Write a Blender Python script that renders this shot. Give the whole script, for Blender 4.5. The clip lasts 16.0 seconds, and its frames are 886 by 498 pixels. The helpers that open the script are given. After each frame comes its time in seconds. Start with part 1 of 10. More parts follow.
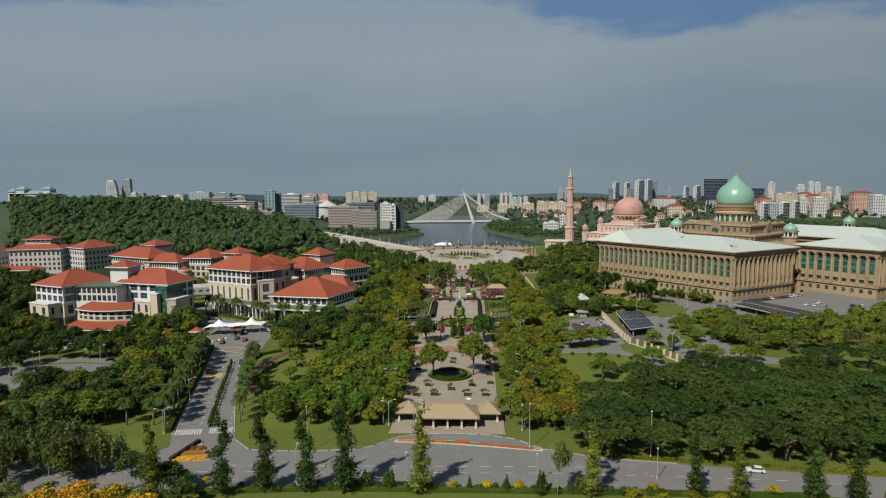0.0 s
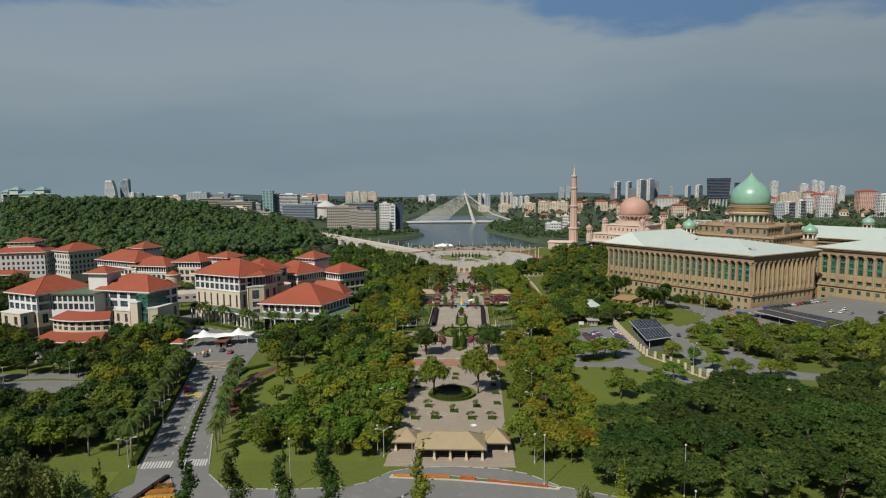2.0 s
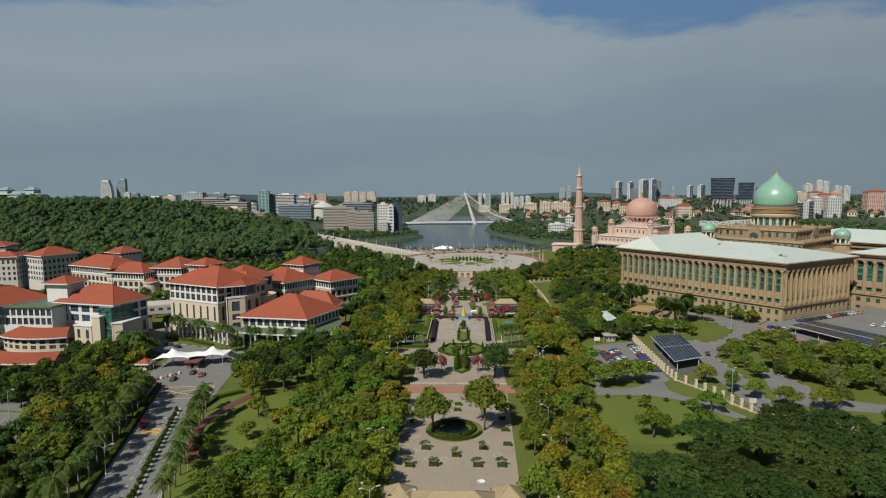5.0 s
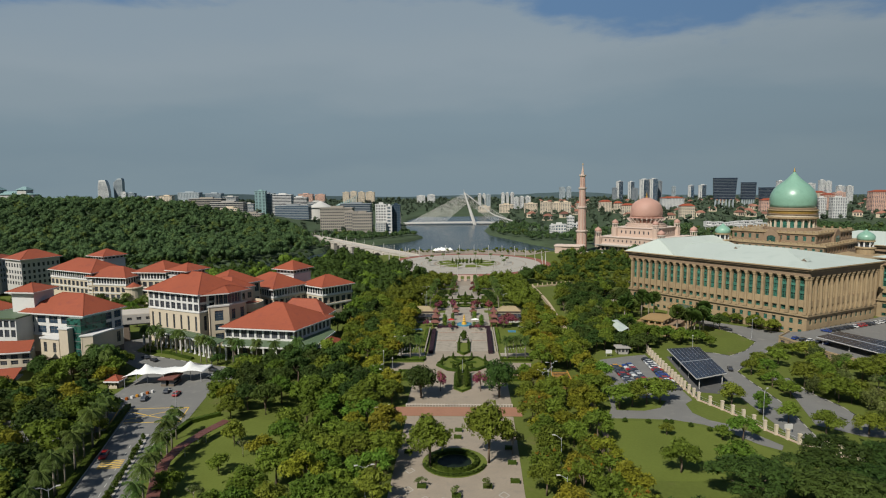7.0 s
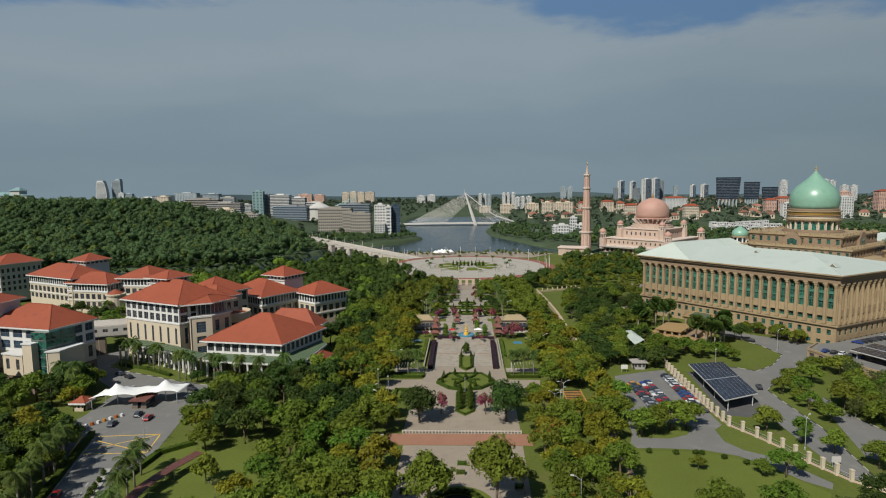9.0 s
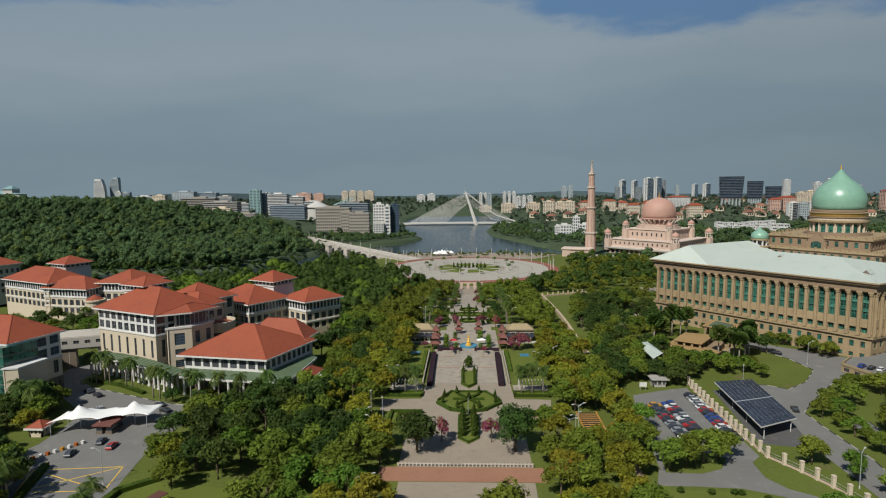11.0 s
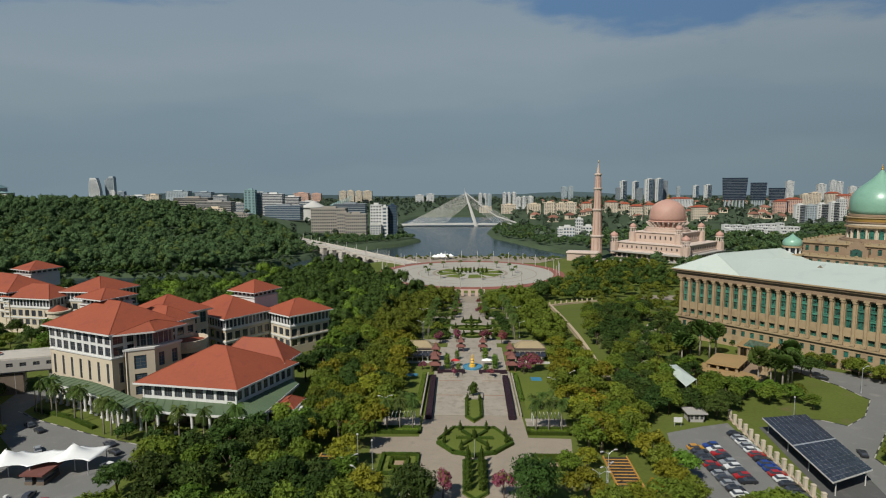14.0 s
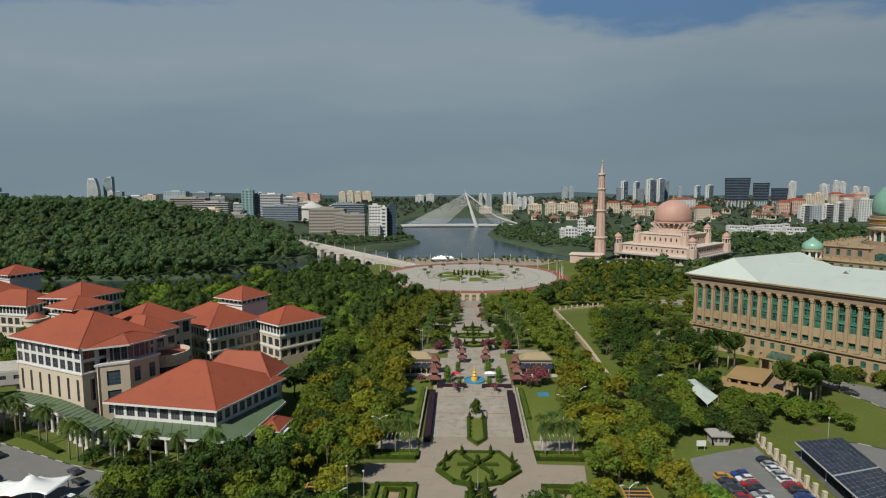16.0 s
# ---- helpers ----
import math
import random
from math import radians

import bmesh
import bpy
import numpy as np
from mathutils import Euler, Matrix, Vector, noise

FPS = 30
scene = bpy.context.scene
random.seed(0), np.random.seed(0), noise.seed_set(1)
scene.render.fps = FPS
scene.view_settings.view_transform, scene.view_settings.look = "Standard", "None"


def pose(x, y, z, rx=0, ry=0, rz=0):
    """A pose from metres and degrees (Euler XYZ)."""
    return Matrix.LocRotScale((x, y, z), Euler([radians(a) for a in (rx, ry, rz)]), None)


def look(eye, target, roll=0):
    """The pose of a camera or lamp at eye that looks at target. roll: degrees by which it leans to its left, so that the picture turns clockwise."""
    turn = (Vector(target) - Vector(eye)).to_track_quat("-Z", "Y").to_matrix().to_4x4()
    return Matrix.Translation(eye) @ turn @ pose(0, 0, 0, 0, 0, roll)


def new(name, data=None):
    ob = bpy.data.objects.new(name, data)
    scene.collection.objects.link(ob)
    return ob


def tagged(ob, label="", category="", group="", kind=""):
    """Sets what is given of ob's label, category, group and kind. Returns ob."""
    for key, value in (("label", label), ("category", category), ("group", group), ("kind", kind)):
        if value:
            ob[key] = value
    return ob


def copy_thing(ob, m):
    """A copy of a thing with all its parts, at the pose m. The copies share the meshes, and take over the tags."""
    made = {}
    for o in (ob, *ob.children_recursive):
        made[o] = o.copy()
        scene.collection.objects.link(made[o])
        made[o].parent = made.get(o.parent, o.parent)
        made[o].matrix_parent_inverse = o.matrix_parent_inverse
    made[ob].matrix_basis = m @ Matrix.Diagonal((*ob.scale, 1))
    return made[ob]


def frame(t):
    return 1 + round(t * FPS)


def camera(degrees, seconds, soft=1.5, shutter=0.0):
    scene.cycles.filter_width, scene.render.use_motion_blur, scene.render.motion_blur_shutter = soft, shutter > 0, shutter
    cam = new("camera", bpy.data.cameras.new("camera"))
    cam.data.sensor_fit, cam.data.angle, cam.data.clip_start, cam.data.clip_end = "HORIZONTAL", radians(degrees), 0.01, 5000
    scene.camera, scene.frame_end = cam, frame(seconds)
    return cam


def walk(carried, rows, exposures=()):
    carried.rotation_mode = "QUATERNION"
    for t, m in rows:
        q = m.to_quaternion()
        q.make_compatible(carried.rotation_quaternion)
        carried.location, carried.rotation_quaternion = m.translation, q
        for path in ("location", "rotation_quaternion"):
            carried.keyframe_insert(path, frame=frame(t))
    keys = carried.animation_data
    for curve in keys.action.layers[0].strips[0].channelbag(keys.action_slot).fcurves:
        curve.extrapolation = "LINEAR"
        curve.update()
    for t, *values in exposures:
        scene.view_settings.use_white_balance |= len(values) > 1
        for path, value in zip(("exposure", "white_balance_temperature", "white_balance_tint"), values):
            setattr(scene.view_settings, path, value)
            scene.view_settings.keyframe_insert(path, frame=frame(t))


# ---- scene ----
cam = camera(73.2, 16.0, soft=1.1)
PATH = [
    (0, (5.057, 1.865, 74.75), (4.976, 3.852, 74.535), -0.4),
    (0.5, (4.718, 7.106, 74.748), (4.636, 9.092, 74.532), -0.4),
    (1, (4.366, 12.41, 74.754), (4.285, 14.397, 74.538), -0.4),
    (1.5, (4.056, 17.773, 74.762), (3.975, 19.76, 74.547), -0.5),
    (2, (3.807, 23.196, 74.784), (3.725, 25.183, 74.568), -0.5),
    (2.5, (3.592, 28.624, 74.804), (3.511, 30.611, 74.588), -0.5),
    (3, (3.347, 34.006, 74.807), (3.266, 35.993, 74.591), -0.4),
    (3.5, (3.036, 39.324, 74.786), (2.956, 41.311, 74.57), -0.5),
    (4, (2.749, 44.655, 74.77), (2.668, 46.642, 74.554), -0.5),
    (6.5, (1.856, 71.523, 74.882), (1.776, 73.51, 74.665), -0.5),
    (7, (1.671, 76.865, 74.907), (1.592, 78.851, 74.69), -0.5),
    (7.5, (1.452, 82.17, 74.933), (1.372, 84.157, 74.716), -0.5),
    (8, (1.219, 87.486, 74.97), (1.139, 89.472, 74.752), -0.5),
    (8.5, (1.009, 92.85, 75.018), (0.929, 94.837, 74.801), -0.5),
    (9, (0.772, 98.233, 75.061), (0.692, 100.22, 74.844), -0.6),
    (11.5, (-0.746, 125.526, 75.119), (-0.825, 127.513, 74.898), -0.5),
    (12, (-1.177, 131.052, 75.128), (-1.254, 133.038, 74.908), -0.5),
    (12.5, (-1.626, 136.518, 75.14), (-1.703, 138.504, 74.919), -0.5),
    (13, (-2.045, 141.784, 75.137), (-2.121, 143.77, 74.917), -0.5),
    (13.5, (-2.358, 146.727, 75.133), (-2.433, 148.714, 74.914), -0.4),
    (14, (-2.594, 151.379, 75.134), (-2.669, 153.366, 74.914), -0.3),
    (14.5, (-2.776, 155.784, 75.13), (-2.851, 157.771, 74.91), -0.3),
    (15, (-2.924, 159.988, 75.117), (-2.999, 161.974, 74.898), -0.3),
    (15.5, (-3.057, 164.048, 75.094), (-3.131, 166.035, 74.876), -0.3),
    (16, (-3.196, 168.006, 75.064), (-3.271, 169.993, 74.845), -0.3),
]
walk(cam, [(t, look(eye, target, roll)) for t, eye, target, roll in PATH],
     [(0, 0.02, 6420, 9.5), (7.5, 0.0, 6380, 9.0), (12, -0.05, 6320, 8.5), (16, -0.06, 6300, 8.0)])

# ---- world and sun ----
SUN_AZ, SUN_EL = math.atan2(-0.53, -0.848), radians(46)
to_sun = Vector((math.cos(SUN_EL) * math.sin(SUN_AZ), math.cos(SUN_EL) * math.cos(SUN_AZ), math.sin(SUN_EL)))
sun = new("sun", bpy.data.lights.new("sun", "SUN"))
sun.data.energy, sun.data.angle, sun.data.color = 4.95, radians(0.6), (1.0, 0.95, 0.86)
sun.matrix_basis = look(to_sun * 100, (0, 0, 0))

world = bpy.data.worlds.new("world")
scene.world = world
world.use_nodes = True
wn, wl = world.node_tree.nodes, world.node_tree.links
wn.clear()


def wnode(kind, **props):
    n = wn.new(kind)
    for k, v in props.items():
        if k == "op":
            n.operation = v
        elif k == "kind":
            n.data_type = v
    return n


sky = wn.new("ShaderNodeTexSky")
sky.sky_type, sky.sun_disc = "NISHITA", False
sky.sun_elevation, sky.sun_rotation = SUN_EL, SUN_AZ
sky.air_density, sky.dust_density = 1.2, 2.5
co = wn.new("ShaderNodeTexCoord")
sep = wn.new("ShaderNodeSeparateXYZ")
wl.new(co.outputs["Generated"], sep.inputs[0])
stretch = wn.new("ShaderNodeMapping")
stretch.inputs["Scale"].default_value = (1.6, 1.0, 5.0)
stretch.inputs["Rotation"].default_value = (0.0, radians(6), 0.0)
wl.new(co.outputs["Generated"], stretch.inputs[0])
cn = wn.new("ShaderNodeTexNoise")
cn.inputs["Scale"].default_value, cn.inputs["Detail"].default_value, cn.inputs["Roughness"].default_value = 2.2, 7.0, 0.5
wl.new(stretch.outputs[0], cn.inputs["Vector"])


def wmath(op, a, b, clamp=False):
    n = wn.new("ShaderNodeMath")
    n.operation, n.use_clamp = op, clamp
    for i, v in enumerate((a, b)):
        if isinstance(v, (int, float)):
            n.inputs[i].default_value = v
        else:
            wl.new(v, n.inputs[i])
    return n.outputs[0]


# the cloud deck: a pale bank above a grey-blue haze, torn open to blue on the east side
fluff = wn.new("ShaderNodeTexNoise")
fluff.inputs["Scale"].default_value, fluff.inputs["Detail"].default_value, fluff.inputs["Roughness"].default_value = 7.0, 6.0, 0.55
wl.new(stretch.outputs[0], fluff.inputs["Vector"])
soft = wmath("SUBTRACT", cn.outputs["Fac"], 0.5)
puff = wmath("SUBTRACT", fluff.outputs["Fac"], 0.5)
ahead = wmath("MAXIMUM", sep.outputs["Y"], 0.3)
east, rise = wmath("DIVIDE", sep.outputs["X"], ahead), wmath("DIVIDE", sep.outputs["Z"], ahead)
el = wmath("ADD", rise, wmath("MULTIPLY", soft, 0.15))
el = wmath("SUBTRACT", el, wmath("MULTIPLY", wmath("MINIMUM", wmath("MAXIMUM", east, 0.0), 0.8), 0.05))
ramp = wn.new("ShaderNodeValToRGB")
ramp.color_ramp.interpolation = "EASE"
stops = [(0.0, (0.222, 0.293, 0.335, 1)), (0.05, (0.200, 0.272, 0.322, 1)), (0.10, (0.210, 0.282, 0.332, 1)), (0.155, (0.255, 0.317, 0.36, 1)),
         (0.215, (0.285, 0.343, 0.385, 1)), (0.275, (0.27, 0.333, 0.385, 1)), (0.36, (0.24, 0.31, 0.385, 1)), (0.55, (0.115, 0.175, 0.265, 1)), (1.0, (0.075, 0.13, 0.225, 1))]
while len(ramp.color_ramp.elements) < len(stops):
    ramp.color_ramp.elements.new(0.5)
for e, (p, c) in zip(ramp.color_ramp.elements, stops):
    e.position, e.color = p, c
wl.new(el, ramp.inputs[0])
edge = wmath("SUBTRACT", 0.300, wmath("MULTIPLY", wmath("MINIMUM", wmath("MAXIMUM", east, 0.0), 0.22), 0.33))
edge = wmath("ADD", edge, wmath("MULTIPLY", wmath("MINIMUM", wmath("MAXIMUM", wmath("SUBTRACT", east, 0.41), 0.0), 0.06), 0.5))
over = wmath("SUBTRACT", wmath("ADD", rise, wmath("MULTIPLY", puff, -0.09)), edge)
gap = wn.new("ShaderNodeMapRange")
gap.interpolation_type = "SMOOTHSTEP"
gap.inputs["From Min"].default_value, gap.inputs["From Max"].default_value = -0.008, 0.035
wl.new(over, gap.inputs["Value"])
high = wn.new("ShaderNodeMapRange")
high.inputs["From Min"].default_value, high.inputs["From Max"].default_value = 0.62, 0.42
wl.new(rise, high.inputs["Value"])
blue = wn.new("ShaderNodeMix")
blue.data_type = "RGBA"
wl.new(wmath("MULTIPLY", gap.outputs[0], wmath("MULTIPLY", high.outputs[0], 0.92)), blue.inputs["Factor"])
wl.new(ramp.outputs[0], blue.inputs["A"])
blue.inputs["B"].default_value = (0.105, 0.205, 0.365, 1)
dim = wn.new("ShaderNodeMapRange")
dim.inputs["From Min"].default_value, dim.inputs["From Max"].default_value = 0.15, 0.75
dim.inputs["To Min"].default_value, dim.inputs["To Max"].default_value = 0.97, 0.84
wl.new(east, dim.inputs["Value"])
bg_sky, bg_cloud, mixer, wout = wn.new("ShaderNodeBackground"), wn.new("ShaderNodeBackground"), wn.new("ShaderNodeMixShader"), wn.new("ShaderNodeOutputWorld")
bg_sky.inputs[1].default_value = 0.06
wl.new(dim.outputs[0], bg_cloud.inputs[1])
mixer.inputs[0].default_value = 0.92
wl.new(sky.outputs[0], bg_sky.inputs[0])
wl.new(blue.outputs["Result"], bg_cloud.inputs[0])
wl.new(bg_sky.outputs[0], mixer.inputs[1])
wl.new(bg_cloud.outputs[0], mixer.inputs[2])
wl.new(mixer.outputs[0], wout.inputs[0])


# ---- materials ----
def mat(name, col, rough=0.75, var=0.18, big=0.06, fine=1.2, bump=0.0, metal=0.0, rnd=0.0, hue=0.0, island=0.0, spec=0.4, dirt_or_shade=None, dirt_or_shade_at=0.55, translucent=0.0, lace=0.0):
    m = bpy.data.materials.new(name)
    m.use_nodes = True
    n, l = m.node_tree.nodes, m.node_tree.links
    b = n["Principled BSDF"]
    b.inputs["Roughness"].default_value, b.inputs["Metallic"].default_value = rough, metal
    b.inputs["Specular IOR Level"].default_value = spec
    geo = n.new("ShaderNodeNewGeometry")

    def noise_tex(scale, detail):
        t = n.new("ShaderNodeTexNoise")
        t.inputs["Scale"].default_value, t.inputs["Detail"].default_value = scale, detail
        l.new(geo.outputs["Position"], t.inputs["Vector"])
        return t.outputs["Fac"]

    def math_node(op, a, b2):
        t = n.new("ShaderNodeMath")
        t.operation = op
        for i, v in enumerate((a, b2)):
            if isinstance(v, (int, float)):
                t.inputs[i].default_value = v
            else:
                l.new(v, t.inputs[i])
        return t.outputs[0]

    n1, n2 = noise_tex(big, 3), noise_tex(fine, 4)
    val = math_node("ADD", math_node("MULTIPLY", math_node("SUBTRACT", n1, 0.5), var * 2.4), math_node("MULTIPLY", math_node("SUBTRACT", n2, 0.5), var * 2.0))
    val = math_node("ADD", val, 1.0)
    hs = n.new("ShaderNodeHueSaturation")
    hs.inputs["Color"].default_value = (*col, 1)
    if rnd or hue:
        oi = n.new("ShaderNodeObjectInfo")
        r = math_node("SUBTRACT", oi.outputs["Random"], 0.5)
        if rnd:
            val = math_node("MULTIPLY", val, math_node("ADD", math_node("MULTIPLY", r, rnd * 2), 1.0))
        if hue:
            l.new(math_node("ADD", math_node("MULTIPLY", math_node("FRACT", math_node("MULTIPLY", oi.outputs["Random"], 7.3), 0.0), hue * 2), 0.5 - hue), hs.inputs["Hue"])
    if island:
        val = math_node("MULTIPLY", val, math_node("ADD", math_node("MULTIPLY", math_node("SUBTRACT", geo.outputs["Random Per Island"], 0.5), island * 2), 1.0))
    l.new(val, hs.inputs["Value"])
    out = hs.outputs["Color"]
    if dirt_or_shade:
        mx = n.new("ShaderNodeMix")
        mx.data_type = "RGBA"
        mr = n.new("ShaderNodeMapRange")
        mr.inputs["From Min"].default_value, mr.inputs["From Max"].default_value = dirt_or_shade_at, dirt_or_shade_at + 0.18
        l.new(noise_tex(big * 3.1, 6), mr.inputs["Value"])
        l.new(mr.outputs[0], mx.inputs["Factor"])
        l.new(out, mx.inputs["A"])
        mx.inputs["B"].default_value = (*dirt_or_shade, 1)
        out = mx.outputs["Result"]
    l.new(out, b.inputs["Base Color"])
    if bump:
        bp = n.new("ShaderNodeBump")
        bp.inputs["Strength"].default_value, bp.inputs["Distance"].default_value = bump, 0.3
        l.new(n2, bp.inputs["Height"])
        l.new(bp.outputs[0], b.inputs["Normal"])
    if translucent:
        tr, mixs = n.new("ShaderNodeBsdfTranslucent"), n.new("ShaderNodeMixShader")
        l.new(out, tr.inputs["Color"])
        mixs.inputs[0].default_value = translucent
        l.new(b.outputs[0], mixs.inputs[1])
        l.new(tr.outputs[0], mixs.inputs[2])
        surf = mixs.outputs[0]
        if lace:
            clear, cut = n.new("ShaderNodeBsdfTransparent"), n.new("ShaderNodeMixShader")
            hole = n.new("ShaderNodeTexNoise")
            hole.inputs["Scale"].default_value, hole.inputs["Detail"].default_value = lace, 1.0
            l.new(geo.outputs["Position"], hole.inputs["Vector"])
            l.new(math_node("GREATER_THAN", hole.outputs["Fac"], 0.45), cut.inputs[0])
            l.new(clear.outputs[0], cut.inputs[1])
            l.new(surf, cut.inputs[2])
            surf = cut.outputs[0]
        l.new(surf, n["Material Output"].inputs["Surface"])
    return m


def plain_glass(name, col, rough=0.08, rnd=0.35):
    return mat(name, col, rough, 0.12, 0.2, 0.6, rnd=rnd, spec=0.7)


GRASS = mat("grass", (0.098, 0.120, 0.025), 0.9, 0.22, 0.035, 0.9, bump=0.4, dirt_or_shade=(0.13, 0.11, 0.05), dirt_or_shade_at=0.60, spec=0.1)
LAWN = mat("lawn", (0.110, 0.135, 0.027), 0.9, 0.17, 0.06, 1.5, bump=0.3, spec=0.1)
# forest floor colour is lightened for the haze over far land
FOREST_FLOOR = mat("forest_floor", (0.056, 0.078, 0.042), 0.95, 0.3, 0.02, 0.2, spec=0.1)
ASPHALT = mat("asphalt", (0.158, 0.154, 0.142), 0.9, 0.12, 0.09, 2.5, bump=0.1, dirt_or_shade=(0.20, 0.19, 0.172), dirt_or_shade_at=0.56)
DARK_ASPHALT = mat("dark_asphalt", (0.085, 0.083, 0.08), 0.9, 0.12, 0.1, 2.5, dirt_or_shade=(0.12, 0.115, 0.105))
PAVING = mat("pale_paving", (0.31, 0.27, 0.215), 0.85, 0.2, 0.12, 2.0, dirt_or_shade=(0.232, 0.202, 0.158), dirt_or_shade_at=0.5)
PINK_PAVING = mat("pinkish_paving", (0.275, 0.228, 0.172), 0.85, 0.12, 0.15, 2.0, dirt_or_shade=(0.235, 0.20, 0.155), dirt_or_shade_at=0.54)
PLAZA_STONE = mat("plaza_stone", (0.35, 0.325, 0.275), 0.85, 0.08, 0.03, 0.7)
TERRACOTTA = mat("terracotta_paving", (0.29, 0.145, 0.09), 0.85, 0.14, 0.15, 1.8, dirt_or_shade=(0.26, 0.13, 0.08))
RED_TRACK = mat("red_track", (0.24, 0.085, 0.06), 0.85, 0.12, 0.05, 1.0)
DIRT = mat("bare_soil", (0.27, 0.19, 0.12), 0.95, 0.2, 0.1, 1.0)
KERB = mat("kerb_concrete", (0.34, 0.32, 0.285), 0.85, 0.12, 0.3, 2.0, rnd=0.08)
KERB_DARK = mat("kerb_black_paint", (0.03, 0.03, 0.03), 0.7, 0.1)
ROAD_PAINT = mat("white_road_paint", (0.46, 0.45, 0.41), 0.7, 0.22, 0.6, 3.0)
YELLOW_PAINT = mat("yellow_road_paint", (0.62, 0.40, 0.06), 0.7, 0.2, 0.6, 3.0)
RED_ROOF = mat("red_roof_tile", (0.262, 0.062, 0.027), 0.7, 0.12, 0.09, 0.9, bump=0.15, dirt_or_shade=(0.215, 0.05, 0.028), dirt_or_shade_at=0.55)
CREAM_WALL = mat("cream_render", (0.51, 0.435, 0.325), 0.85, 0.07, 0.08, 0.9)
WHITE_WALL = mat("white_paint", (0.57, 0.56, 0.53), 0.75, 0.05, 0.1, 0.9)
GREY_WALL = mat("grey_render", (0.34, 0.32, 0.29), 0.85, 0.1, 0.1, 1.0)
BROWN_STONE = mat("dark_brown_stone", (0.15, 0.115, 0.085), 0.8, 0.15, 0.2, 1.0)
GREEN_METAL = mat("green_metal_roof", (0.095, 0.135, 0.075), 0.55, 0.1, 0.2, 1.5)
DARK_FRAME = mat("dark_bronze_window_frame", (0.13, 0.125, 0.115), 0.5, 0.08)
WINDOW_GLASS = plain_glass("dark_window_glass", (0.045, 0.05, 0.06))
# near-black patches paint the shade of open bays into the teal
TEAL_GLASS = mat("teal_window_glass", (0.028, 0.105, 0.080), 0.12, 0.3, 0.25, 0.8, rnd=0.4, spec=0.6, dirt_or_shade=(0.010, 0.016, 0.015), dirt_or_shade_at=0.47)
TEAL_SPANDREL = mat("teal_spandrel_panel", (0.060, 0.185, 0.135), 0.35, 0.12, 0.3, 1.0, rnd=0.3)
BLUE_GLASS = plain_glass("blue_window_glass", (0.035, 0.06, 0.09))
SANDSTONE = mat("tan_sandstone", (0.305, 0.226, 0.128), 0.85, 0.17, 0.05, 0.7, dirt_or_shade=(0.225, 0.158, 0.092), dirt_or_shade_at=0.55)
SANDSTONE_DARK = mat("brown_sandstone", (0.235, 0.165, 0.105), 0.85, 0.12, 0.08, 0.8)
MINT_ROOF = mat("pale_mint_roof", (0.43, 0.475, 0.425), 0.6, 0.05, 0.04, 0.8, dirt_or_shade=(0.38, 0.43, 0.385), dirt_or_shade_at=0.56)
DOME_GREEN = mat("glazed_green_dome_tile", (0.195, 0.345, 0.255), 0.34, 0.10, 0.15, 1.2, bump=0.05, dirt_or_shade=(0.17, 0.31, 0.23), spec=0.5)
GOLD = mat("gilded_band", (0.45, 0.27, 0.07), 0.4, 0.1, metal=0.6)
PINK_STONE = mat("rose_granite", (0.46, 0.345, 0.275), 0.8, 0.06, 0.06, 0.6)
PINK_DOME = mat("rose_dome_tile", (0.42, 0.245, 0.19), 0.6, 0.10, 0.1, 0.9)
PINK_RIB = mat("faded_rose_tile", (0.47, 0.30, 0.235), 0.7, 0.08)
PINK_PALE = mat("pale_rose_stone", (0.55, 0.45, 0.38), 0.8, 0.06)
TENT = mat("white_membrane", (0.80, 0.79, 0.75), 0.6, 0.03, 0.3, 1.0)
STEEL = mat("galvanised_steel", (0.50, 0.51, 0.52), 0.45, 0.06, 0.5, 2.0, metal=0.5)
SOLAR = mat("dark_solar_panel", (0.028, 0.033, 0.045), 0.25, 0.1, 0.5, 1.5, rnd=0.3, spec=0.6)
THATCH = mat("tan_shingle_roof", (0.30, 0.235, 0.135), 0.9, 0.14, 0.3, 2.5, bump=0.2)
RED_WOOD = mat("dark_red_painted_wood", (0.155, 0.060, 0.046), 0.75, 0.2, 0.4, 2.0)
BARK = mat("bark", (0.13, 0.095, 0.065), 0.95, 0.25, 0.5, 3.0)
PALE_BARK = mat("pale_palm_bark", (0.27, 0.235, 0.19), 0.95, 0.2, 0.5, 3.0)
WATER = mat("lake_water", (0.026, 0.040, 0.046), 0.22, 0.10, 0.01, 0.05, spec=0.32, bump=0.05)
POOL = mat("pool_blue", (0.06, 0.22, 0.33), 0.15, 0.1)
DARK_POOL = mat("dark_pool_water", (0.010, 0.016, 0.010), 0.5, 0.1, spec=0.1)
RUBBER = mat("black_rubber", (0.02, 0.02, 0.02), 0.8, 0.1)
CONCRETE = mat("weathered_concrete", (0.44, 0.40, 0.34), 0.85, 0.12, 0.05, 0.6, dirt_or_shade=(0.30, 0.27, 0.23))
PALE_CONCRETE = mat("pale_concrete", (0.46, 0.445, 0.41), 0.8, 0.08, 0.05, 0.5)


def leaf(name, col, hue=0.02, rnd=0.25, lace=2.6):
    return mat(name, col, 0.6, 0.24, 0.3, 2.6, bump=0.2, rnd=rnd, hue=hue, island=0.22, spec=0.1, translucent=0.17, lace=lace)


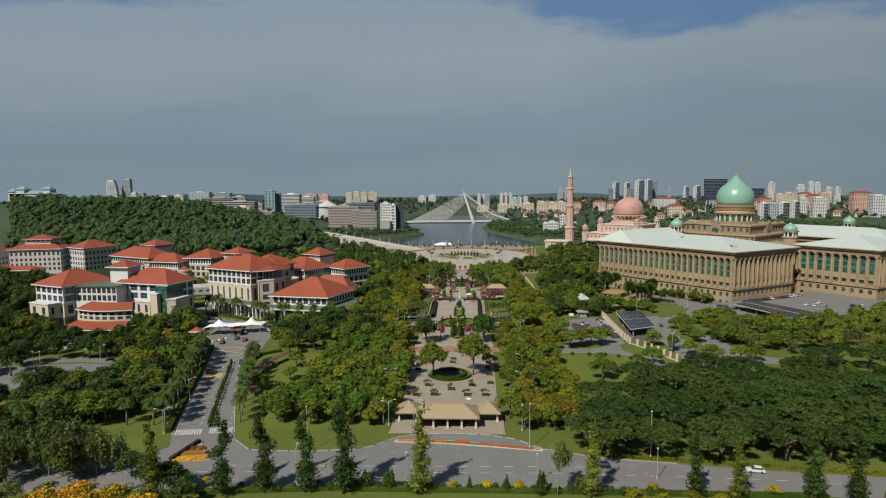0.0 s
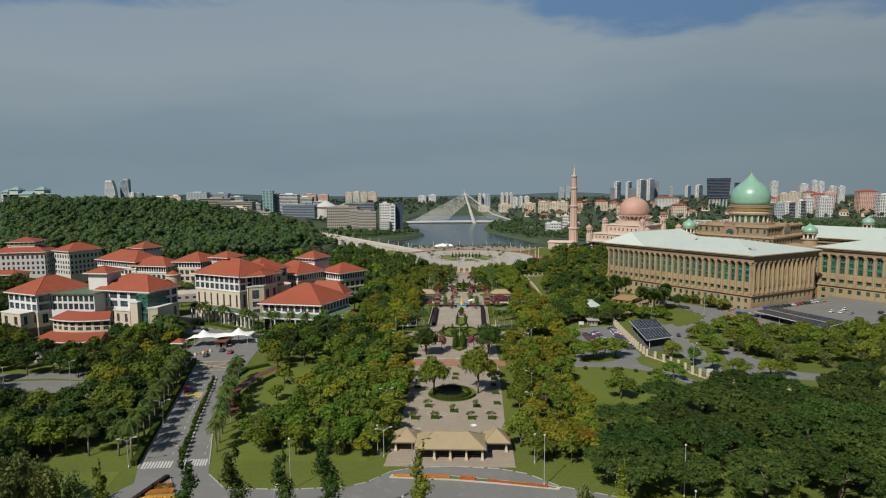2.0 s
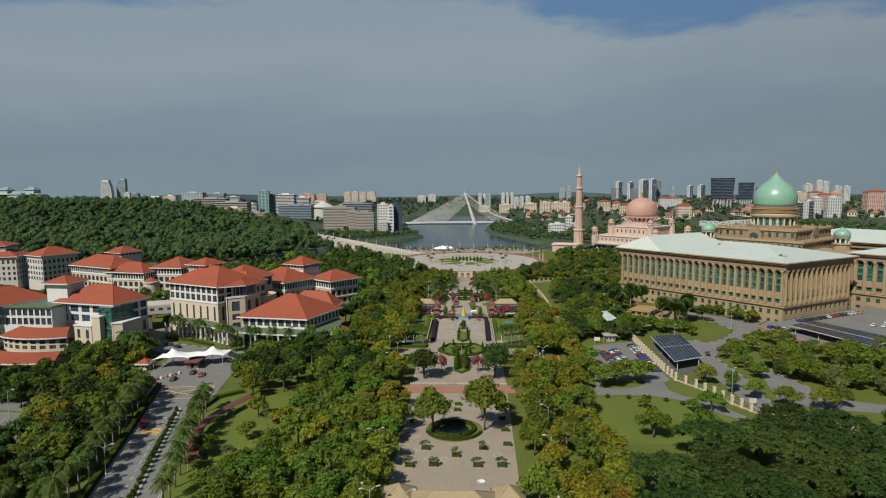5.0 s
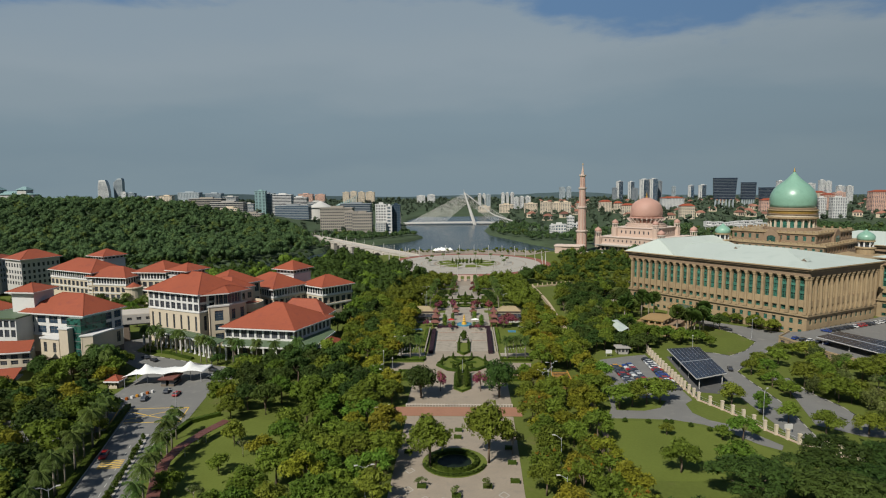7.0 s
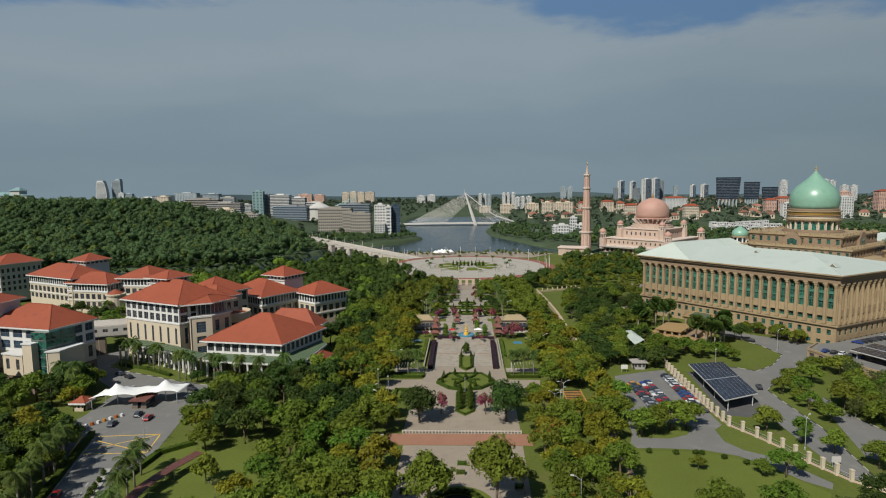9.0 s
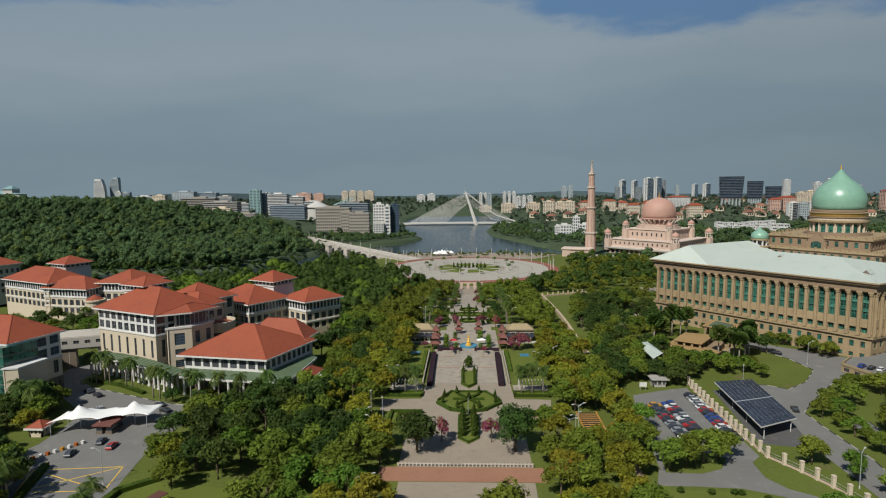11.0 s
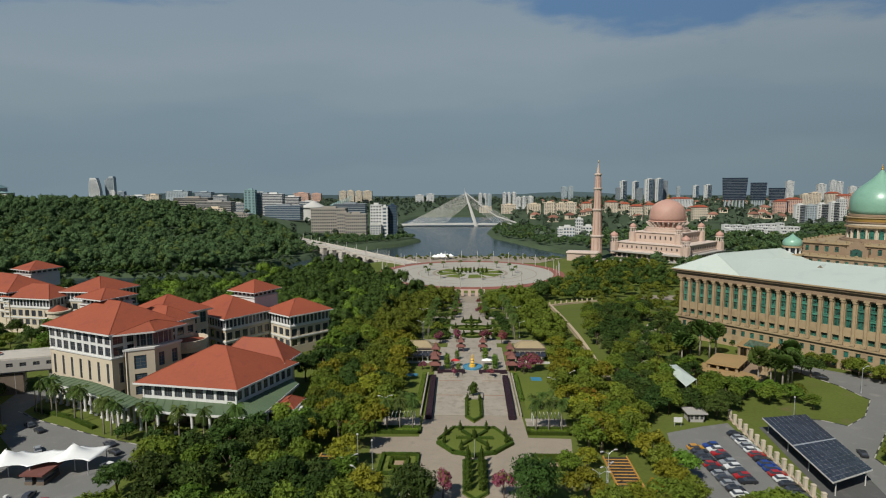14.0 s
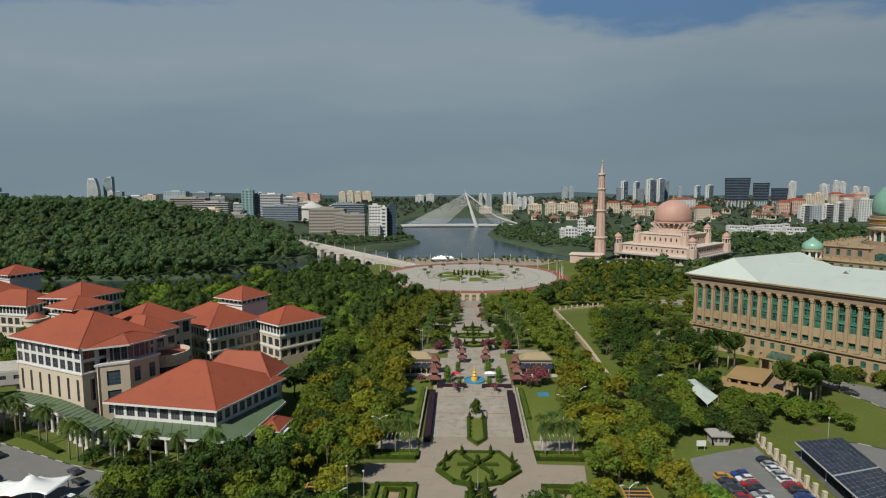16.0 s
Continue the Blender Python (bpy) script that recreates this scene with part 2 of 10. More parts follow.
LEAF_MID = leaf("mid_green_leaves", (0.108, 0.140, 0.017))
LEAF_YELLOW = leaf("yellow_green_leaves", (0.165, 0.165, 0.015))
LEAF_DARK = leaf("dark_green_leaves", (0.042, 0.070, 0.014))
LEAF_BRIGHT = leaf("bright_green_leaves", (0.098, 0.155, 0.019))
LEAF_GREY = leaf("grey_green_leaves", (0.105, 0.125, 0.035))
LEAF_RUST = leaf("rust_tinged_leaves", (0.19, 0.095, 0.012))
LEAF_HEDGE = leaf("clipped_hedge_leaves", (0.050, 0.078, 0.011), hue=0.01, rnd=0.12, lace=0)
LEAF_PALM = leaf("palm_fronds", (0.065, 0.100, 0.020), lace=0)
# far leaves: distance haze is mixed into this paler grey-green
LEAF_HAZED = leaf("haze_tinted_leaves", (0.078, 0.105, 0.066), hue=0.0, rnd=0.0, lace=0)
# forest green holds some blue for the haze over the hill, plus yellow-green clumps
LEAF_FOREST = mat("forest_leaves", (0.072, 0.120, 0.046), 0.7, 0.42, 0.016, 0.12, bump=0.2, island=0.18, spec=0.08, translucent=0.2, dirt_or_shade=(0.128, 0.155, 0.030), dirt_or_shade_at=0.55, lace=0.9)
BLOSSOM_PINK = leaf("magenta_blossom", (0.21, 0.055, 0.08))
BLOSSOM_YELLOW = leaf("orange_yellow_blossom", (0.55, 0.30, 0.015))
BLOSSOM_ORANGE = leaf("orange_bedding_flowers", (0.42, 0.15, 0.025), lace=0)
LEAF_GOLD = leaf("golden_yellow_leaves", (0.36, 0.30, 0.015), lace=0)
LEAF_PURPLE = leaf("dark_purple_leaves", (0.045, 0.026, 0.034), hue=0.0, lace=0)


# ---- mesh helpers ----
class M:
    """Collects vertices and faces of one mesh."""

    def __init__(self):
        self.v, self.f = [], []

    def quad(self, *pts):
        i = len(self.v)
        self.v.extend(tuple(p) for p in pts)
        self.f.append(tuple(range(i, i + len(pts))))

    def box(self, x0, y0, z0, x1, y1, z1, m=None):
        i = len(self.v)
        c = [(x0, y0, z0), (x1, y0, z0), (x1, y1, z0), (x0, y1, z0), (x0, y0, z1), (x1, y0, z1), (x1, y1, z1), (x0, y1, z1)]
        self.v.extend(tuple(m @ Vector(p)) if m else p for p in c)
        self.f.extend(tuple(i + k for k in q) for q in ((3, 2, 1, 0), (4, 5, 6, 7), (0, 1, 5, 4), (1, 2, 6, 5), (2, 3, 7, 6), (3, 0, 4, 7)))

    def prism(self, poly, z0, z1):
        """poly: counter-clockwise outline; z0 and z1: heights, or lists of heights."""
        n, i = len(poly), len(self.v)
        lo = z0 if hasattr(z0, "__len__") else [z0] * n
        hi = z1 if hasattr(z1, "__len__") else [z1] * n
        self.v.extend((p[0], p[1], z) for p, z in zip(poly, lo))
        self.v.extend((p[0], p[1], z) for p, z in zip(poly, hi))
        self.f.append(tuple(i + k for k in reversed(range(n))))
        self.f.append(tuple(i + n + k for k in range(n)))
        self.f.extend((i + k, i + (k + 1) % n, i + n + (k + 1) % n, i + n + k) for k in range(n))

    def lathe(self, x, y, profile, n=16, turn=0.0):
        """profile: (radius, z) from bottom to top."""
        i = len(self.v)
        for r, z in profile:
            for k in range(n):
                a = turn + 2 * math.pi * k / n
                self.v.append((x + r * math.cos(a), y + r * math.sin(a), z))
        for j in range(len(profile) - 1):
            for k in range(n):
                a, b = i + j * n + k, i + j * n + (k + 1) % n
                self.f.append((a, b, b + n, a + n))
        self.f.append(tuple(i + k for k in reversed(range(n))))
        self.f.append(tuple(i + (len(profile) - 1) * n + k for k in range(n)))

    def beam(self, p, q, w, h=None):
        p, q = Vector(p), Vector(q)
        d = q - p
        h = w if h is None else h
        t = d.to_track_quat("X", "Z").to_matrix().to_4x4()
        self.box(0, -w / 2, -h / 2, d.length, w / 2, h / 2, Matrix.Translation(p) @ t)

    def tube(self, pts, radii, n=6):
        i = len(self.v)
        pts = [Vector(p) for p in pts]
        for k, p in enumerate(pts):
            d = (pts[min(k + 1, len(pts) - 1)] - pts[max(k - 1, 0)]).normalized()
            q = d.to_track_quat("Z", "X")
            for a in range(n):
                ang = 2 * math.pi * a / n
                self.v.append(tuple(p + q @ Vector((radii[k] * math.cos(ang), radii[k] * math.sin(ang), 0))))
        for k in range(len(pts) - 1):
            for a in range(n):
                c, d2 = i + k * n + a, i + k * n + (a + 1) % n
                self.f.append((c, d2, d2 + n, c + n))
        self.f.append(tuple(i + a for a in reversed(range(n))))
        self.f.append(tuple(i + (len(pts) - 1) * n + a for a in range(n)))

    def mesh(self, name, material, smooth=False):
        me = bpy.data.meshes.new(name)
        seen, order, verts = {}, [], []
        for v in self.v:
            k = (round(v[0], 3), round(v[1], 3), round(v[2], 3))
            if k not in seen:
                seen[k] = len(verts)
                verts.append(v)
            order.append(seen[k])
        faces = []
        for f in self.f:
            q = [order[i] for i in f]
            q = [a for i, a in enumerate(q) if a != q[i - 1]]
            if len(q) > 2:
                faces.append(q)
        me.from_pydata(verts, [], faces)
        me.materials.append(material)
        if smooth:
            me.polygons.foreach_set("use_smooth", [True] * len(me.polygons))
        me.update()
        return me


def whole(ob):
    """The pose of an object in the world."""
    return (whole(ob.parent) @ ob.matrix_parent_inverse if ob.parent else Matrix()) @ ob.matrix_basis


def part(name, bm, material, parent=None, label="", m=None, smooth=False, kind=""):
    """One mesh object under a thing or a part; bm: an M or a ready mesh in world coordinates, moved by m."""
    ob = new(name, bm if isinstance(bm, bpy.types.Mesh) else bm.mesh(name, material, smooth))
    if parent:
        ob.parent = parent
        ob.matrix_parent_inverse = whole(parent).inverted()
    if m is not None:
        ob.matrix_basis = m
    return tagged(ob, label, kind=kind)


def thing(name, label, category, at=(0, 0, 0), group="", kind=""):
    ob = new(name)
    ob.location = at
    ob.matrix_basis = Matrix.Translation(at)
    return tagged(ob, label, category, group, kind)


def structure(name, bm, material, label, smooth=False):
    return tagged(part(name, bm, material, None, "", None, smooth), label, "", "", "structure")


def smoothstep(a, b, x):
    t = np.clip((np.asarray(x, float) - a) / (b - a), 0, 1)
    return t * t * (3 - 2 * t)


# ---- ground ----
def inside(poly, x, y):
    hit, j = False, len(poly) - 1
    for i in range(len(poly)):
        (xi, yi), (xj, yj) = poly[i][:2], poly[j][:2]
        if (yi > y) != (yj > y) and x < (xj - xi) * (y - yi) / (yj - yi) + xi:
            hit = not hit
        j = i
    return hit


def lake_depth(x, y):
    """1 in the lake, 0 on land: the main basin behind the round plaza and the arm that turns off to the west."""
    x, y = np.asarray(x, float), np.asarray(y, float)
    right = np.interp(y, [850, 905, 975, 1135, 1240, 1380, 1600, 1900], [190, 135, 103, 50, 42, 55, 110, 120])
    left = np.interp(y, [850, 900, 950, 1020, 1090, 1220, 1380, 1600, 1900], [-150, -158, -160, -98, -76, -110, -140, -150, -115])
    basin = smoothstep(0, 14, x - left) * smoothstep(0, 14, right - x) * smoothstep(868, 890, y) * smoothstep(1800, 1700, y)
    south = np.interp(x, [-700, -400, -300, -200, -150, -60], [620, 640, 655, 690, 760, 868])
    north = np.interp(x, [-700, -400, -300, -250, -215, -198, -188, -60], [690, 725, 735, 748, 800, 842, 960, 1000])
    arm = smoothstep(0, 14, y - south) * smoothstep(0, 14, north - y) * smoothstep(-700, -660, x) * smoothstep(-60, -80, x)
    return np.maximum(basin, arm)


def gz(x, y):
    x, y = np.asarray(x, float), np.asarray(y, float)
    z = -13.0 * smoothstep(400, 650, y) - 31 * smoothstep(2300, 4800, y)
    ridge = np.interp(x, [-1500, -1000, -830, -715, -644, -523, -452, -373, -323, -270, -215, -195], [34, 36, 38, 39, 36, 24, 12, -3, -9, -12, -13, -13])
    north = np.interp(x, [-700, -400, -300, -250, -215, -198], [690, 725, 735, 748, 800, 842])
    hill = smoothstep(0, 1, (y - north - 8) / (1180 - north)) * smoothstep(1750, 1300, y)
    z = z + (ridge + 13) * hill * (x < -195) + 2.5 * np.sin(x * 0.021 + 1) * np.sin(y * 0.017) * hill
    return z - 14 * lake_depth(x, y)


def g(x, y):
    return float(gz(x, y))


xs = np.unique(np.concatenate([np.arange(-420, 421, 8), np.linspace(-4800, -420, 60), np.linspace(420, 4800, 60), np.arange(-1000, -420, 20)]))
ys = np.unique(np.concatenate([np.arange(-200, 1250, 9), np.linspace(1250, 2000, 45), np.linspace(2000, 4900, 40), np.linspace(-1500, -200, 12)]))
gx, gy = np.meshgrid(xs, ys)
zz = gz(gx, gy)
nx, ny = len(xs), len(ys)
gm = M()
gm.v = np.stack([gx.ravel(), gy.ravel(), zz.ravel()], 1).tolist()
ii = (np.arange(ny - 1)[:, None] * nx + np.arange(nx - 1)[None, :]).ravel()
gm.f = np.stack([ii, ii + 1, ii + nx + 1, ii + nx], 1).tolist()
ground = structure("ground", gm, GRASS, "rough green grass ground with worn patches", smooth=True)
ground.data.materials.append(FOREST_FLOOR)
fx, fy = ((a[:-1, :-1] + a[1:, 1:]).ravel() / 2 for a in (gx, gy))
ground.data.polygons.foreach_set("material_index", ((fy > 842) | ((fx < -190) & (fy > 640))).astype(int).tolist())

wm_ = M()
wm_.quad((-900, 600, -17.0), (700, 600, -17.0), (700, 2100, -17.0), (-900, 2100, -17.0))
structure("water", wm_, WATER, "calm grey-blue lake water with faint ripples")


def slab(name, poly, z, material, label, depth=0.25):
    bm = M()
    bm.prism(poly, z - depth, z)
    return structure(name, bm, material, label)


def drape(name, x0, x1, y0, y1, material, label, off=0.06, step=6):
    """A paved strip that follows the slope."""
    bm = M()
    n = max(1, int((y1 - y0) / step))
    for k in range(n):
        a, b = y0 + (y1 - y0) * k / n, y0 + (y1 - y0) * (k + 1) / n
        za, zb = g(0, a) + off, g(0, b) + off
        bm.prism([(x0, a), (x1, a), (x1, b), (x0, b)], [za - 0.3, za - 0.3, zb - 0.3, zb - 0.3], [za, za, zb, zb])
    return structure(name, bm, material, label)

# ---- roads and paving ----
slab("road", [(-420, 118), (-200, 130), (-64, 140), (-20, 143.5), (30, 142.5), (80, 142), (200, 128), (420, 90), (420, 104), (200, 141), (80.6, 153.9), (61, 156.6), (41, 159.4), (26.2, 164.9),
              (19, 171), (12, 173.6), (0, 174.7), (-10, 173.8), (-16.4, 171.5), (-22, 165.5), (-27, 163.2), (-42, 161.4), (-57.3, 162.1), (-64, 169), (-66.2, 174.5), (-84.5, 172), (-81, 164), (-84, 157.5), (-200, 148), (-420, 135)],
     0.05, ASPHALT, "pale grey asphalt avenue with worn lane markings")
LEFT_EDGE = [(-84.5, 172), (-102.4, 234.9), (-111.6, 267.1)]
RIGHT_EDGE = [(-66.2, 174.5), (-79.2, 208.4), (-90.5, 242)]
slab("road_2", [(-84.5, 172), (-66.2, 174.5), (-79.2, 208.4), (-89.5, 238), (-88, 256), (-92, 283), (-90, 300), (-98, 314), (-110, 318), (-140, 331), (-150, 338), (-152, 362), (-166, 357), (-160, 334), (-142, 318), (-128, 306), (-126, 283), (-131, 262), (-124, 256), (-110, 258), (-102.4, 234.9)],
     0.055, ASPHALT, "grey asphalt side road leading to a gated forecourt")
slab("road_3", [(-190, 196), (-150, 206), (-122, 208), (-118, 216), (-127, 240), (-160, 243), (-200, 236), (-205, 222)], 0.05, ASPHALT, "grey asphalt forecourt and turning circle")
slab("road_4", [(-126, 240), (-118, 243), (-106, 254), (-112, 258), (-131, 262), (-165, 252), (-210, 246), (-210, 240), (-160, 245)], 0.045, ASPHALT, "narrow asphalt service lane")
slab("lawn_1", [(-60, 177), (-24, 177), (-21, 253), (-84, 262), (-84, 240), (-72, 208)], 0.03, LAWN, "mown park lawn shaded by trees")
slab("lawn_2", [(43.5, 222), (78, 222), (88, 238), (83, 246), (78.5, 252), (74, 256), (66, 259.5), (56, 260.3), (46.5, 260.3)], 0.04, LAWN, "mown lawn beside the car park")
slab("lawn_3", [(-120, 150.5), (-86, 158), (-88, 170), (-118, 168)], 0.04, LAWN, "mown verge beside the junction")
slab("forecourt", [(-19, 174.6), (16.5, 174.6), (15, 186), (16.5, 263), (-18, 263), (-17.5, 186)], 0.06, PINK_PAVING, "pinkish paved forecourt behind the pavilion")
slab("brick_terrace", [(-24, 263.3), (19.5, 263.3), (19.5, 271), (-24, 271)], 0.07, TERRACOTTA, "terracotta brick terrace across the axis")
slab("garden_paving", [(-19, 271.2), (16.8, 271.2), (16.8, 310), (27, 310), (28.5, 321), (16, 321.5), (15.5, 338), (-16, 338), (-16.5, 321.5), (-30.5, 321), (-29.5, 310.2), (-19, 310.2)], 0.065, PINK_PAVING, "pale paved garden cross with worn stone")
slab("terrace", [(-15, 338.2), (14.8, 338.2), (14.9, 384), (-15, 384)], 0.08, PAVING, "pale paved terrace between planted walls")
drape("axis_path", -14, 14, 384.2, 420, PAVING, "pale paved court around a fountain")
drape("axis_path_3", -11, 12, 420.2, 520, PAVING, "broad pale paved garden walk with beds", 0.05)
drape("axis_path_2", -5, 6, 520.2, 600, PAVING, "pale paved axis path running down to the plaza")
for k, yc in enumerate((428, 496, 540)):
    drape("cross_path", -30, 30, yc, yc + 7, PAVING, "pale paved cross path in the park", 0.09)
drape("axis_gate_court", -22, 22, 570, 622, PINK_PAVING, "rosy paved court before the plaza", 0.08)

# flower bed, triangle island and road markings
bed = M()
bed.prism([(-16.5, 168.2), (0, 167.2), (14, 165.2), (26, 163.2), (27, 164.2), (14, 167), (0, 169.3), (-16, 169.6)], 0.0, 0.30)
structure("kerbed_island", bed, CONCRETE, "kerbed planting island in the avenue")
bed = M()
bed.prism([(-15.6, 168.5), (0, 167.6), (14, 165.6), (25, 163.7), (25.6, 164.0), (14, 166.7), (0, 168.9), (-15.4, 169.3)], 0.1, 0.36)
structure("island_grass", bed, LAWN, "clipped grass on the planting island")
tri_i = M()
tri_i.prism([(-76.5, 154.1), (-65.8, 155.7), (-72.9, 166.7), (-74.0, 166.6)], 0.0, 0.28)
structure("traffic_island", tri_i, KERB, "kerbed triangular traffic island")
tri_i = M()
tri_i.prism([(-75.9, 155.0), (-66.7, 156.4), (-72.8, 165.9), (-73.8, 165.8)], 0.1, 0.34)
structure("island_soil", tri_i, DIRT, "bare soil bed on the traffic island")
zeb = M()
for k in range(10):
    a = k / 10
    x0, y0 = -83.6 + a * 8, 171.5 + a * 0.9
    zeb.prism([(x0, y0), (x0 + 0.5, y0 + 0.06), (x0 - 0.5, y0 + 4), (x0 - 1.0, y0 + 3.9)], 0.06, 0.075)
    x1, y1 = -73.6 + a * 7, 173 + a * 0.9
    zeb.prism([(x1, y1), (x1 + 0.45, y1 + 0.06), (x1 - 0.6, y1 + 4), (x1 - 1.05, y1 + 3.9)], 0.06, 0.075)
structure("zebra_crossing", zeb, ROAD_PAINT, "worn white zebra crossing stripes")
lanes = M()
for k in range(60):
    x = -190 + k * 6.2
    y = float(np.interp(x, [-200, -64, 30, 80, 200], [138, 149, 150.5, 148.5, 134.5]))
    for dy in (0.0, 3.6):
        if dy and not -60 < x < 40:
            continue
        lanes.prism([(x, y + dy), (x + 2.6, y + dy), (x + 2.6, y + dy + 0.16), (x, y + dy + 0.16)], 0.056, 0.068)
for k in range(14):
    a = k / 14
    x, y = -74.5 - a * 18, 180 + a * 62
    lanes.prism([(x + 4.6, y), (x + 4.75, y), (x + 4.2, y + 2), (x + 4.05, y + 2)], 0.06, 0.072)
    lanes.prism([(x - 4.6, y), (x - 4.45, y), (x - 5.0, y + 2), (x - 5.15, y + 2)], 0.06, 0.072)
structure("lane_markings", lanes, ROAD_PAINT, "worn white lane dashes")
yel = M()
yb = [(-112, 255.5), (-90.5, 257), (-93, 269.5), (-116, 267)]
for p, q in ((0, 1), (1, 2), (2, 3), (3, 0), (0, 2), (1, 3)):
    yel.beam((*yb[p], 0.066), (*yb[q], 0.066), 0.35, 0.02)
for k in range(5):
    yel.beam((-97.5 + k * 0.0 - 0.3 * k, 225 + k * 1.1, 0.066), (-91.5 - 0.3 * k, 226 + k * 1.1, 0.066), 0.5, 0.02)
structure("yellow_box_marking", yel, YELLOW_PAINT, "yellow box junction lines and rumble bars")
med = M()
MEDIAN = [(-76, 178), (-84, 204), (-93, 236), (-96.5, 247)]
for (xa, ya), (xb, yb2) in zip(MEDIAN, MEDIAN[1:]):
    med.prism([(xa - 0.2, ya), (xa + 1.8, ya), (xb + 1.8, yb2), (xb - 0.2, yb2)], 0, 0.25)
structure("median", med, KERB, "narrow kerbed median strip")


def kerb_line(name, pts, label, h=0.16, w=0.3, piece=3.2, striped=False):
    base = structure(name, (lambda b: (b.beam((*pts[0], 0.02), (*pts[1], 0.02), 0.2, 0.04), b)[1])(M()), KERB, label)
    me = {c: None for c in (0, 1)}
    k = 0
    for (xa, ya), (xb, yb3) in zip(pts, pts[1:]):
        n = max(1, int(math.hypot(xb - xa, yb3 - ya) / piece))
        for j in range(n):
            c = k % 2 if striped else 0
            if me[c] is None:
                b = M()
                b.box(0, -w / 2, 0, piece * 0.97, w / 2, h)
                me[c] = b.mesh("kerb_stone", KERB_DARK if c else KERB)
            f = j / n
            x, y = xa + (xb - xa) * f, ya + (yb3 - ya) * f
            part("kerb_stone", me[c], None, base, m=Matrix.Translation((x, y, g(x, y))) @ Matrix.Rotation(math.atan2(yb3 - ya, xb - xa), 4, "Z"))
            k += 1


# car park and drives
slab("car_park", [(46.5, 262.3), (56, 262.3), (67, 261.4), (75, 257.8), (80.3, 252), (85, 244), (89.5, 240), (91.5, 243), (86.8, 252), (83.1, 257.8), (78, 261.3), (75, 267), (75.6, 275.3), (79.3, 279), (79.3, 334), (70, 331), (58, 326), (55, 312), (53.5, 298), (50, 272)], 0.05, ASPHALT, "grey asphalt car park")
slab("lawn_4", [(51, 269.3), (60, 268.8), (66, 271.5), (69.8, 277.5), (66, 280.5), (57, 280), (52, 276)], 0.09, LAWN, "grass island with trees in the car park")
slab("drive", [(97, 246), (103, 243), (106, 262), (108.3, 277), (108, 300), (108.5, 311), (124.4, 329.4), (138, 343), (158, 352), (190, 334), (215, 320), (260, 300), (265, 308), (222, 330), (172, 362), (158, 374), (150, 381), (140, 390), (126, 404), (120, 401), (129.5, 383), (135, 370), (136.8, 355), (125.5, 340.3), (115.2, 332.3), (109.7, 336.6), (103, 338), (101, 334), (102, 312), (97, 284)], 0.06, ASPHALT, "grey asphalt drive curving past the great building")
slab("carport_floor", [(83.4, 287), (97.2, 284), (102.5, 318), (101.2, 333.5), (87.5, 331)], 0.045, DARK_ASPHALT, "dark asphalt bay under the solar carport")
slab("drive_2", [(109, 258), (118, 250), (150, 244), (152, 250), (127, 260), (126, 274), (123, 287), (124, 303), (118, 303), (116.5, 286)], 0.055, ASPHALT, "grey asphalt lane between hedged beds")
kerb_line("kerb_drive", [(103, 338.2), (109.7, 336.8), (115.2, 332.5), (125.5, 340.5), (136.7, 355.2), (134.9, 370), (129.4, 383), (120, 401)], "black and white striped kerb round an oval lawn", striped=True)
kerb_line("kerb_lane", [(103.2, 243), (106.2, 262), (108.5, 277), (108.2, 300), (108.7, 310.8), (124.5, 329.2), (138, 342.7), (158, 351.6)], "black and white striped kerb along the drive", striped=True)
kerb_line("kerb_lane_2", [(126.2, 262), (126.2, 274), (123.2, 287), (124.2, 303)], "black and white striped kerb beside hedged beds", striped=True)
kerb_line("kerb_forecourt", [(-98, 314), (-110, 318), (-140, 331), (-152, 338)], "black and white striped kerb in the forecourt", striped=True)
kerb_line("kerb_avenue", [(-64, 139.6), (-20, 143.2), (30, 142.2), (80, 141.7)], "pale concrete kerb along the avenue")
kerb_line("kerb_bay", [(61, 156.8), (41, 159.6), (26.2, 165.1), (19, 171.2), (12, 173.8), (0, 174.9), (-10, 174), (-16.4, 171.7), (-22, 165.7), (-27, 163.4), (-42, 161.6), (-57.3, 162.3), (-64, 169.2)], "pale concrete kerb round the lay-by")
kerb_line("kerb_side_road", LEFT_EDGE, "pale concrete kerb along the side road")
kerb_line("kerb_side_road_2", RIGHT_EDGE, "pale concrete kerb along the side road")
for k, pts in enumerate(([(63, 432, 4), (72, 445, 7), (80, 453, 6), (89, 456, 8), (96, 466, 7), (101, 480, 4)], [(70, 500, 3), (76, 512, 3), (82, 524, 3), (84, 540, 3)], [(128, 590, 4), (140, 601, 22), (158, 598, 26), (172, 604, 14)])):
    pb = M()
    for (xa, ya, wa), (xb, yb3, wb) in zip(pts, pts[1:]):
        n = 5
        for j in range(n):
            e = []
            for f in (j / n, (j + 1) / n):
                x, y, w = xa + (xb - xa) * f, ya + (yb3 - ya) * f, wa + (wb - wa) * f
                d = Vector((xb - xa, yb3 - ya)).normalized() * w / 2
                e.append(((x + d.y, y - d.x, g(x + d.y, y - d.x) + 0.12), (x - d.y, y + d.x, g(x - d.y, y + d.x) + 0.12)))
            pb.quad(e[0][1], e[0][0], e[1][0], e[1][1])
    structure("path", pb, PAVING if k < 2 else PINK_PAVING, ("pale winding garden path", "narrow pale stepped garden path", "paved round forecourt of the palace")[k])
slab("side_walk", [(40.8, 226), (42.6, 226), (46.2, 292), (44.4, 292)], 0.05, DIRT, "bare earth path beside the tree row")

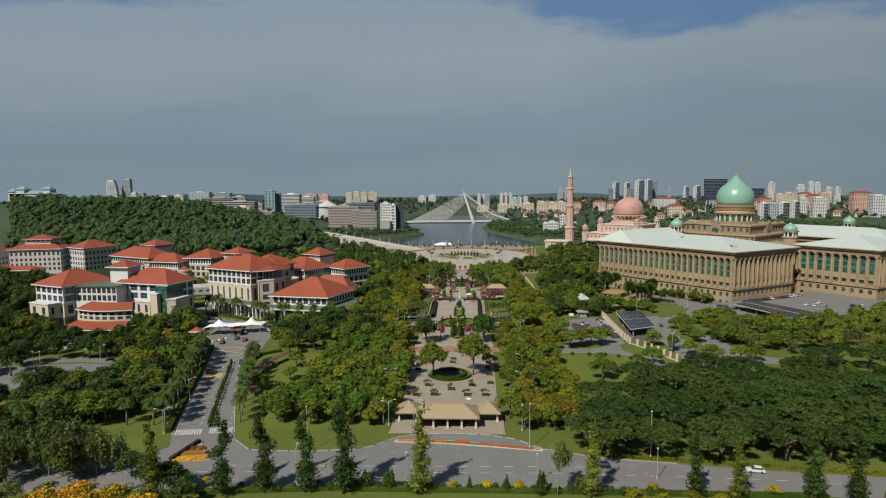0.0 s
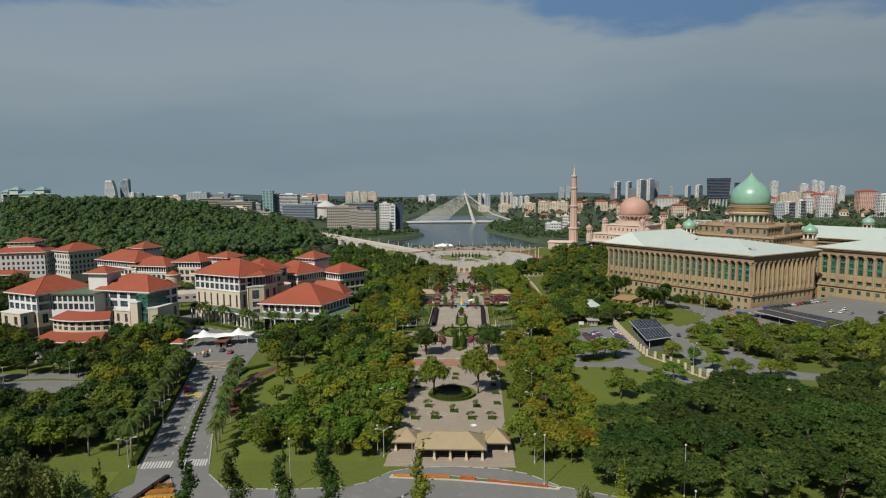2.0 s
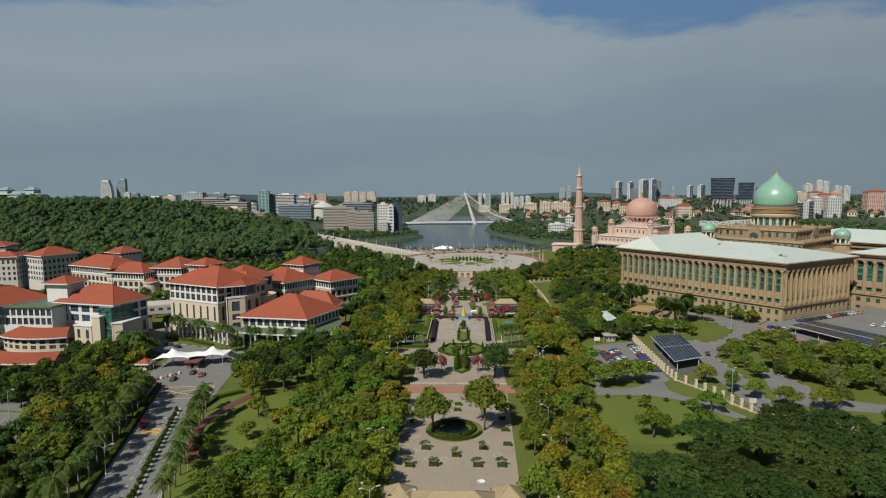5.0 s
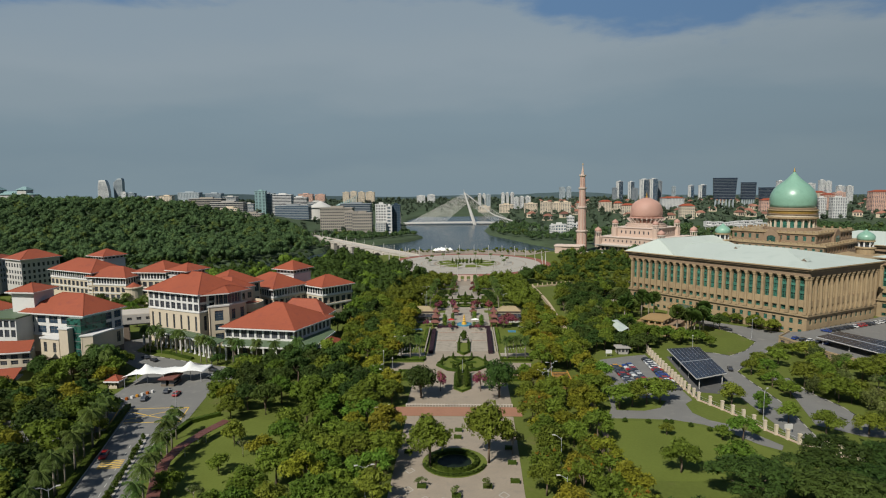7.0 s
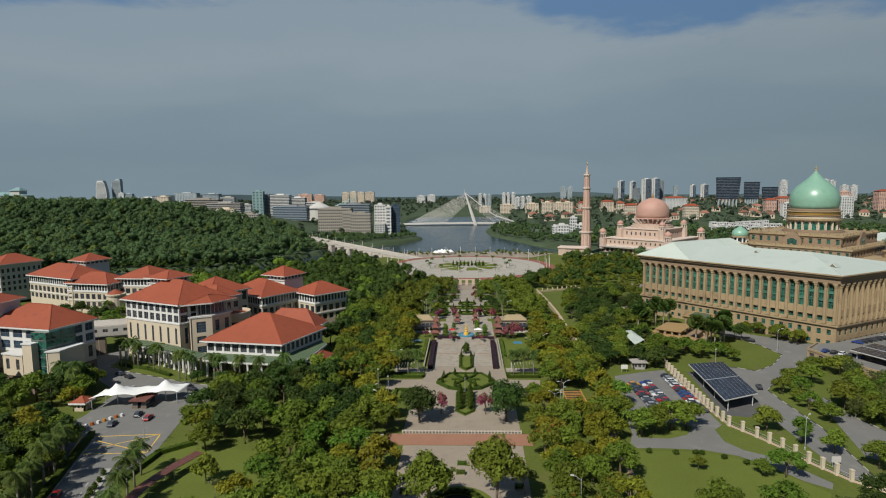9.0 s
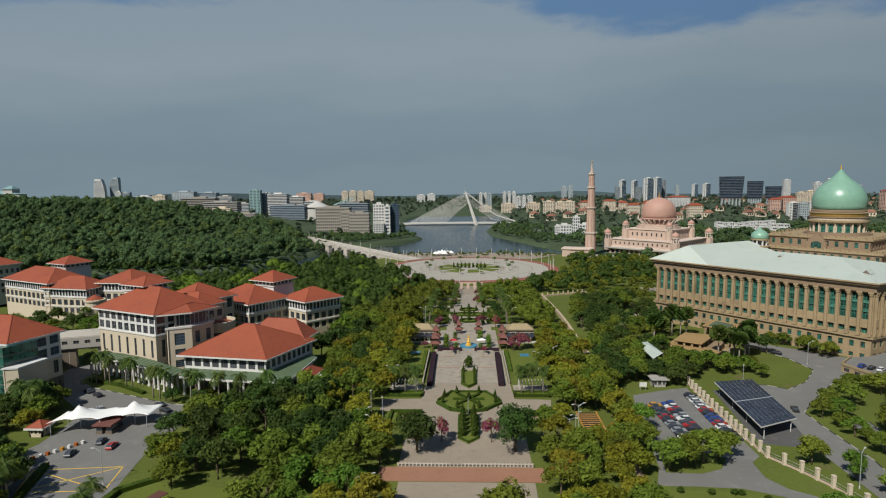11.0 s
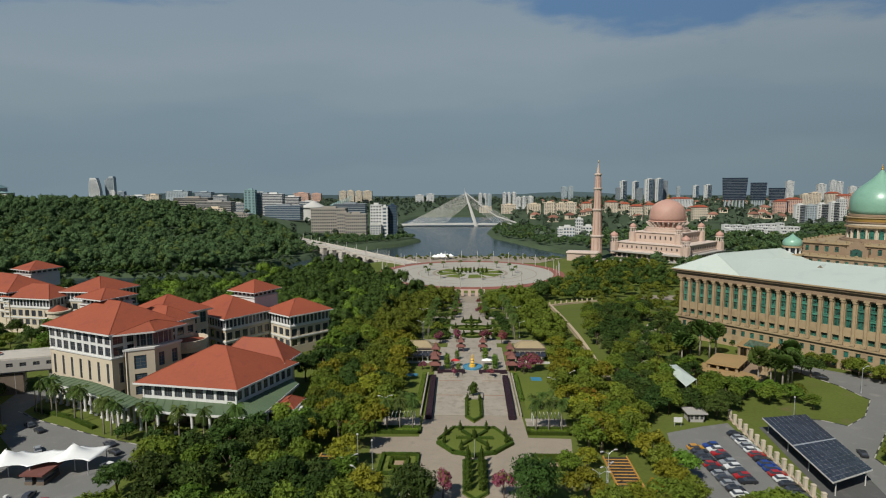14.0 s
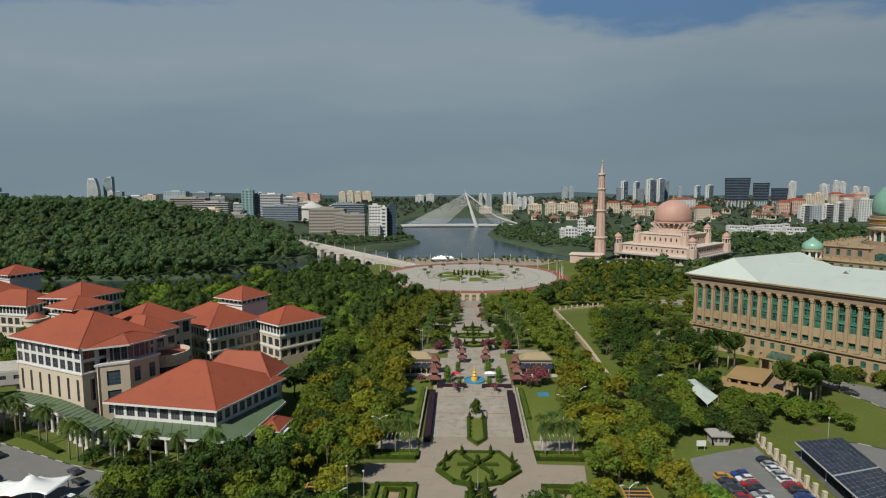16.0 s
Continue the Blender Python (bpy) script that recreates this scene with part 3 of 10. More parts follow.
# round plaza
CX, CY, CZ = 2.0, 731.0, -12.6
pl = M()
pl.lathe(CX, CY, [(91, CZ - 1.5), (91, CZ)], 96)
structure("plaza_ring", pl, RED_TRACK, "red paved ring round the plaza")
pl = M()
pl.lathe(CX, CY, [(80.5, CZ - 1), (80.5, CZ + 0.06)], 96)
structure("plaza", pl, PLAZA_STONE, "pale stone round plaza")
pl = M()
for r0, r1 in ((64, 65.2), (50, 51.2), (34, 37)):
    for k in range(72):
        a, b = 2 * math.pi * k / 72, 2 * math.pi * (k + 0.9) / 72
        pl.quad(*((CX + r * math.cos(t), CY + r * math.sin(t), CZ + 0.09) for r, t in ((r0, a), (r1, a), (r1, b), (r0, b))))
structure("plaza_rings", pl, PINK_PAVING, "rosy paving bands in the plaza")
pl = M()
for k in range(8):
    a = 2 * math.pi * k / 8 + 0.2
    pl.prism([(CX + r * math.cos(a + t), CY + r * math.sin(a + t)) for r, t in ((14, -0.30), (33, -0.26), (33, 0.26), (14, 0.30))], CZ, CZ + 0.4)
structure("plaza_beds", pl, LAWN, "star of clipped grass beds in the plaza")

# ---- plants ----
rng = np.random.default_rng(5)


def cards(centres, radii, count, size, r, flat=0.0, up=0.0):
    """Leaf clumps as small triangles over the surface of ellipsoid lobes: arrays of vertices, faces and normals that follow the lobes."""
    centres, radii = np.asarray(centres, float), np.asarray(radii, float)
    w = (radii[:, 0] * radii[:, 1] + radii[:, 0] * radii[:, 2]) ** 1.0
    k = r.choice(len(centres), count, p=w / w.sum())
    n = r.normal(size=(count, 3))
    n[:, 2] += up
    n /= np.linalg.norm(n, axis=1)[:, None]
    p = centres[k] + n * radii[k] * r.uniform(0.66, 1.14, (count, 1))
    nn = n / radii[k]
    nn = nn / np.linalg.norm(nn, axis=1)[:, None]
    round_ = nn.copy()
    nn = nn + r.normal(size=(count, 3)) * 0.6
    nn[:, 2] += flat
    nn /= np.linalg.norm(nn, axis=1)[:, None]
    a = np.cross(nn, r.normal(size=(count, 3)))
    a /= np.linalg.norm(a, axis=1)[:, None]
    b = np.cross(nn, a)
    s = size * r.uniform(0.6, 1.35, (count, 1))
    q = [p - a * s * 0.9 - b * s * 0.5, p + a * s * 0.9 - b * s * 0.5, p + b * s]
    v = np.stack(q, 1).reshape(-1, 3)
    f = np.arange(count * 3).reshape(-1, 3)
    vn = round_ + nn * 0.28
    return v, f, np.repeat(vn / np.linalg.norm(vn, axis=1)[:, None], 3, axis=0)


def bend_normals(me, vn):
    """Shades leaf clumps by the roundness of the crown."""
    at = me.attributes.new("custom_normal", "FLOAT_VECTOR", "POINT")
    at.data.foreach_set("vector", np.ascontiguousarray(vn, dtype=np.float32).ravel())
    me.update()


def core(centres, radii, shrink=0.8, n=6, rings=4):
    m = M()
    for c, r in zip(centres, radii):
        prof = [(max(0.02, math.sin(math.pi * j / rings)) * r[0] * shrink, c[2] - math.cos(math.pi * j / rings) * r[2] * shrink) for j in range(rings + 1)]
        m.lathe(c[0], c[1], prof, n)
    return m


def crown_mesh(name, centres, radii, count, size, material, seed, flat=0.25, up=0.35, shrink=0.68, second=None, share=0.0):
    r = np.random.default_rng(seed)
    v, f, vn = cards(centres, radii, count, size, r, flat, up)
    c = core(centres, radii, shrink)
    me = bpy.data.meshes.new(name)
    cv = np.array(c.v)
    allv = np.concatenate([v, cv])
    faces = f.tolist() + [tuple(i + len(v) for i in q) for q in c.f]
    me.from_pydata(allv.tolist(), [], faces)
    me.materials.append(material)
    if second:
        me.materials.append(second)
        idx = np.zeros(len(faces), int)
        idx[: count] = (r.random(count) < share) & (v.reshape(-1, 3, 3)[:, :, 2].mean(1) > np.median(v[:, 2]))
        me.polygons.foreach_set("material_index", idx.tolist())
    per = len(cv) // len(centres)
    cn_ = cv - np.repeat(np.asarray(centres, float), per, axis=0)
    bend_normals(me, np.concatenate([vn, cn_ / np.linalg.norm(cn_, axis=1)[:, None]]))
    return me


def lobes(seed, n, spread, base, height, r0, r1, flatten=0.8):
    r = np.random.default_rng(seed)
    c, rad = [], []
    for k in range(n):
        a = 2 * math.pi * (k / n + r.uniform(-0.1, 0.1)) * 1.618 * 2
        d = spread * math.sqrt((k + 0.5) / n)
        h = base + height * (0.35 + 0.65 * (1 - (d / (spread + 0.01)) ** 2)) * r.uniform(0.7, 1.0)
        rr = r.uniform(r0, r1)
        c.append((d * math.cos(a), d * math.sin(a), h))
        rad.append((rr, rr, rr * flatten))
    return c, rad


def trunk_mesh(name, h, r, limbs, material, seed, reach=1.5):
    q = np.random.default_rng(seed)
    m = M()
    m.tube([(0, 0, -0.4), (0.05, 0, h * 0.3), (q.uniform(-0.2, 0.2), q.uniform(-0.2, 0.2), h * 0.75), (0, 0, h)], [r * 1.3, r, r * 0.75, r * 0.4], 7)
    for k in range(limbs):
        a = 2 * math.pi * k / limbs + q.uniform(-0.4, 0.4)
        z0 = h * q.uniform(0.45, 0.7)
        e = (reach * math.cos(a), reach * math.sin(a), h * q.uniform(0.95, 1.15))
        m.tube([(0, 0, z0), (e[0] * 0.5, e[1] * 0.5, z0 + (e[2] - z0) * 0.6), e], [r * 0.55, r * 0.35, r * 0.12], 5)
    return m.mesh(name, material, True)


TREES = {}


def tree_kind(key, name, label, crown, trunk, category="tree"):
    TREES.setdefault(key, []).append((name, label, crown, trunk, category))


def make_trees():
    for s in range(3):
        for key, mt, lab in (("mid", LEAF_MID, "leafy mid-green park tree with a rounded crown"), ("yellow", LEAF_YELLOW, "yellow-green park tree in light new leaf"),
                             ("dark", LEAF_DARK, "dense dark green tree with a full crown"), ("bright", LEAF_BRIGHT, "bright green leafy tree with an uneven crown")):
            c, rad = lobes(40 + s * 7 + hash_of(key), 15 + 2 * s, 3.1, 2.9, 4.1, 0.85, 1.75)
            tree_kind(key, {"mid": "leafy_tree", "yellow": "park_tree", "dark": "shade_tree", "bright": "young_tree"}[key], lab, crown_mesh("crown", c, rad, 960, 0.42, mt, 3 + s), trunk_mesh("trunk", 5, 0.2, 4, BARK, s, 1.6))
    c, rad = lobes(77, 10, 3.0, 3.4, 3.4, 1.2, 1.9)
    tree_kind("rust", "tree", "park tree with orange-red flushes among green leaves", crown_mesh("crown", c, rad, 680, 0.44, LEAF_MID, 9, second=LEAF_RUST, share=0.12), trunk_mesh("trunk", 5, 0.2, 4, BARK, 4, 1.6))
    tree_kind("yellowflower", "flowering_tree", "round tree covered in yellow-green blossom", crown_mesh("crown", c, rad, 680, 0.44, LEAF_YELLOW, 10, second=LEAF_RUST, share=0.04), trunk_mesh("trunk", 5, 0.2, 4, BARK, 5, 1.6))
    for s in range(2):
        c, rad = lobes(90 + s, 34, 7.0, 5.0, 3.4, 1.1, 2.1, 0.42)
        tree_kind("rain", "rain_tree", "broad dark green rain tree with a flat spreading crown", crown_mesh("crown", c, rad, 2100, 0.46, LEAF_DARK, 30 + s, flat=0.8, up=0.6), trunk_mesh("trunk", 6, 0.4, 6, BARK, 12, 4.2))
        c, rad = lobes(95 + s, 8, 2.4, 2.6, 2.2, 0.8, 1.3, 0.6)
        tree_kind("sparse", "tree", "thin grey-green tree with an open crown", crown_mesh("crown", c, rad, 420, 0.34, LEAF_GREY, 40 + s, shrink=0.35), trunk_mesh("trunk", 4.6, 0.12, 6, PALE_BARK, 13, 1.8))
    c, rad = [], []
    r = np.random.default_rng(99)
    for k in range(14):
        a, d = 2.4 * k, 1.9 * math.sqrt(k / 14)
        c.append((d * math.cos(a), d * math.sin(a), 2.2 + r.uniform(0, 2.6)))
        rad.append((0.8, 0.8, 2.1))
    tree_kind("feather", "feathery_tree", "feathery grey-green tree with upswept wispy branches", crown_mesh("crown", c, rad, 1000, 0.25, LEAF_GREY, 98, flat=-0.4, up=0.2, shrink=0.5), trunk_mesh("trunk", 4, 0.12, 5, PALE_BARK, 97, 1.4))
    # mast trees: narrow, tall, drooping
    for s in range(2):
        c, rad = [], []
        r = np.random.default_rng(60 + s)
        for k in range(12):
            f = k / 11
            w = 2.35 * (1 - f) ** 0.6 + 0.32 - 0.5 * max(0, 0.18 - f) / 0.18
            c.append((r.uniform(-0.75, 0.75), r.uniform(-0.75, 0.75), 2.2 + f * 16.5 + r.uniform(-0.4, 0.4)))
            w *= r.uniform(0.62, 1.12)
            rad.append((w, w, 1.35))
        tree_kind("mast", "mast_tree", "tall narrow columnar mast tree with drooping dark leaves", crown_mesh("crown", c, rad, 1300, 0.33, LEAF_DARK if s else LEAF_MID, 50 + s, flat=-0.3, up=0.0), trunk_mesh("trunk", 9, 0.2, 0, BARK, 14))
    c, rad = [(0, 0, 0.9), (0.15, 0.1, 1.5)], [(0.95, 0.95, 0.85), (0.6, 0.6, 0.6)]
    tree_kind("shrub", "shrub", "clipped rounded green shrub", crown_mesh("crown", c, rad, 260, 0.17, LEAF_HEDGE, 61), trunk_mesh("trunk", 0.8, 0.07, 0, BARK, 15), "shrub")
    c, rad = [(0, 0, 0.7), (0, 0, 1.5), (0, 0, 2.2), (0, 0, 2.8)], [(0.8, 0.8, 0.7), (0.62, 0.62, 0.6), (0.42, 0.42, 0.5), (0.2, 0.2, 0.4)]
    tree_kind("cone", "topiary_cone", "clipped dark green conical topiary", crown_mesh("crown", c, rad, 320, 0.15, LEAF_HEDGE, 62), trunk_mesh("trunk", 0.6, 0.06, 0, BARK, 16), "topiary")
    c, rad = [(0, 0, 1.1), (0.3, 0.2, 1.5), (-0.3, -0.2, 1.5)], [(1.0, 1.0, 0.5), (0.7, 0.7, 0.5), (0.7, 0.7, 0.5)]
    tree_kind("goldshrub", "yellow_shrub", "clipped bright yellow-leaved shrub", crown_mesh("crown", c, rad, 320, 0.16, LEAF_GOLD, 67), trunk_mesh("trunk", 0.9, 0.07, 0, BARK, 21), "shrub")
    c, rad = lobes(78, 15, 3.1, 2.9, 4.1, 0.85, 1.75)
    tree_kind("flame", "flowering_tree", "park tree with a crown flushed orange-red", crown_mesh("crown", c, rad, 960, 0.42, LEAF_MID, 68, second=LEAF_RUST, share=0.75), trunk_mesh("trunk", 5, 0.2, 4, BARK, 22, 1.6), "flowering tree")
    c, rad = lobes(63, 6, 1.3, 1.6, 1.5, 0.7, 1.1)
    tree_kind("pink", "bougainvillea", "bougainvillea tree in magenta bloom", crown_mesh("crown", c, rad, 700, 0.22, BLOSSOM_PINK, 63, second=LEAF_MID, share=0.2), trunk_mesh("trunk", 2.4, 0.1, 4, BARK, 17, 0.8), "flowering tree")
    c, rad = lobes(64, 9, 2.4, 2.4, 2.6, 1.3, 1.9)
    tree_kind("bigbush", "tree", "dense round-headed clipped green tree", crown_mesh("crown", c, rad, 1100, 0.34, LEAF_DARK, 64), trunk_mesh("trunk", 2.6, 0.2, 4, BARK, 18, 0.8))
    c, rad = lobes(65, 9, 3.0, 2.2, 3.2, 1.3, 2.1)
    tree_kind("gold", "flowering_tree", "tree with a crown of orange-yellow blossom", crown_mesh("crown", c, rad, 1100, 0.34, LEAF_MID, 65, second=BLOSSOM_YELLOW, share=0.8), trunk_mesh("trunk", 4, 0.2, 4, BARK, 19, 1.6), "flowering tree")
    # palms
    for s, (key, lab, hh) in enumerate((("palm", "slender royal palm with a tuft of arching fronds", 7.5), ("fanpalm", "fan palm with a dense round head", 5.6))):
        m, r = M(), np.random.default_rng(70 + s)
        for k in range(22 if s == 0 else 0):
            a, e = 2 * math.pi * k * 0.618, r.uniform(-0.35, 1.1)
            ln = r.uniform(2.2, 3.0)
            pts = [Vector((math.cos(a) * ln * t * math.cos(e * (1 - t)), math.sin(a) * ln * t * math.cos(e * (1 - t)), hh + math.sin(e) * ln * t - 1.5 * t * t)) for t in (0, 0.3, 0.6, 0.85, 1.0)]
            side = Vector((-math.sin(a), math.cos(a), 0))
            for j in range(4):
                w0, w1 = (0.10, 0.5, 0.6, 0.45, 0.05)[j], (0.10, 0.5, 0.6, 0.45, 0.05)[j + 1]
                p, q = pts[j], pts[j + 1]
                for sg in (1, -1):
                    n = 3
                    for i in range(n):
                        c0, c1 = p.lerp(q, i / n), p.lerp(q, (i + 0.95) / n)
                        w = w0 + (w1 - w0) * i / n + 0.06
                        tip = c1 + side * sg * w * 1.5 + Vector((0, 0, -w)) + (q - p) * 0.25
                        m.quad(*((c0, c1, tip) if sg > 0 else (c1, c0, tip)))
        for k in range(44 if s == 1 else 0):
            a, e = 2 * math.pi * k * 0.618, math.asin(-0.55 + 1.5 * (k + 0.5) / 44)
            d = Vector((math.cos(a) * math.cos(e), math.sin(a) * math.cos(e), math.sin(e)))
            o = Vector((0, 0, hh))
            c = o + d * r.uniform(0.7, 1.1)
            u = d.orthogonal().normalized()
            w = d.cross(u)
            for j in range(7):
                b0, b1 = math.pi * (j / 7 - 0.5) * 1.5, math.pi * ((j + 0.7) / 7 - 0.5) * 1.5
                e0, e1 = (c + (d * math.cos(b) + w * math.sin(b)) * 1.05 + u * 0.15 * (i % 2) for i, b in enumerate((b0, b1)))
                m.quad(c, e0, e1)
        t = M()
        t.tube([(0, 0, -0.3), (0.05, 0, hh * 0.5), (0, 0, hh)], [0.26, 0.2, 0.15] if s == 0 else [0.22, 0.16, 0.14], 7)
        tree_kind(key, "palm_tree", lab, m.mesh("crown", LEAF_PALM), t.mesh("trunk", PALE_BARK, True), "palm tree")


def hash_of(s):
    return sum(ord(c) for c in s) % 50


make_trees()
PLANTED = []
FIRST = {}


def plant(key, x, y, scale=1.0, tall=1.0, group="", z=None):
    i = int(rng.integers(len(TREES[key])))
    name, label, crown, trunk, category = TREES[key][i]
    m = Matrix.Translation((x, y, g(x, y) if z is None else z)) @ Matrix.Rotation(rng.uniform(0, 6.28), 4, "Z") @ Matrix.Diagonal((scale, scale, scale * tall, 1))
    ob = thing(name, label, category, group=group)
    if key not in ("shrub", "cone"):
        part("trunk", trunk, None, ob)
    part("crown", crown, None, ob)
    ob.matrix_basis = m
    PLANTED.append((x, y, scale))
    return ob


def grove(poly, keys, spacing, s0=0.85, s1=1.2, group="park trees", tall=1.0, skip=(), limit=400):
    """Trees scattered over an outline, no two closer than the spacing."""
    xs_, ys_ = [p[0] for p in poly], [p[1] for p in poly]
    got = []
    for _ in range(limit * 14):
        x, y = rng.uniform(min(xs_), max(xs_)), rng.uniform(min(ys_), max(ys_))
        if not -0.82 * y - 10 < x < 0.75 * y + 12 or not inside(poly, x, y) or any((x - a) ** 2 + (y - b) ** 2 < spacing ** 2 for a, b in got) or any(inside(q, x, y) for q in skip):
            continue
        got.append((x, y))
        plant(keys[int(rng.integers(len(keys)))], x, y, rng.uniform(s0, s1), tall * rng.uniform(0.9, 1.1), group)
        if len(got) >= limit:
            break



# ---- buildings: shared pieces ----
WIN = {}


def window_meshes(w, h, frame_mat, glass, cols=2, rows=2):
    """Meshes of a window's frame and pane, and of both joined for windows far off."""
    key = (round(w, 2), round(h, 2), frame_mat.name, glass.name, cols, rows)
    if key not in WIN:
        f, p = M(), M()
        t = 0.10
        f.box(0, -0.04, 0, w, 0.14, t), f.box(0, -0.04, h - t, w, 0.14, h)
        f.box(0, -0.04, t, t, 0.14, h - t), f.box(w - t, -0.04, t, w, 0.14, h - t)
        for k in range(1, cols):
            f.box(w * k / cols - 0.05, 0, t, w * k / cols + 0.05, 0.12, h - t)
        for k in range(1, rows):
            f.box(t, 0.003, h * k / rows - 0.05, w - t, 0.117, h * k / rows + 0.05)
        p.box(t, 0.06, t, w - t, 0.09, h - t)
        both = M()
        both.box(t, 0.05, t, w - t, 0.08, h - t)
        n = len(both.f)
        both.box(0, -0.05, 0, w, 0.12, t), both.box(0, -0.05, h - t, w, 0.12, h), both.box(0, -0.05, t, t, 0.12, h - t), both.box(w - t, -0.05, t, w, 0.12, h - t)
        me = both.mesh("window", glass)
        me.materials.append(frame_mat)
        me.polygons.foreach_set("material_index", [0] * n + [1] * (len(me.polygons) - n))
        WIN[key] = f.mesh("window", frame_mat), p.mesh("pane", glass), me
    return WIN[key]


def line_pose(p0, p1, z=0.0):
    return Matrix.Translation((p0[0], p0[1], z)) @ Matrix.Rotation(math.atan2(p1[1] - p0[1], p1[0] - p0[0]), 4, "Z")


def facade(parent, p0, p1, z0, z1, rows, n, wf=0.6, wall=None, frame=None, glass=None, thick=0.45, recess=0.22, cols=2, grid=2, ends=0.0, name="wall", far=False):
    """A wall from p0 to p1 (outside on its right) with rows (sill, head) of n window openings, each with a window set back in it."""
    wall, frame, glass = wall or CREAM_WALL, frame or DARK_FRAME, glass or WINDOW_GLASS
    ln = math.hypot(p1[0] - p0[0], p1[1] - p0[1])
    pm = line_pose(p0, p1)
    b = M()
    if not rows or not n:
        b.box(0, 0, z0, ln, thick, z1, pm)
        return part(name, b, wall, parent)
    pitch = (ln - 2 * ends) / n
    w = pitch * wf
    xs_ = [0.0]
    for k in range(n):
        c = ends + pitch * (k + 0.5)
        xs_ += [c - w / 2, c + w / 2]
    xs_.append(ln)
    zs = [z0] + [z for r in rows for z in r] + [z1]

    def solid(i, j):
        return 0 <= i < len(xs_) - 1 and 0 <= j < len(zs) - 1 and not (i % 2 and j % 2)

    def pt(x, y, z):
        return pm @ Vector((x, y, z))

    for i in range(len(xs_) - 1):
        for j in range(len(zs) - 1):
            if not solid(i, j):
                continue
            xa, xb, za, zb = xs_[i], xs_[i + 1], zs[j], zs[j + 1]
            b.quad(pt(xa, 0, za), pt(xb, 0, za), pt(xb, 0, zb), pt(xa, 0, zb))
            b.quad(pt(xb, thick, za), pt(xa, thick, za), pt(xa, thick, zb), pt(xb, thick, zb))
            if not solid(i - 1, j):
                b.quad(pt(xa, thick, za), pt(xa, 0, za), pt(xa, 0, zb), pt(xa, thick, zb))
            if not solid(i + 1, j):
                b.quad(pt(xb, 0, za), pt(xb, thick, za), pt(xb, thick, zb), pt(xb, 0, zb))
            if not solid(i, j - 1):
                b.quad(pt(xa, 0, za), pt(xa, thick, za), pt(xb, thick, za), pt(xb, 0, za))
            if not solid(i, j + 1):
                b.quad(pt(xa, 0, zb), pt(xb, 0, zb), pt(xb, thick, zb), pt(xa, thick, zb))
    ob = part(name, b, wall, parent)
    for lo, hi in rows:
        f, p, both = window_meshes(w, hi - lo, frame, glass, cols, grid)
        for k in range(n):
            wm = pm @ Matrix.Translation((xs_[2 * k + 1], recess, lo))
            if far:
                part("window", both, None, ob, m=wm)
            else:
                wo = part("window", f, None, ob, m=wm)
                part("pane", p, None, wo, m=wm)
    return ob


def inset(quad, d):
    """A convex outline moved inwards by d."""
    n, out = len(quad), []
    for i in range(n):
        p0, p1, p2 = (Vector(quad[(i + k) % n]).to_2d() for k in (-1, 0, 1))
        a, b = (p1 - p0).normalized(), (p2 - p1).normalized()
        na, nb = Vector((-a.y, a.x)), Vector((-b.y, b.x))
        out.append(tuple(p1 + (na + nb) * (d / (1 + na.dot(nb)))))
    return out


def hip_roof(parent, quad, z, h, tile=None, fascia=None, cut=0.5, depth=0.55, label=""):
    """A hipped roof over a four-cornered outline, with a fascia board under its edge and capped ridges."""
    tile, fascia = tile or RED_ROOF, fascia or WHITE_WALL
    q = [Vector((p[0], p[1], z)) for p in quad]
    e = [(q[(i + 1) % 4] - q[i]).length for i in range(4)]
    if e[0] + e[2] < e[1] + e[3]:
        q = q[1:] + q[:1]
        e = e[1:] + e[:1]
    m0, m1 = (q[3] + q[0]) / 2, (q[1] + q[2]) / 2
    run = min(0.499, cut * (e[1] + e[3]) / (e[0] + e[2]))
    r0, r1 = m0.lerp(m1, run) + Vector((0, 0, h)), m0.lerp(m1, 1 - run) + Vector((0, 0, h))
    b = M()
    b.quad(q[0], q[1], r1, r0), b.quad(q[1], q[2], r1), b.quad(q[2], q[3], r0, r1), b.quad(q[3], q[0], r0)
    b.quad(q[3], q[2], q[1], q[0])
    roof = part("roof", b, tile, parent, label)
    caps = M()
    for p, s in ((q[0], r0), (q[3], r0), (q[1], r1), (q[2], r1), (r0, r1)):
        if (p - s).length > 0.4:
            caps.beam(p + Vector((0, 0, 0.02)), s + Vector((0, 0, 0.02)), 0.3, 0.14)
    part("ridge_cap", caps, tile, roof)
    f = M()
    o, i = inset([p.to_2d() for p in q], -0.18), inset([p.to_2d() for p in q], 1.1)
    f.prism(o, z - depth, z - 0.03)
    part("fascia", f, fascia, parent)
    return roof


def cornice(parent, quad, z, h, out, material, name="cornice"):
    b = M()
    b.prism(inset(quad, -out), z, z + h)
    return part(name, b, material, parent)


def walls(parent, quad, z0, z1, rows, counts, **kw):
    for i in range(4):
        facade(parent, quad[i], quad[(i + 1) % 4], z0, z1, rows, counts[i] if i < 2 else 0, **kw)


def floor_core(parent, quad, z0, z1, material=None):
    b = M()
    b.prism(inset(quad, 1.4), z0, z1)
    part("inner_core", b, material or GREY_WALL, parent)


def roofed_block(parent, eave, z, h, base, rows, counts, over=1.3, wall=None, **kw):
    wq = inset(eave, over)
    walls(parent, wq, base, z - 0.5, rows, counts, wall=wall or CREAM_WALL, **kw)
    floor_core(parent, wq, base, z - 0.6)
    hip_roof(parent, eave, z, h)
    return wq


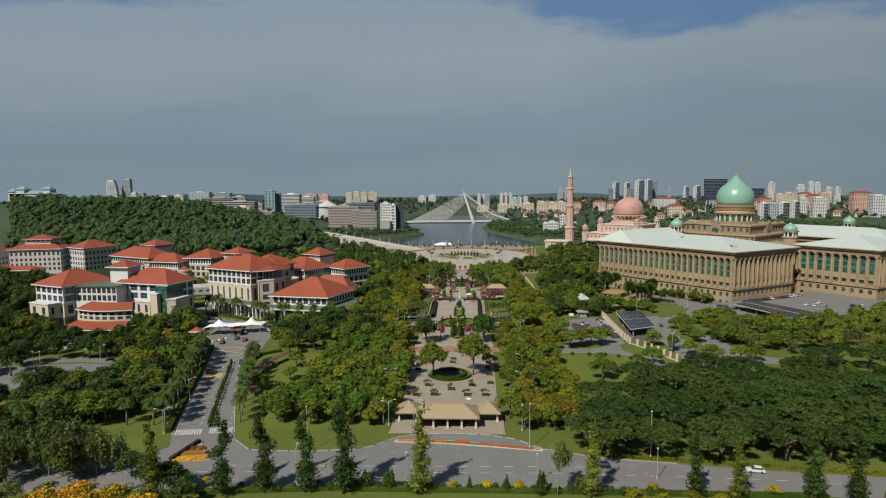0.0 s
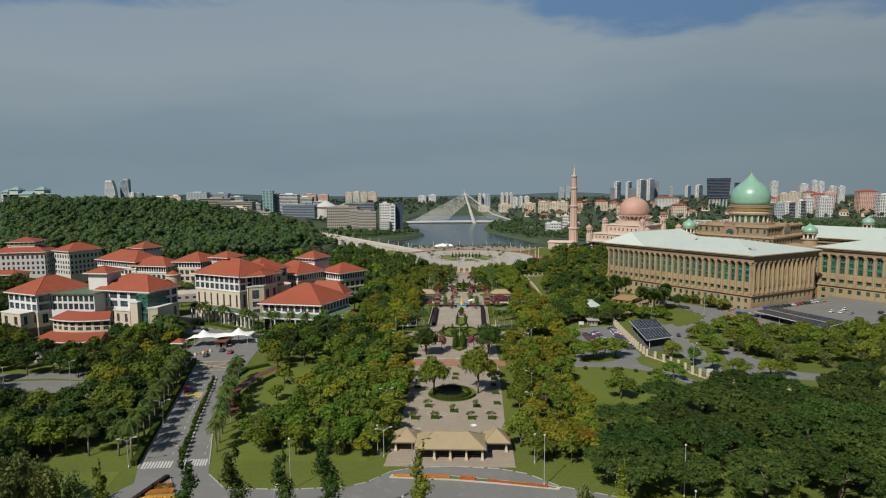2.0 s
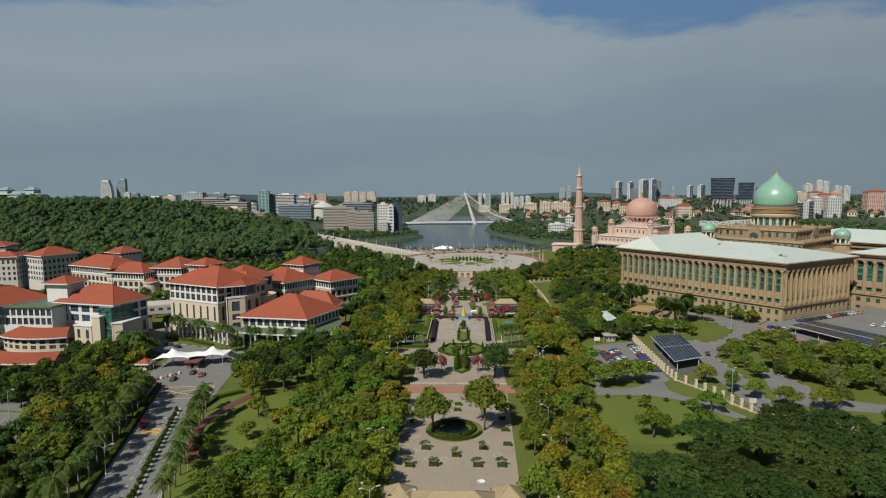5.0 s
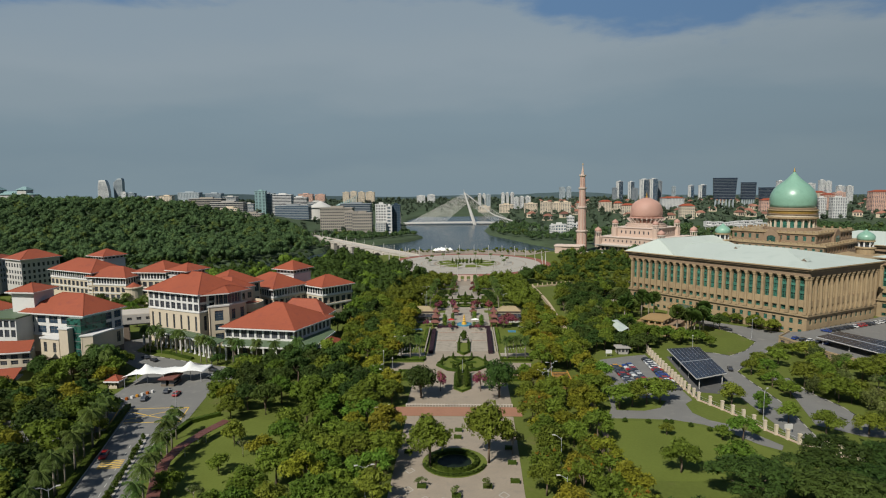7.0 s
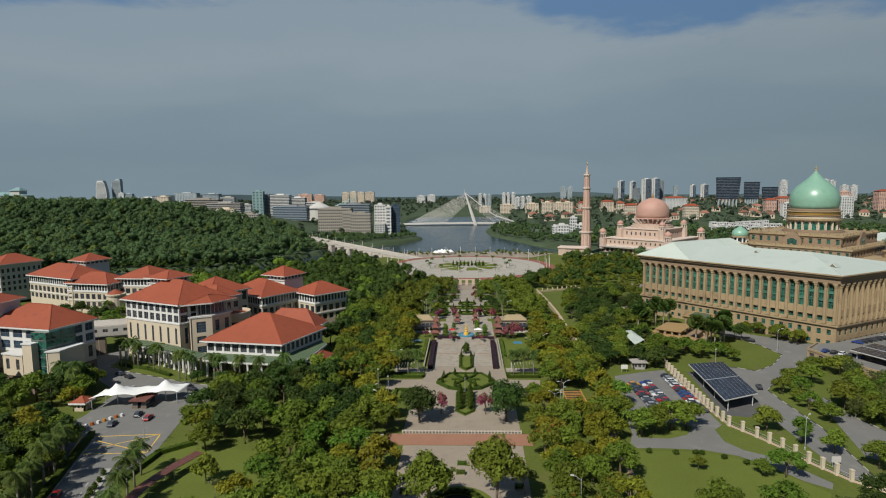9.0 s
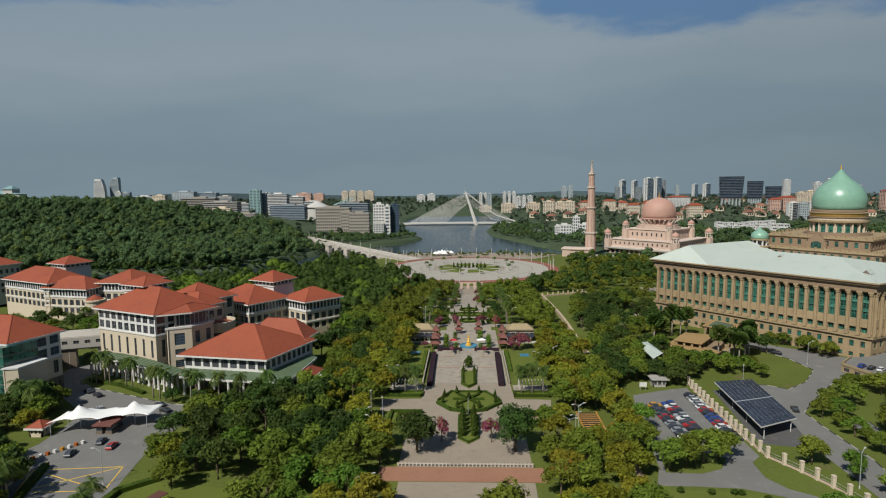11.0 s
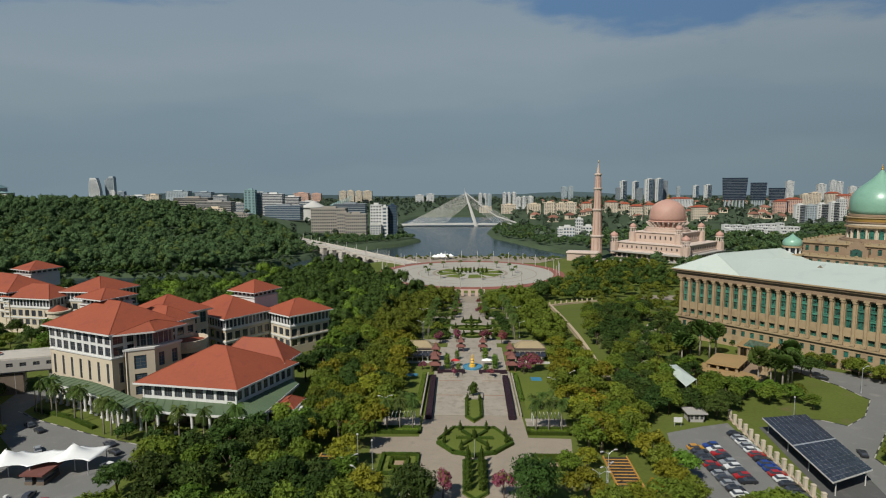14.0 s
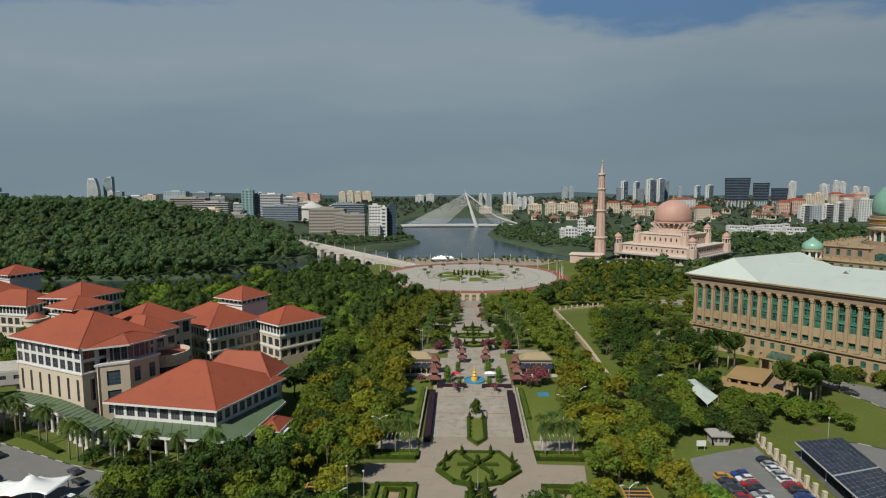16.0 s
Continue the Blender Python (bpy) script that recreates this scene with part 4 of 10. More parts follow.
def office_wing(parent, eave, z, h, base, counts, over=1.3):
    """A wing with a band of tall windows between white piers under the eaves and smaller windows in cream render below."""
    wq = inset(eave, over)
    for i in range(4):
        n = counts[i] if i < 2 else 0
        a, b = wq[i], wq[(i + 1) % 4]
        facade(parent, a, b, z - 5.0, z - 0.5, [(z - 4.3, z - 0.95)], n, 0.72, WHITE_WALL, cols=1, name="upper_wall", far=True)
        facade(parent, a, b, base, z - 5.0, [(z - 14.0, z - 11.2), (z - 9.6, z - 6.4)], max(0, n // 2), 0.66, CREAM_WALL, cols=2, name="lower_wall", far=True)
    for zc in (z - 5.3, z - 10.6):
        cornice(parent, wq, zc, 0.6, 0.35, WHITE_WALL, "string_course")
    floor_core(parent, wq, base, z - 0.6)
    hip_roof(parent, eave, z, h)


def tower_cap(parent, cx, cy, half, z0, z1, h, turn):
    """A square lantern with a band of louvres and a small hipped roof."""
    def sq(r):
        return [(cx + r * math.cos(turn + a) * 1.414, cy + r * math.sin(turn + a) * 1.414) for a in (math.radians(225), math.radians(315), math.radians(45), math.radians(135))]
    b = M()
    b.prism(sq(half - 1.4), z0, z1 - 2.6)
    part("tower_wall", b, WHITE_WALL, parent)
    walls(parent, sq(half - 2.0), z1 - 2.62, z1 - 0.5, [(z1 - 2.1, z1 - 0.9)], (5, 5, 5, 5), wf=0.7, wall=WHITE_WALL, name="lantern_wall", far=True)
    b = M()
    b.prism(sq(half - 2.5), z1 - 2.6, z1 - 0.55)
    part("lantern_core", b, GREY_WALL, parent)
    b = M()
    b.prism(sq(half - 0.9), z1 - 2.75, z1 - 2.45)
    part("ledge", b, WHITE_WALL, parent)
    hip_roof(parent, sq(half), z1, h, depth=0.35)


def red_roof_label(extra):
    return "cream office block, hipped red roof, " + extra


# ---- the west offices ----
def hall():
    t = thing("assembly_hall", "low hall with large red hipped roof and white colonnade", "building", (-90, 345, 0))
    eave = [(-107.6, 330.5), (-72.0, 324.5), (-61.2, 352.9), (-96.0, 361.7)]
    wq = inset(eave, 1.6)
    facade(t, wq[0], wq[1], 5.8, 12.4, [(8.5, 12.0)], 9, 0.74, WHITE_WALL, cols=3)
    facade(t, wq[1], wq[2], 5.8, 12.4, [(8.5, 12.0)], 9, 0.66, WHITE_WALL, cols=2)
    facade(t, wq[2], wq[3], 0, 12.4, [], 0, 0.6, WHITE_WALL)
    facade(t, wq[3], wq[0], 0, 12.4, [], 0, 0.6, WHITE_WALL)
    facade(t, wq[0], wq[1], 0, 5.8, [(0.6, 4.4)], 9, 0.6, BROWN_STONE, recess=0.25)
    facade(t, wq[1], wq[2], 0, 5.8, [(1.0, 4.0)], 8, 0.5, BROWN_STONE, recess=0.25)
    floor_core(t, wq, 0, 12)
    hip_roof(t, eave, 12.9, 9.0, depth=0.6)
    hip_roof(t, [(-90.2, 351.9), (-64.7, 348.5), (-62.6, 361.7), (-88.2, 365.6)], 13.9, 6.8)
    walls(t, [(-87.3, 353.9), (-66.7, 350.9), (-64.7, 359.7), (-86.3, 363.6)], 0, 13.4, [(9.4, 12.2)], (6, 3, 6, 3), wf=0.6)
    # lean-to roof of green metal round the front and east sides
    lean = M()
    outer = [(-103.8, 324.1), (-91.6, 321.5), (-80.6, 319.9), (-67.5, 318.5), (-63.0, 322.0), (-61.5, 334.0), (-60.0, 348.0)]
    inner = [(-105.6, 332.2), (-95, 330.4), (-84, 328.6), (-73.4, 327.0), (-72.2, 327.8), (-68.2, 338.2), (-63.2, 351.0)]
    for k in range(len(outer) - 1):
        a, b2, c, d = outer[k], outer[k + 1], inner[k + 1], inner[k]
        lean.prism([a, b2, c, d], [6.7, 6.7, 7.4, 7.4], [6.95, 6.95, 7.65, 7.65])
        for j in range(4):
            f = j / 4
            pa, pd = Vector((*a, 7.0)).lerp(Vector((*b2, 7.0)), f), Vector((*d, 7.7)).lerp(Vector((*c, 7.7)), f)
            lean.beam(pa, pd, 0.14, 0.14)
    part("canopy_roof", lean, GREEN_METAL, t, "green standing-seam lean-to roof")
    edge = M()
    for k in range(len(outer) - 1):
        edge.beam((*outer[k], 6.55), (*outer[k + 1], 6.55), 0.4, 0.7)
    part("gutter", edge, WHITE_WALL, t)
    col = M()
    col.lathe(0, 0, [(0.6, 0), (0.6, 0.6), (0.46, 0.7), (0.42, 5.6), (0.6, 5.8), (0.6, 6.4)], 10)
    cm = col.mesh("column", WHITE_WALL)
    for k in range(len(outer) - 2):
        for f in (0.12, 0.62):
            x, y = (outer[k][i] + (outer[k + 1][i] - outer[k][i]) * f for i in (0, 1))
            part("column", cm, None, t, m=Matrix.Translation((x, y + 0.5, 0)))
    # small annexe with its own roof
    an = [(-62.8, 326.4), (-54.6, 325.6), (-53.6, 337.0), (-61.8, 338.0)]
    walls(t, inset(an, 0.6), 0, 5.6, [], (0, 0, 0, 0), wall=BROWN_STONE)
    cornice(t, an, 5.0, 0.5, 0.4, WHITE_WALL, "annexe_cornice")
    cornice(t, inset(an, 0.2), -0.2, 1.0, 0.9, GREEN_METAL, "annexe_plinth")
    hip_roof(t, inset(an, 0.8), 6.2, 2.0)


def office_b():
    t = thing("office_block", red_roof_label("five storeys and a roof lantern"), "building", (-132, 362, 0))
    eave = [(-155.0, 356.2), (-121.4, 341.4), (-107.0, 363.6), (-140.6, 379.4)]
    wq = inset(eave, 1.4)
    facade(t, wq[0], wq[1], 16.6, 24.8, [(17.2, 20.3), (21.2, 24.4)], 9, 0.70, WHITE_WALL)
    facade(t, wq[0], wq[1], 0, 16.6, [(2.0, 5.0), (7.6, 14.6)], 7, 0.26, CREAM_WALL, cols=1, grid=3)
    for a, b2, n in ((1, 2, 7), (2, 3, 0), (3, 0, 0)):
        facade(t, wq[a], wq[b2], 16.6, 24.8, [(17.2, 20.3), (21.2, 24.4)], n - 2 if n else 0, 0.72, WHITE_WALL)
        facade(t, wq[a], wq[b2], 0, 16.6, [(2.0, 5.0), (7.6, 14.6)], (n + 1) // 2, 0.26, CREAM_WALL, cols=1, grid=3)
    floor_core(t, wq, 0, 24)
    cornice(t, wq, 16.3, 0.5, 0.3, WHITE_WALL, "string_course")
    hip_roof(t, eave, 25.3, 8.2)
    # glazed stair bay and the rear wing with a round balcony
    bay = [(-118.4, 345.0), (-110.4, 349.4), (-105.6, 358.6), (-113.6, 357.0)]
    walls(t, bay, 0, 18.6, [(3, 6), (7.4, 10.4), (12, 16.8)], (1, 2, 1, 1), wf=0.42, glass=BLUE_GLASS, grid=4)
    b = M()
    b.prism(inset(bay, -0.25), 18.6, 19.3)
    part("coping", b, WHITE_WALL, t)
    walls(t, inset(bay, 1.0), 19.3, 24.6, [(19.7, 24.2)], (3, 4, 2, 2), wf=0.86, wall=GREY_WALL, glass=BLUE_GLASS, cols=2, grid=2)
    hip_roof(t, inset(bay, -1.2), 25.0, 3.0)
    rear = [(-142.0, 386.0), (-122.0, 374.0), (-109.0, 394.0), (-129.0, 406.0)]
    roofed_block(t, rear, 23.6, 6.5, 0, [(2, 5), (7, 10), (12, 15), (18, 22.4)], (6, 5, 6, 5), glass=BLUE_GLASS, wf=0.62)
    link = [(-134, 376), (-116, 368), (-110, 380), (-128, 388)]
    walls(t, link, 0, 22, [(12, 15), (17, 20)], (5, 3, 5, 3))
    hip_roof(t, inset(link, -1), 23.0, 5.0)
    b = M()
    b.lathe(-110.0, 372.0, [(7.4, 0), (7.4, 13.6), (7.9, 13.8), (7.9, 16.4), (7.3, 16.4), (7.3, 15.0)], 28)
    part("round_bay", b, CREAM_WALL, t)
    b = M()
    b.lathe(-110.0, 372.0, [(7.25, 15.02), (0.3, 16.3)], 28)
    part("round_roof", b, RED_ROOF, t)
    for zc in (4.6, 9.4):
        b = M()
        b.lathe(-110.0, 372.0, [(7.46, zc), (7.46, zc + 2.8)], 28)
        part("round_window", b, WINDOW_GLASS, t)
    tower_cap(t, -138.2, 368.5, 7.6, 26.0, 33.6, 3.2, math.radians(-23))


def office_a():
    t = thing("office_block", red_roof_label("two wings around a curved bay"), "building", (-180, 315, 0))
    rows = [(9.2, 12.2), (14.6, 17.6), (18.8, 21.8)]
    lw = [(-229.5, 310.0), (-206.5, 301.0), (-193.0, 327.0), (-217.0, 339.0)]
    rw = [(-186.5, 315.6), (-153.6, 308.0), (-147.2, 328.0), (-180.0, 338.0)]
    for e in (lw, rw):
        wq = inset(e, 1.3)
        for i, n in enumerate((5, 4, 0, 0)):
            facade(t, wq[i], wq[(i + 1) % 4], 13.8, 22.5, rows[1:], n, 0.72, WHITE_WALL, glass=BLUE_GLASS)
            facade(t, wq[i], wq[(i + 1) % 4], 6.4, 13.8, [(8.0, 12.6)], n, 0.4, CREAM_WALL, name="middle_wall")
            facade(t, wq[i], wq[(i + 1) % 4], 0, 6.4, [(2, 5)], n, 0.5, BROWN_STONE, name="base_wall")
        floor_core(t, wq, 0, 22)
        cornice(t, wq, 13.5, 0.5, 0.35, WHITE_WALL, "string_course")
        hip_roof(t, e, 23.0, 7.0)
    mid = [(-206.0, 308.0), (-181.0, 307.0), (-179.0, 334.0), (-203.0, 336.0)]
    walls(t, mid, 0, 22.0, [(14.4, 17.4), (18.4, 21.2)], (9, 0, 0, 0), wf=0.74, wall=WHITE_WALL, glass=WINDOW_GLASS, cols=1, grid=1)
    b = M()
    b.prism(inset(mid, -0.8), 22.0, 22.6)
    part("flat_roof", b, GREEN_METAL, t)
    # projecting piers at the outer corners
    gb = M()
    gb.prism([(-159.5, 306.6), (-153.0, 305.3), (-149.4, 316.5), (-155.9, 318.0)], 6.6, 22.4)
    part("glass_corner", gb, TEAL_GLASS, t, "blue-green glazed corner bay")
    fr = M()
    for z in (9.8, 13.0, 16.2, 19.4):
        fr.prism(inset([(-159.5, 306.6), (-153.0, 305.3), (-149.4, 316.5), (-155.9, 318.0)], -0.12), z, z + 0.25)
    part("glazing_bar", fr, DARK_FRAME, t)
    for e, top, nn_ in (([(-171.5, 307.2), (-162.0, 304.6), (-160.2, 312.0), (-169.6, 314.0)], 14.0, 2), ([(-161.6, 304.4), (-157.4, 303.5), (-155.6, 311.0), (-159.8, 312.0)], 18.4, 0), ([(-152.8, 304.4), (-148.4, 305.4), (-146.2, 316.0), (-150.6, 317.0)], 15.4, 0), ([(-226.0, 303.0), (-212.0, 297.4), (-207.5, 305.0), (-222.0, 311.0)], 14.0, 2)):
        walls(t, e, 0, top, [(8.6, 12.6)] if nn_ else [], (nn_, nn_, 0, 0), wf=0.34)
        b = M()
        b.prism(inset(e, -0.3), top, top + 0.5)
        part("coping", b, WHITE_WALL, t)
        cornice(t, e, -0.2, 6.6, 0.25, BROWN_STONE, "plinth")
    # two curved podium storeys with red skirt roofs
    for (c0, rad, a0, a1, z0, z1, zr) in (((-178.0, 320.0), 30.0, 238, 296, 6.9, 13.0, 15.6), ((-174.5, 320.0), 44.0, 247, 289, 0.0, 6.8, 8.9)):
        n = 8
        pts = [(c0[0] + rad * math.cos(math.radians(a0 + (a1 - a0) * k / n)), c0[1] + rad * math.sin(math.radians(a0 + (a1 - a0) * k / n))) for k in range(n + 1)]
        back = [(c0[0] + (rad - 7) * math.cos(math.radians(a0 + (a1 - a0) * k / n)), c0[1] + (rad - 7) * math.sin(math.radians(a0 + (a1 - a0) * k / n))) for k in range(n + 1)]
        sk, fa, fl = M(), M(), M()
        for k in range(n):
            o0, o1 = (Vector(pts[k]) - Vector(c0)) * 1.045 + Vector(c0), (Vector(pts[k + 1]) - Vector(c0)) * 1.045 + Vector(c0)
            sk.prism([o0, o1, back[k + 1], back[k]], [z1 - 0.1] * 2 + [zr - 0.3] * 2, [z1 + 0.15] * 2 + [zr] * 2)
            fa.beam((*o0, z1 - 0.25), (*o1, z1 - 0.25), 0.3, 0.5)
            fl.prism([pts[k], pts[k + 1], back[k + 1], back[k]], z1 - 1.0, z1 - 0.4)
            facade(t, pts[k], pts[k + 1], z0, z1 - 0.4, [(z1 - 5.0, z1 - 3.4), (z1 - 2.8, z1 - 1.2)] if z0 else [(z1 - 4.2, z1 - 1.2)], 1, 0.62, CREAM_WALL if z0 else BROWN_STONE, cols=3, name="curved_wall")
        part("skirt_roof", sk, RED_ROOF, t)
        part("skirt_fascia", fa, WHITE_WALL, t)
        part("skirt_soffit", fl, GREY_WALL, t)
    b = M()
    b.prism([(-190.5, 318.0), (-180.0, 316.8), (-179.2, 328.0), (-189.6, 329.2)], 22, 31.0)
    part("lift_tower", b, WHITE_WALL, t)
    hip_roof(t, [(-192.2, 316.6), (-178.6, 315.0), (-177.6, 329.4), (-191.2, 331.0)], 31.4, 2.9)
    lw2 = M()
    lw2.prism([(-192, 272), (-168, 269), (-166, 276), (-190, 279)], 0, 3.4)
    lw2.prism([(-190, 266), (-170, 263.5), (-169, 269), (-189, 272)], 0, 1.6)
    part("entrance_block", lw2, GREY_WALL, t)


def office_c():
    t = thing("office_block", red_roof_label("low wings, lantern tower"), "building", (-105, 415, 0))
    office_wing(t, [(-131, 415), (-104.5, 395), (-90, 416), (-116.5, 437)], 18.2, 6.6, -3, (14, 12))
    office_wing(t, [(-96, 417), (-79.5, 404), (-64.0, 421), (-80, 434)], 17.6, 5.4, -3, (8, 10))
    b = M()
    b.prism([(-108, 424), (-82, 412), (-76, 424), (-102, 438)], -4, 15.5)
    part("link_block", b, CREAM_WALL, t)
    tower_cap(t, -101.5, 424.5, 8.6, 12, 26.2, 4.6, math.radians(-27))


def office_d():
    t = thing("office_block", red_roof_label("stepped wings, lantern tower"), "building", (-240, 460, 0))
    office_wing(t, [(-282, 466), (-239, 446), (-228, 468), (-270, 490)], 20.0, 7.0, -3, (20, 10))
    office_wing(t, [(-245, 448), (-214, 442), (-210, 462), (-240, 468)], 17.4, 6.0, -3, (14, 8))
    office_wing(t, [(-216, 452), (-192, 450), (-183, 472), (-208, 478)], 19.6, 6.5, -3, (10, 10))
    walls(t, [(-262, 470), (-205, 462), (-203, 474), (-258, 484)], -3, 17, [(9.4, 12.2), (13.6, 16)], (14, 2, 0, 2), wf=0.6)
    tower_cap(t, -256, 492, 9.5, 16, 26.5, 4.5, math.radians(-25))
    b = M()
    b.lathe(-208, 440, [(5.0, -1), (5.0, 11.4), (5.6, 11.5), (5.6, 12.3), (5.2, 12.4)], 20)
    part("round_bay", b, CREAM_WALL, t)
    b = M()
    b.lathe(-208, 440, [(4.6, 12.4), (0.2, 15)], 20)
    part("round_roof", b, RED_ROOF, t)


def office_e():
    t = thing("office_block", red_roof_label("tall plain wings on a rise"), "building", (-350, 500, 0))
    rows = [(5, 7.4), (9, 11.4), (13, 15.4), (17.6, 20.4)]
    roofed_block(t, [(-378, 480), (-338, 490), (-345, 516), (-385, 506)], 23.2, 6.0, -3, rows, (11, 6, 9, 6), wf=0.5, wall=PALE_CONCRETE, cols=1, far=True)
    roofed_block(t, [(-338, 497), (-316, 486), (-303, 512), (-325, 523)], 23.6, 6.0, -3, rows, (6, 8, 5, 6), wf=0.5, wall=PALE_CONCRETE, cols=1, far=True)
    roofed_block(t, [(-430, 486), (-392, 484), (-392, 506), (-430, 508)], 21.0, 5.0, -3, rows[:3], (9, 5, 9, 5), wf=0.5, wall=PALE_CONCRETE, cols=1, far=True)
    roofed_block(t, [(-392, 466), (-346, 466), (-346, 484), (-392, 480)], 8.0, 2.6, -3, [(3, 6)], (12, 5, 9, 5), wf=0.6, cols=1, far=True)
    tower_cap(t, -362, 502, 11.0, 24, 31.0, 3.6, math.radians(14))


def colonnade():
    t = thing("colonnade", "curved colonnade with green metal roof and white columns", "colonnade", (-130, 342, 0))
    edge = [(-152.0, 347.5), (-142.2, 344.4), (-133.2, 340.3), (-123.7, 334.9), (-114.8, 328.8), (-106.0, 323.2)]
    roof, beam = M(), M()
    col = M()
    col.box(-0.5, -0.5, 0, 0.5, 0.5, 0.7)
    col.lathe(0, 0, [(0.44, 0.7), (0.40, 5.9), (0.55, 6.1), (0.55, 6.5)], 10)
    cm = col.mesh("column", WHITE_WALL)
    inner = [(p[0] + 2.2, p[1] + 5.6) for p in edge]
    for k in range(len(edge) - 1):
        roof.prism([edge[k], edge[k + 1], inner[k + 1], inner[k]], [7.0, 7.0, 7.5, 7.5], [7.25, 7.25, 7.75, 7.75])
        for j in range(4):
            a = Vector((*edge[k], 7.3)).lerp(Vector((*edge[k + 1], 7.3)), j / 4)
            b2 = Vector((*inner[k], 7.8)).lerp(Vector((*inner[k + 1], 7.8)), j / 4)
            roof.beam(a, b2, 0.14, 0.14)
        beam.beam((*edge[k], 6.8), (*edge[k + 1], 6.8), 0.6, 0.7)
        for f in (0.0, 0.36, 0.7):
            x, y = (edge[k][i] + (edge[k + 1][i] - edge[k][i]) * f for i in (0, 1))
            part("column", cm, None, t, m=Matrix.Translation((x + 0.3, y + 0.7, 0)))
            part("column", cm, None, t, m=Matrix.Translation((x + 1.5, y + 4.4, 0)))
    part("canopy_roof", roof, GREEN_METAL, t, "green standing-seam roof")
    part("gutter", beam, WHITE_WALL, t)
    wl_ = thing("link_bridge", "weathered concrete covered link bridge between the blocks", "bridge", (-160, 350, 0))
    facade(wl_, (-206, 337), (-152, 358), 8.6, 13.0, [(10.4, 11.8)], 14, 0.5, GREY_WALL)
    # dark brown wall added for the deep shade below the deck
    facade(wl_, (-206, 338), (-162.5, 355), 0, 8.0, [], 0, 0.7, BROWN_STONE)
    b = M()
    b.prism([(-206, 337.5), (-152, 358.5), (-154, 372), (-208, 351)], 8.0, 8.6)
    b.prism([(-165, 354), (-163, 355), (-165, 360), (-167, 359)], 0, 8.0)
    b.prism([(-155, 358), (-153, 359), (-155, 364), (-157, 363)], 0, 8.0)
    part("deck", b, GREY_WALL, wl_)
    b = M()
    b.prism([(-206, 337.5), (-152, 358.5), (-154, 372), (-208, 351)], 13.0, 13.4)
    part("roof_slab", b, CONCRETE, wl_)


hall(), office_b(), office_a(), office_c(), office_d(), office_e(), colonnade()

# ---- the great domed building ----
K, U, V = Vector((166.3, 367.2)), Vector((-0.625, 0.781)), Vector((0.876, 0.482))


def P(u, v):
    p = K + U * u + V * v
    return (p.x, p.y)


def PQ(u0, u1, v0, v1):
    """Counter-clockwise outline of a rectangle in the building's own axes."""
    return [P(u1, v0), P(u0, v0), P(u0, v1), P(u1, v1)]


def CQ(h):
    """Square of half size h about the dome's axis."""
    c, w = Vector((207.4, 462.3)), Vector((0.781, 0.625))
    return [tuple(c + U * a * h + w * b * h) for a, b in ((1, -1), (-1, -1), (-1, 1), (1, 1))]


def onion(r, h, z, neck=0.95):
    """Profile of an onion dome from its neck up to a pointed tip."""
    f = [(neck, 0), (0.99, 0.10), (1.01, 0.20), (1.0, 0.30), (0.95, 0.40), (0.86, 0.50), (0.73, 0.59), (0.57, 0.67), (0.42, 0.74), (0.29, 0.81), (0.18, 0.88), (0.09, 0.94), (0.03, 1.0)]
    return [(a * r, z + b * h) for a, b in f]


def grand_wing(t, q, sides, base, rows_low, eave=33.0):
    """A wing: plinth with small windows, giant half-columns with tall teal glazing between them, entablature and eaves."""
    col = M()
    col.box(-0.95, -0.75, 10.2, 0.95, 0.3, 11.2)
    col.lathe(0, 0, [(0.75, 11.2), (0.72, 20), (0.66, 26.8), (0.95, 27.4), (0.95, 28.2)], 10)
    col.box(-1.0, -1.0, 28.2, 1.0, 0.2, 28.9)
    cm = col.mesh("column", SANDSTONE)
    for i, n in sides:
        a, b = q[i], q[(i + 1) % 4]
        facade(t, a, b, base, 9.4, rows_low, n, 0.44, SANDSTONE, SANDSTONE_DARK, TEAL_GLASS, 0.6, 0.3, 2, 1, ends=1.0, name="plinth_wall", far=True)
        facade(t, a, b, 9.4, 29.0, [(11.2, 13.6), (17.0, 28.2)], n, 0.58, SANDSTONE, TEAL_SPANDREL, TEAL_GLASS, 1.5, 1.15, 2, 5, ends=1.0, name="main_wall")
        pm = line_pose(a, b)
        ln = math.hypot(b[0] - a[0], b[1] - a[1])
        w = (ln - 2.0) / n * 0.58
        sp = M()
        sp.box(0.05, 0.75, 0, w - 0.05, 1.1, 1.0)
        sp.box(0.05, 0.55, 1.0, w - 0.05, 1.1, 1.15)
        sm = sp.mesh("spandrel", TEAL_SPANDREL)
        for k in range(n):
            for z in (20.2, 23.9):
                part("spandrel", sm, None, t, m=pm @ Matrix.Translation((1.0 + (ln - 2.0) * (k + 0.5) / n - w / 2, 0, z)))
        for k in range(n + 1):
            part("column", cm, None, t, m=pm @ Matrix.Translation((1.0 + (ln - 2.0) * k / n, -0.35, 0)))
    for z, h, o, mt in ((9.2, 0.9, 0.9, SANDSTONE), (28.9, 2.2, 1.0, SANDSTONE_DARK), (31.1, 0.5, 1.6, SANDSTONE), (31.6, 1.3, 2.2, SANDSTONE_DARK), (32.5, 0.55, 2.9, SANDSTONE)):
        cornice(t, q, z, h, o, mt, "entablature" if z > 20 else "string_course")
    floor_core(t, q, base, 31)


def mint_roof(t, quad, z, h, cut=0.5):
    e = inset(quad, -2.6)
    hip_roof(t, e, z, h, MINT_ROOF, SANDSTONE, cut, 0.3)


